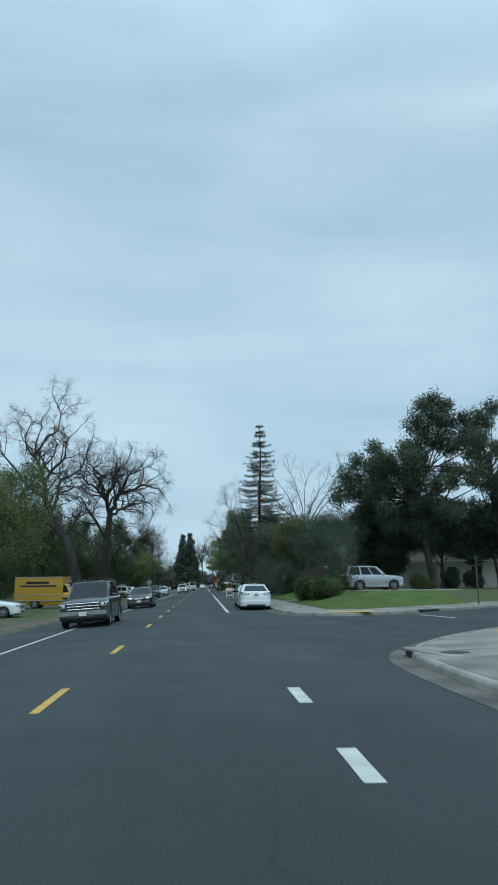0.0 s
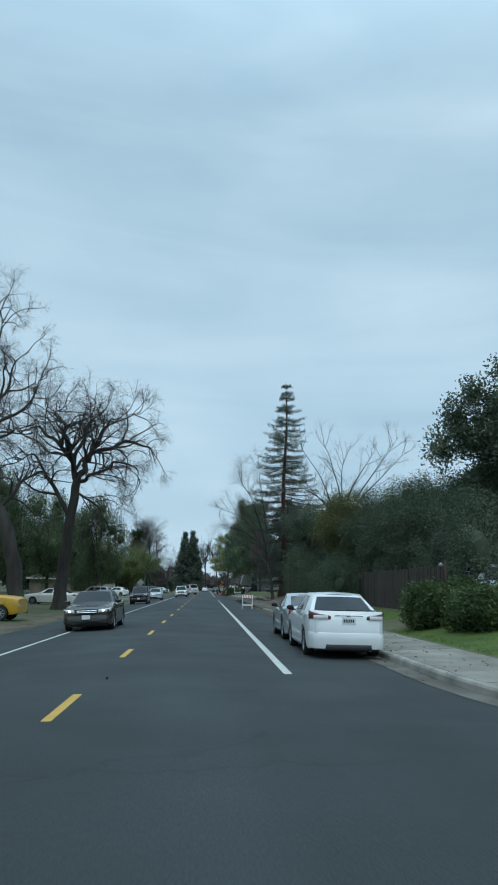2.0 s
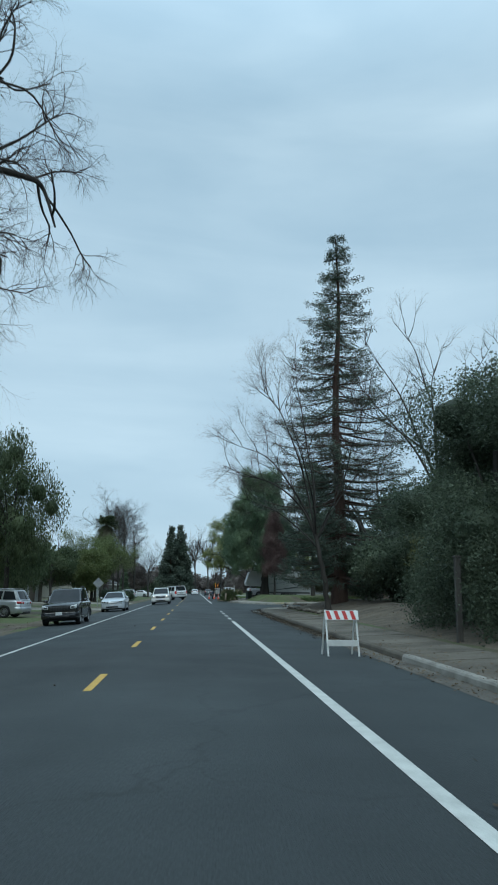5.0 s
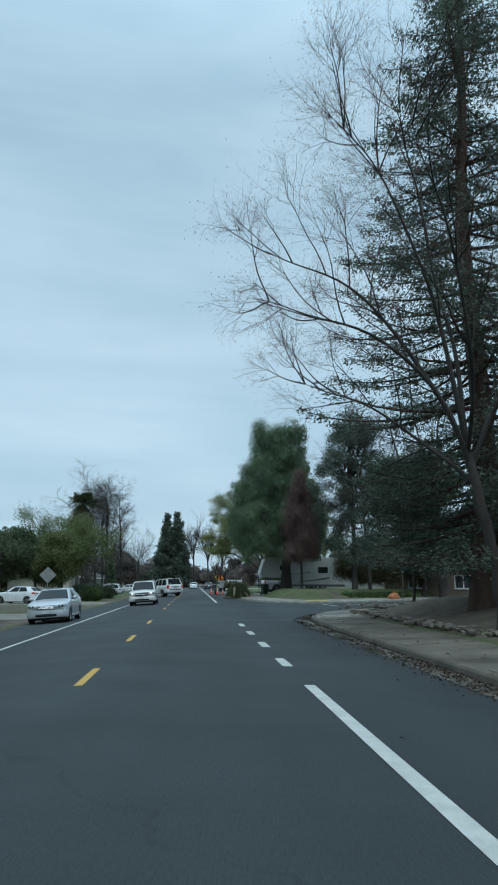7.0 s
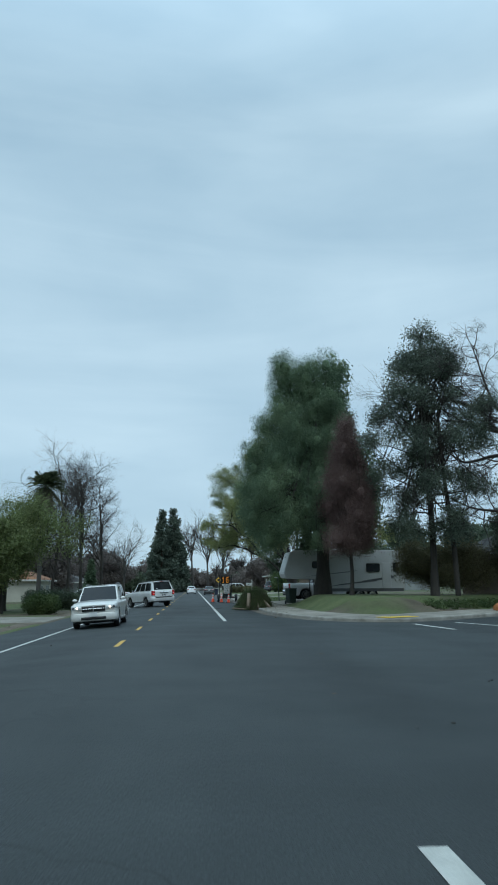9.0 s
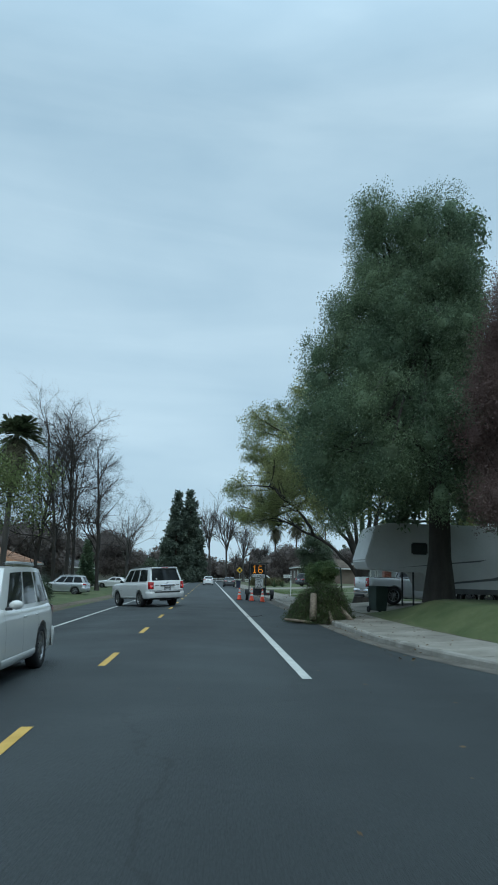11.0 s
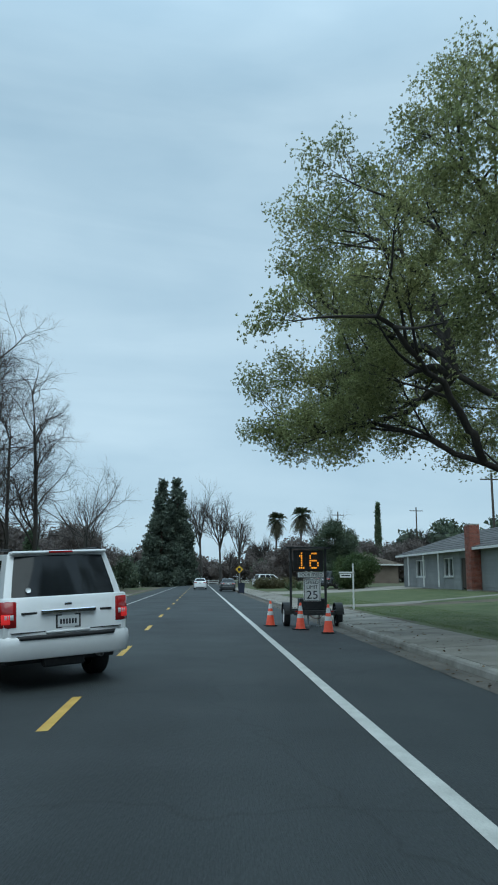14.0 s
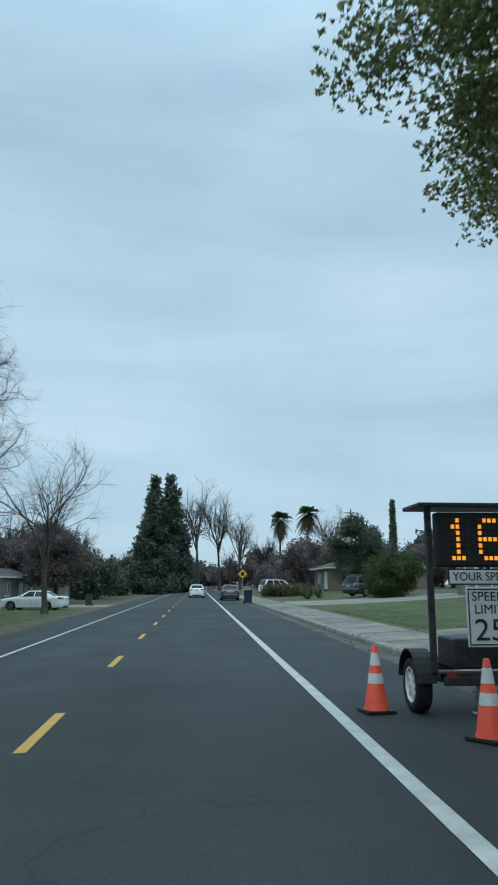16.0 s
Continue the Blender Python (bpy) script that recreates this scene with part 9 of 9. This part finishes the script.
part("stem", tubes("stem", [([(-0.35, 0.1, 0.012), (-0.2, 0.06, 0.02), (-0.02, 0.02, 0.015), (0.1, 0.06, 0.03), (0.22, 0.04, 0.06), (0.3, -0.06, 0.03), (0.34, -0.2, 0.012)], [0.008, 0.009, 0.008, 0.007, 0.006, 0.004, 0.002], 5), ([(-0.02, 0.02, 0.015), (0.05, 0.14, 0.03), (0.16, 0.2, 0.012)], [0.006, 0.005, 0.002], 5)], MAT["bark"]), sticks)

# ---------- poles and wires over far gardens ----------
def utility_pole(x, y, h, label, group):
    p = thing("utility_pole", label, "pole", group, m=Matrix.Translation((x, y, height(x, y))))
    part("shaft", lathe([(0.16, -0.1), (0.11, h)], MAT["wood_pole"], 10), p)
    part("cross_arm", rbox(-1.2, 1.2, -0.06, 0.06, h - 0.7, h - 0.58, MAT["wood_pole"], 0.008), p)
    for sx in (-1.1, -0.5, 0.5, 1.1):
        part("insulator", lathe([(0.03, h - 0.58), (0.045, h - 0.5), (0.02, h - 0.44)], MAT["sign_back"], 8), p).location = (sx, 0, 0)


utility_pole(39, 285, 13.5, "wooden utility pole above far rooftops", "utility poles")
utility_pole(25.5, 290, 13.0, "wooden utility pole above far rooftops", "utility poles")
utility_pole(52, 262, 12.0, "wooden utility pole above far rooftops", "utility poles")
utility_pole(30, 228, 11.5, "wooden utility pole above far rooftops", "utility poles")

# agaves and a low garden wall further on
for i, (x, y) in enumerate(((9.2, 231.5), (10.4, 233.0))):
    ag = thing("agave", "blue-green agave rosette in a front garden", "plant", "agaves", m=Matrix.Translation((x, y, height(x, y))))
    ra = np.random.default_rng(600 + i)
    for k in range(24):
        a, e, L = ra.uniform(0, 6.28), ra.uniform(0.35, 1.4), ra.uniform(0.8, 1.3)
        d = np.array([math.cos(a) * math.cos(e), math.sin(a) * math.cos(e), math.sin(e)])
        sd = np.array([-math.sin(a), math.cos(a), 0]) * 0.075
        v = [-sd, sd, d * L * 0.5 + sd * 1.1, d * L, d * L * 0.5 - sd * 1.1, d * L * 0.5 - np.array([0, 0, 0.04])]
        part("leaf", mesh_of("leaf", v, [(0, 1, 2, 5), (0, 5, 4), (5, 2, 3), (4, 5, 3)], MAT["willow_leaf"]), ag)
leafy("hedge", "low clipped brown hedge before far houses", "hedge", 9.0, 243.5, [((0.8 * q - 2.0, 0, 0.6), (0.7, 0.7, 0.7)) for q in range(6)], "brown_leaf", 610, clusters=150, per=14, spread=0.12, size=0.06, shrink=0.85)
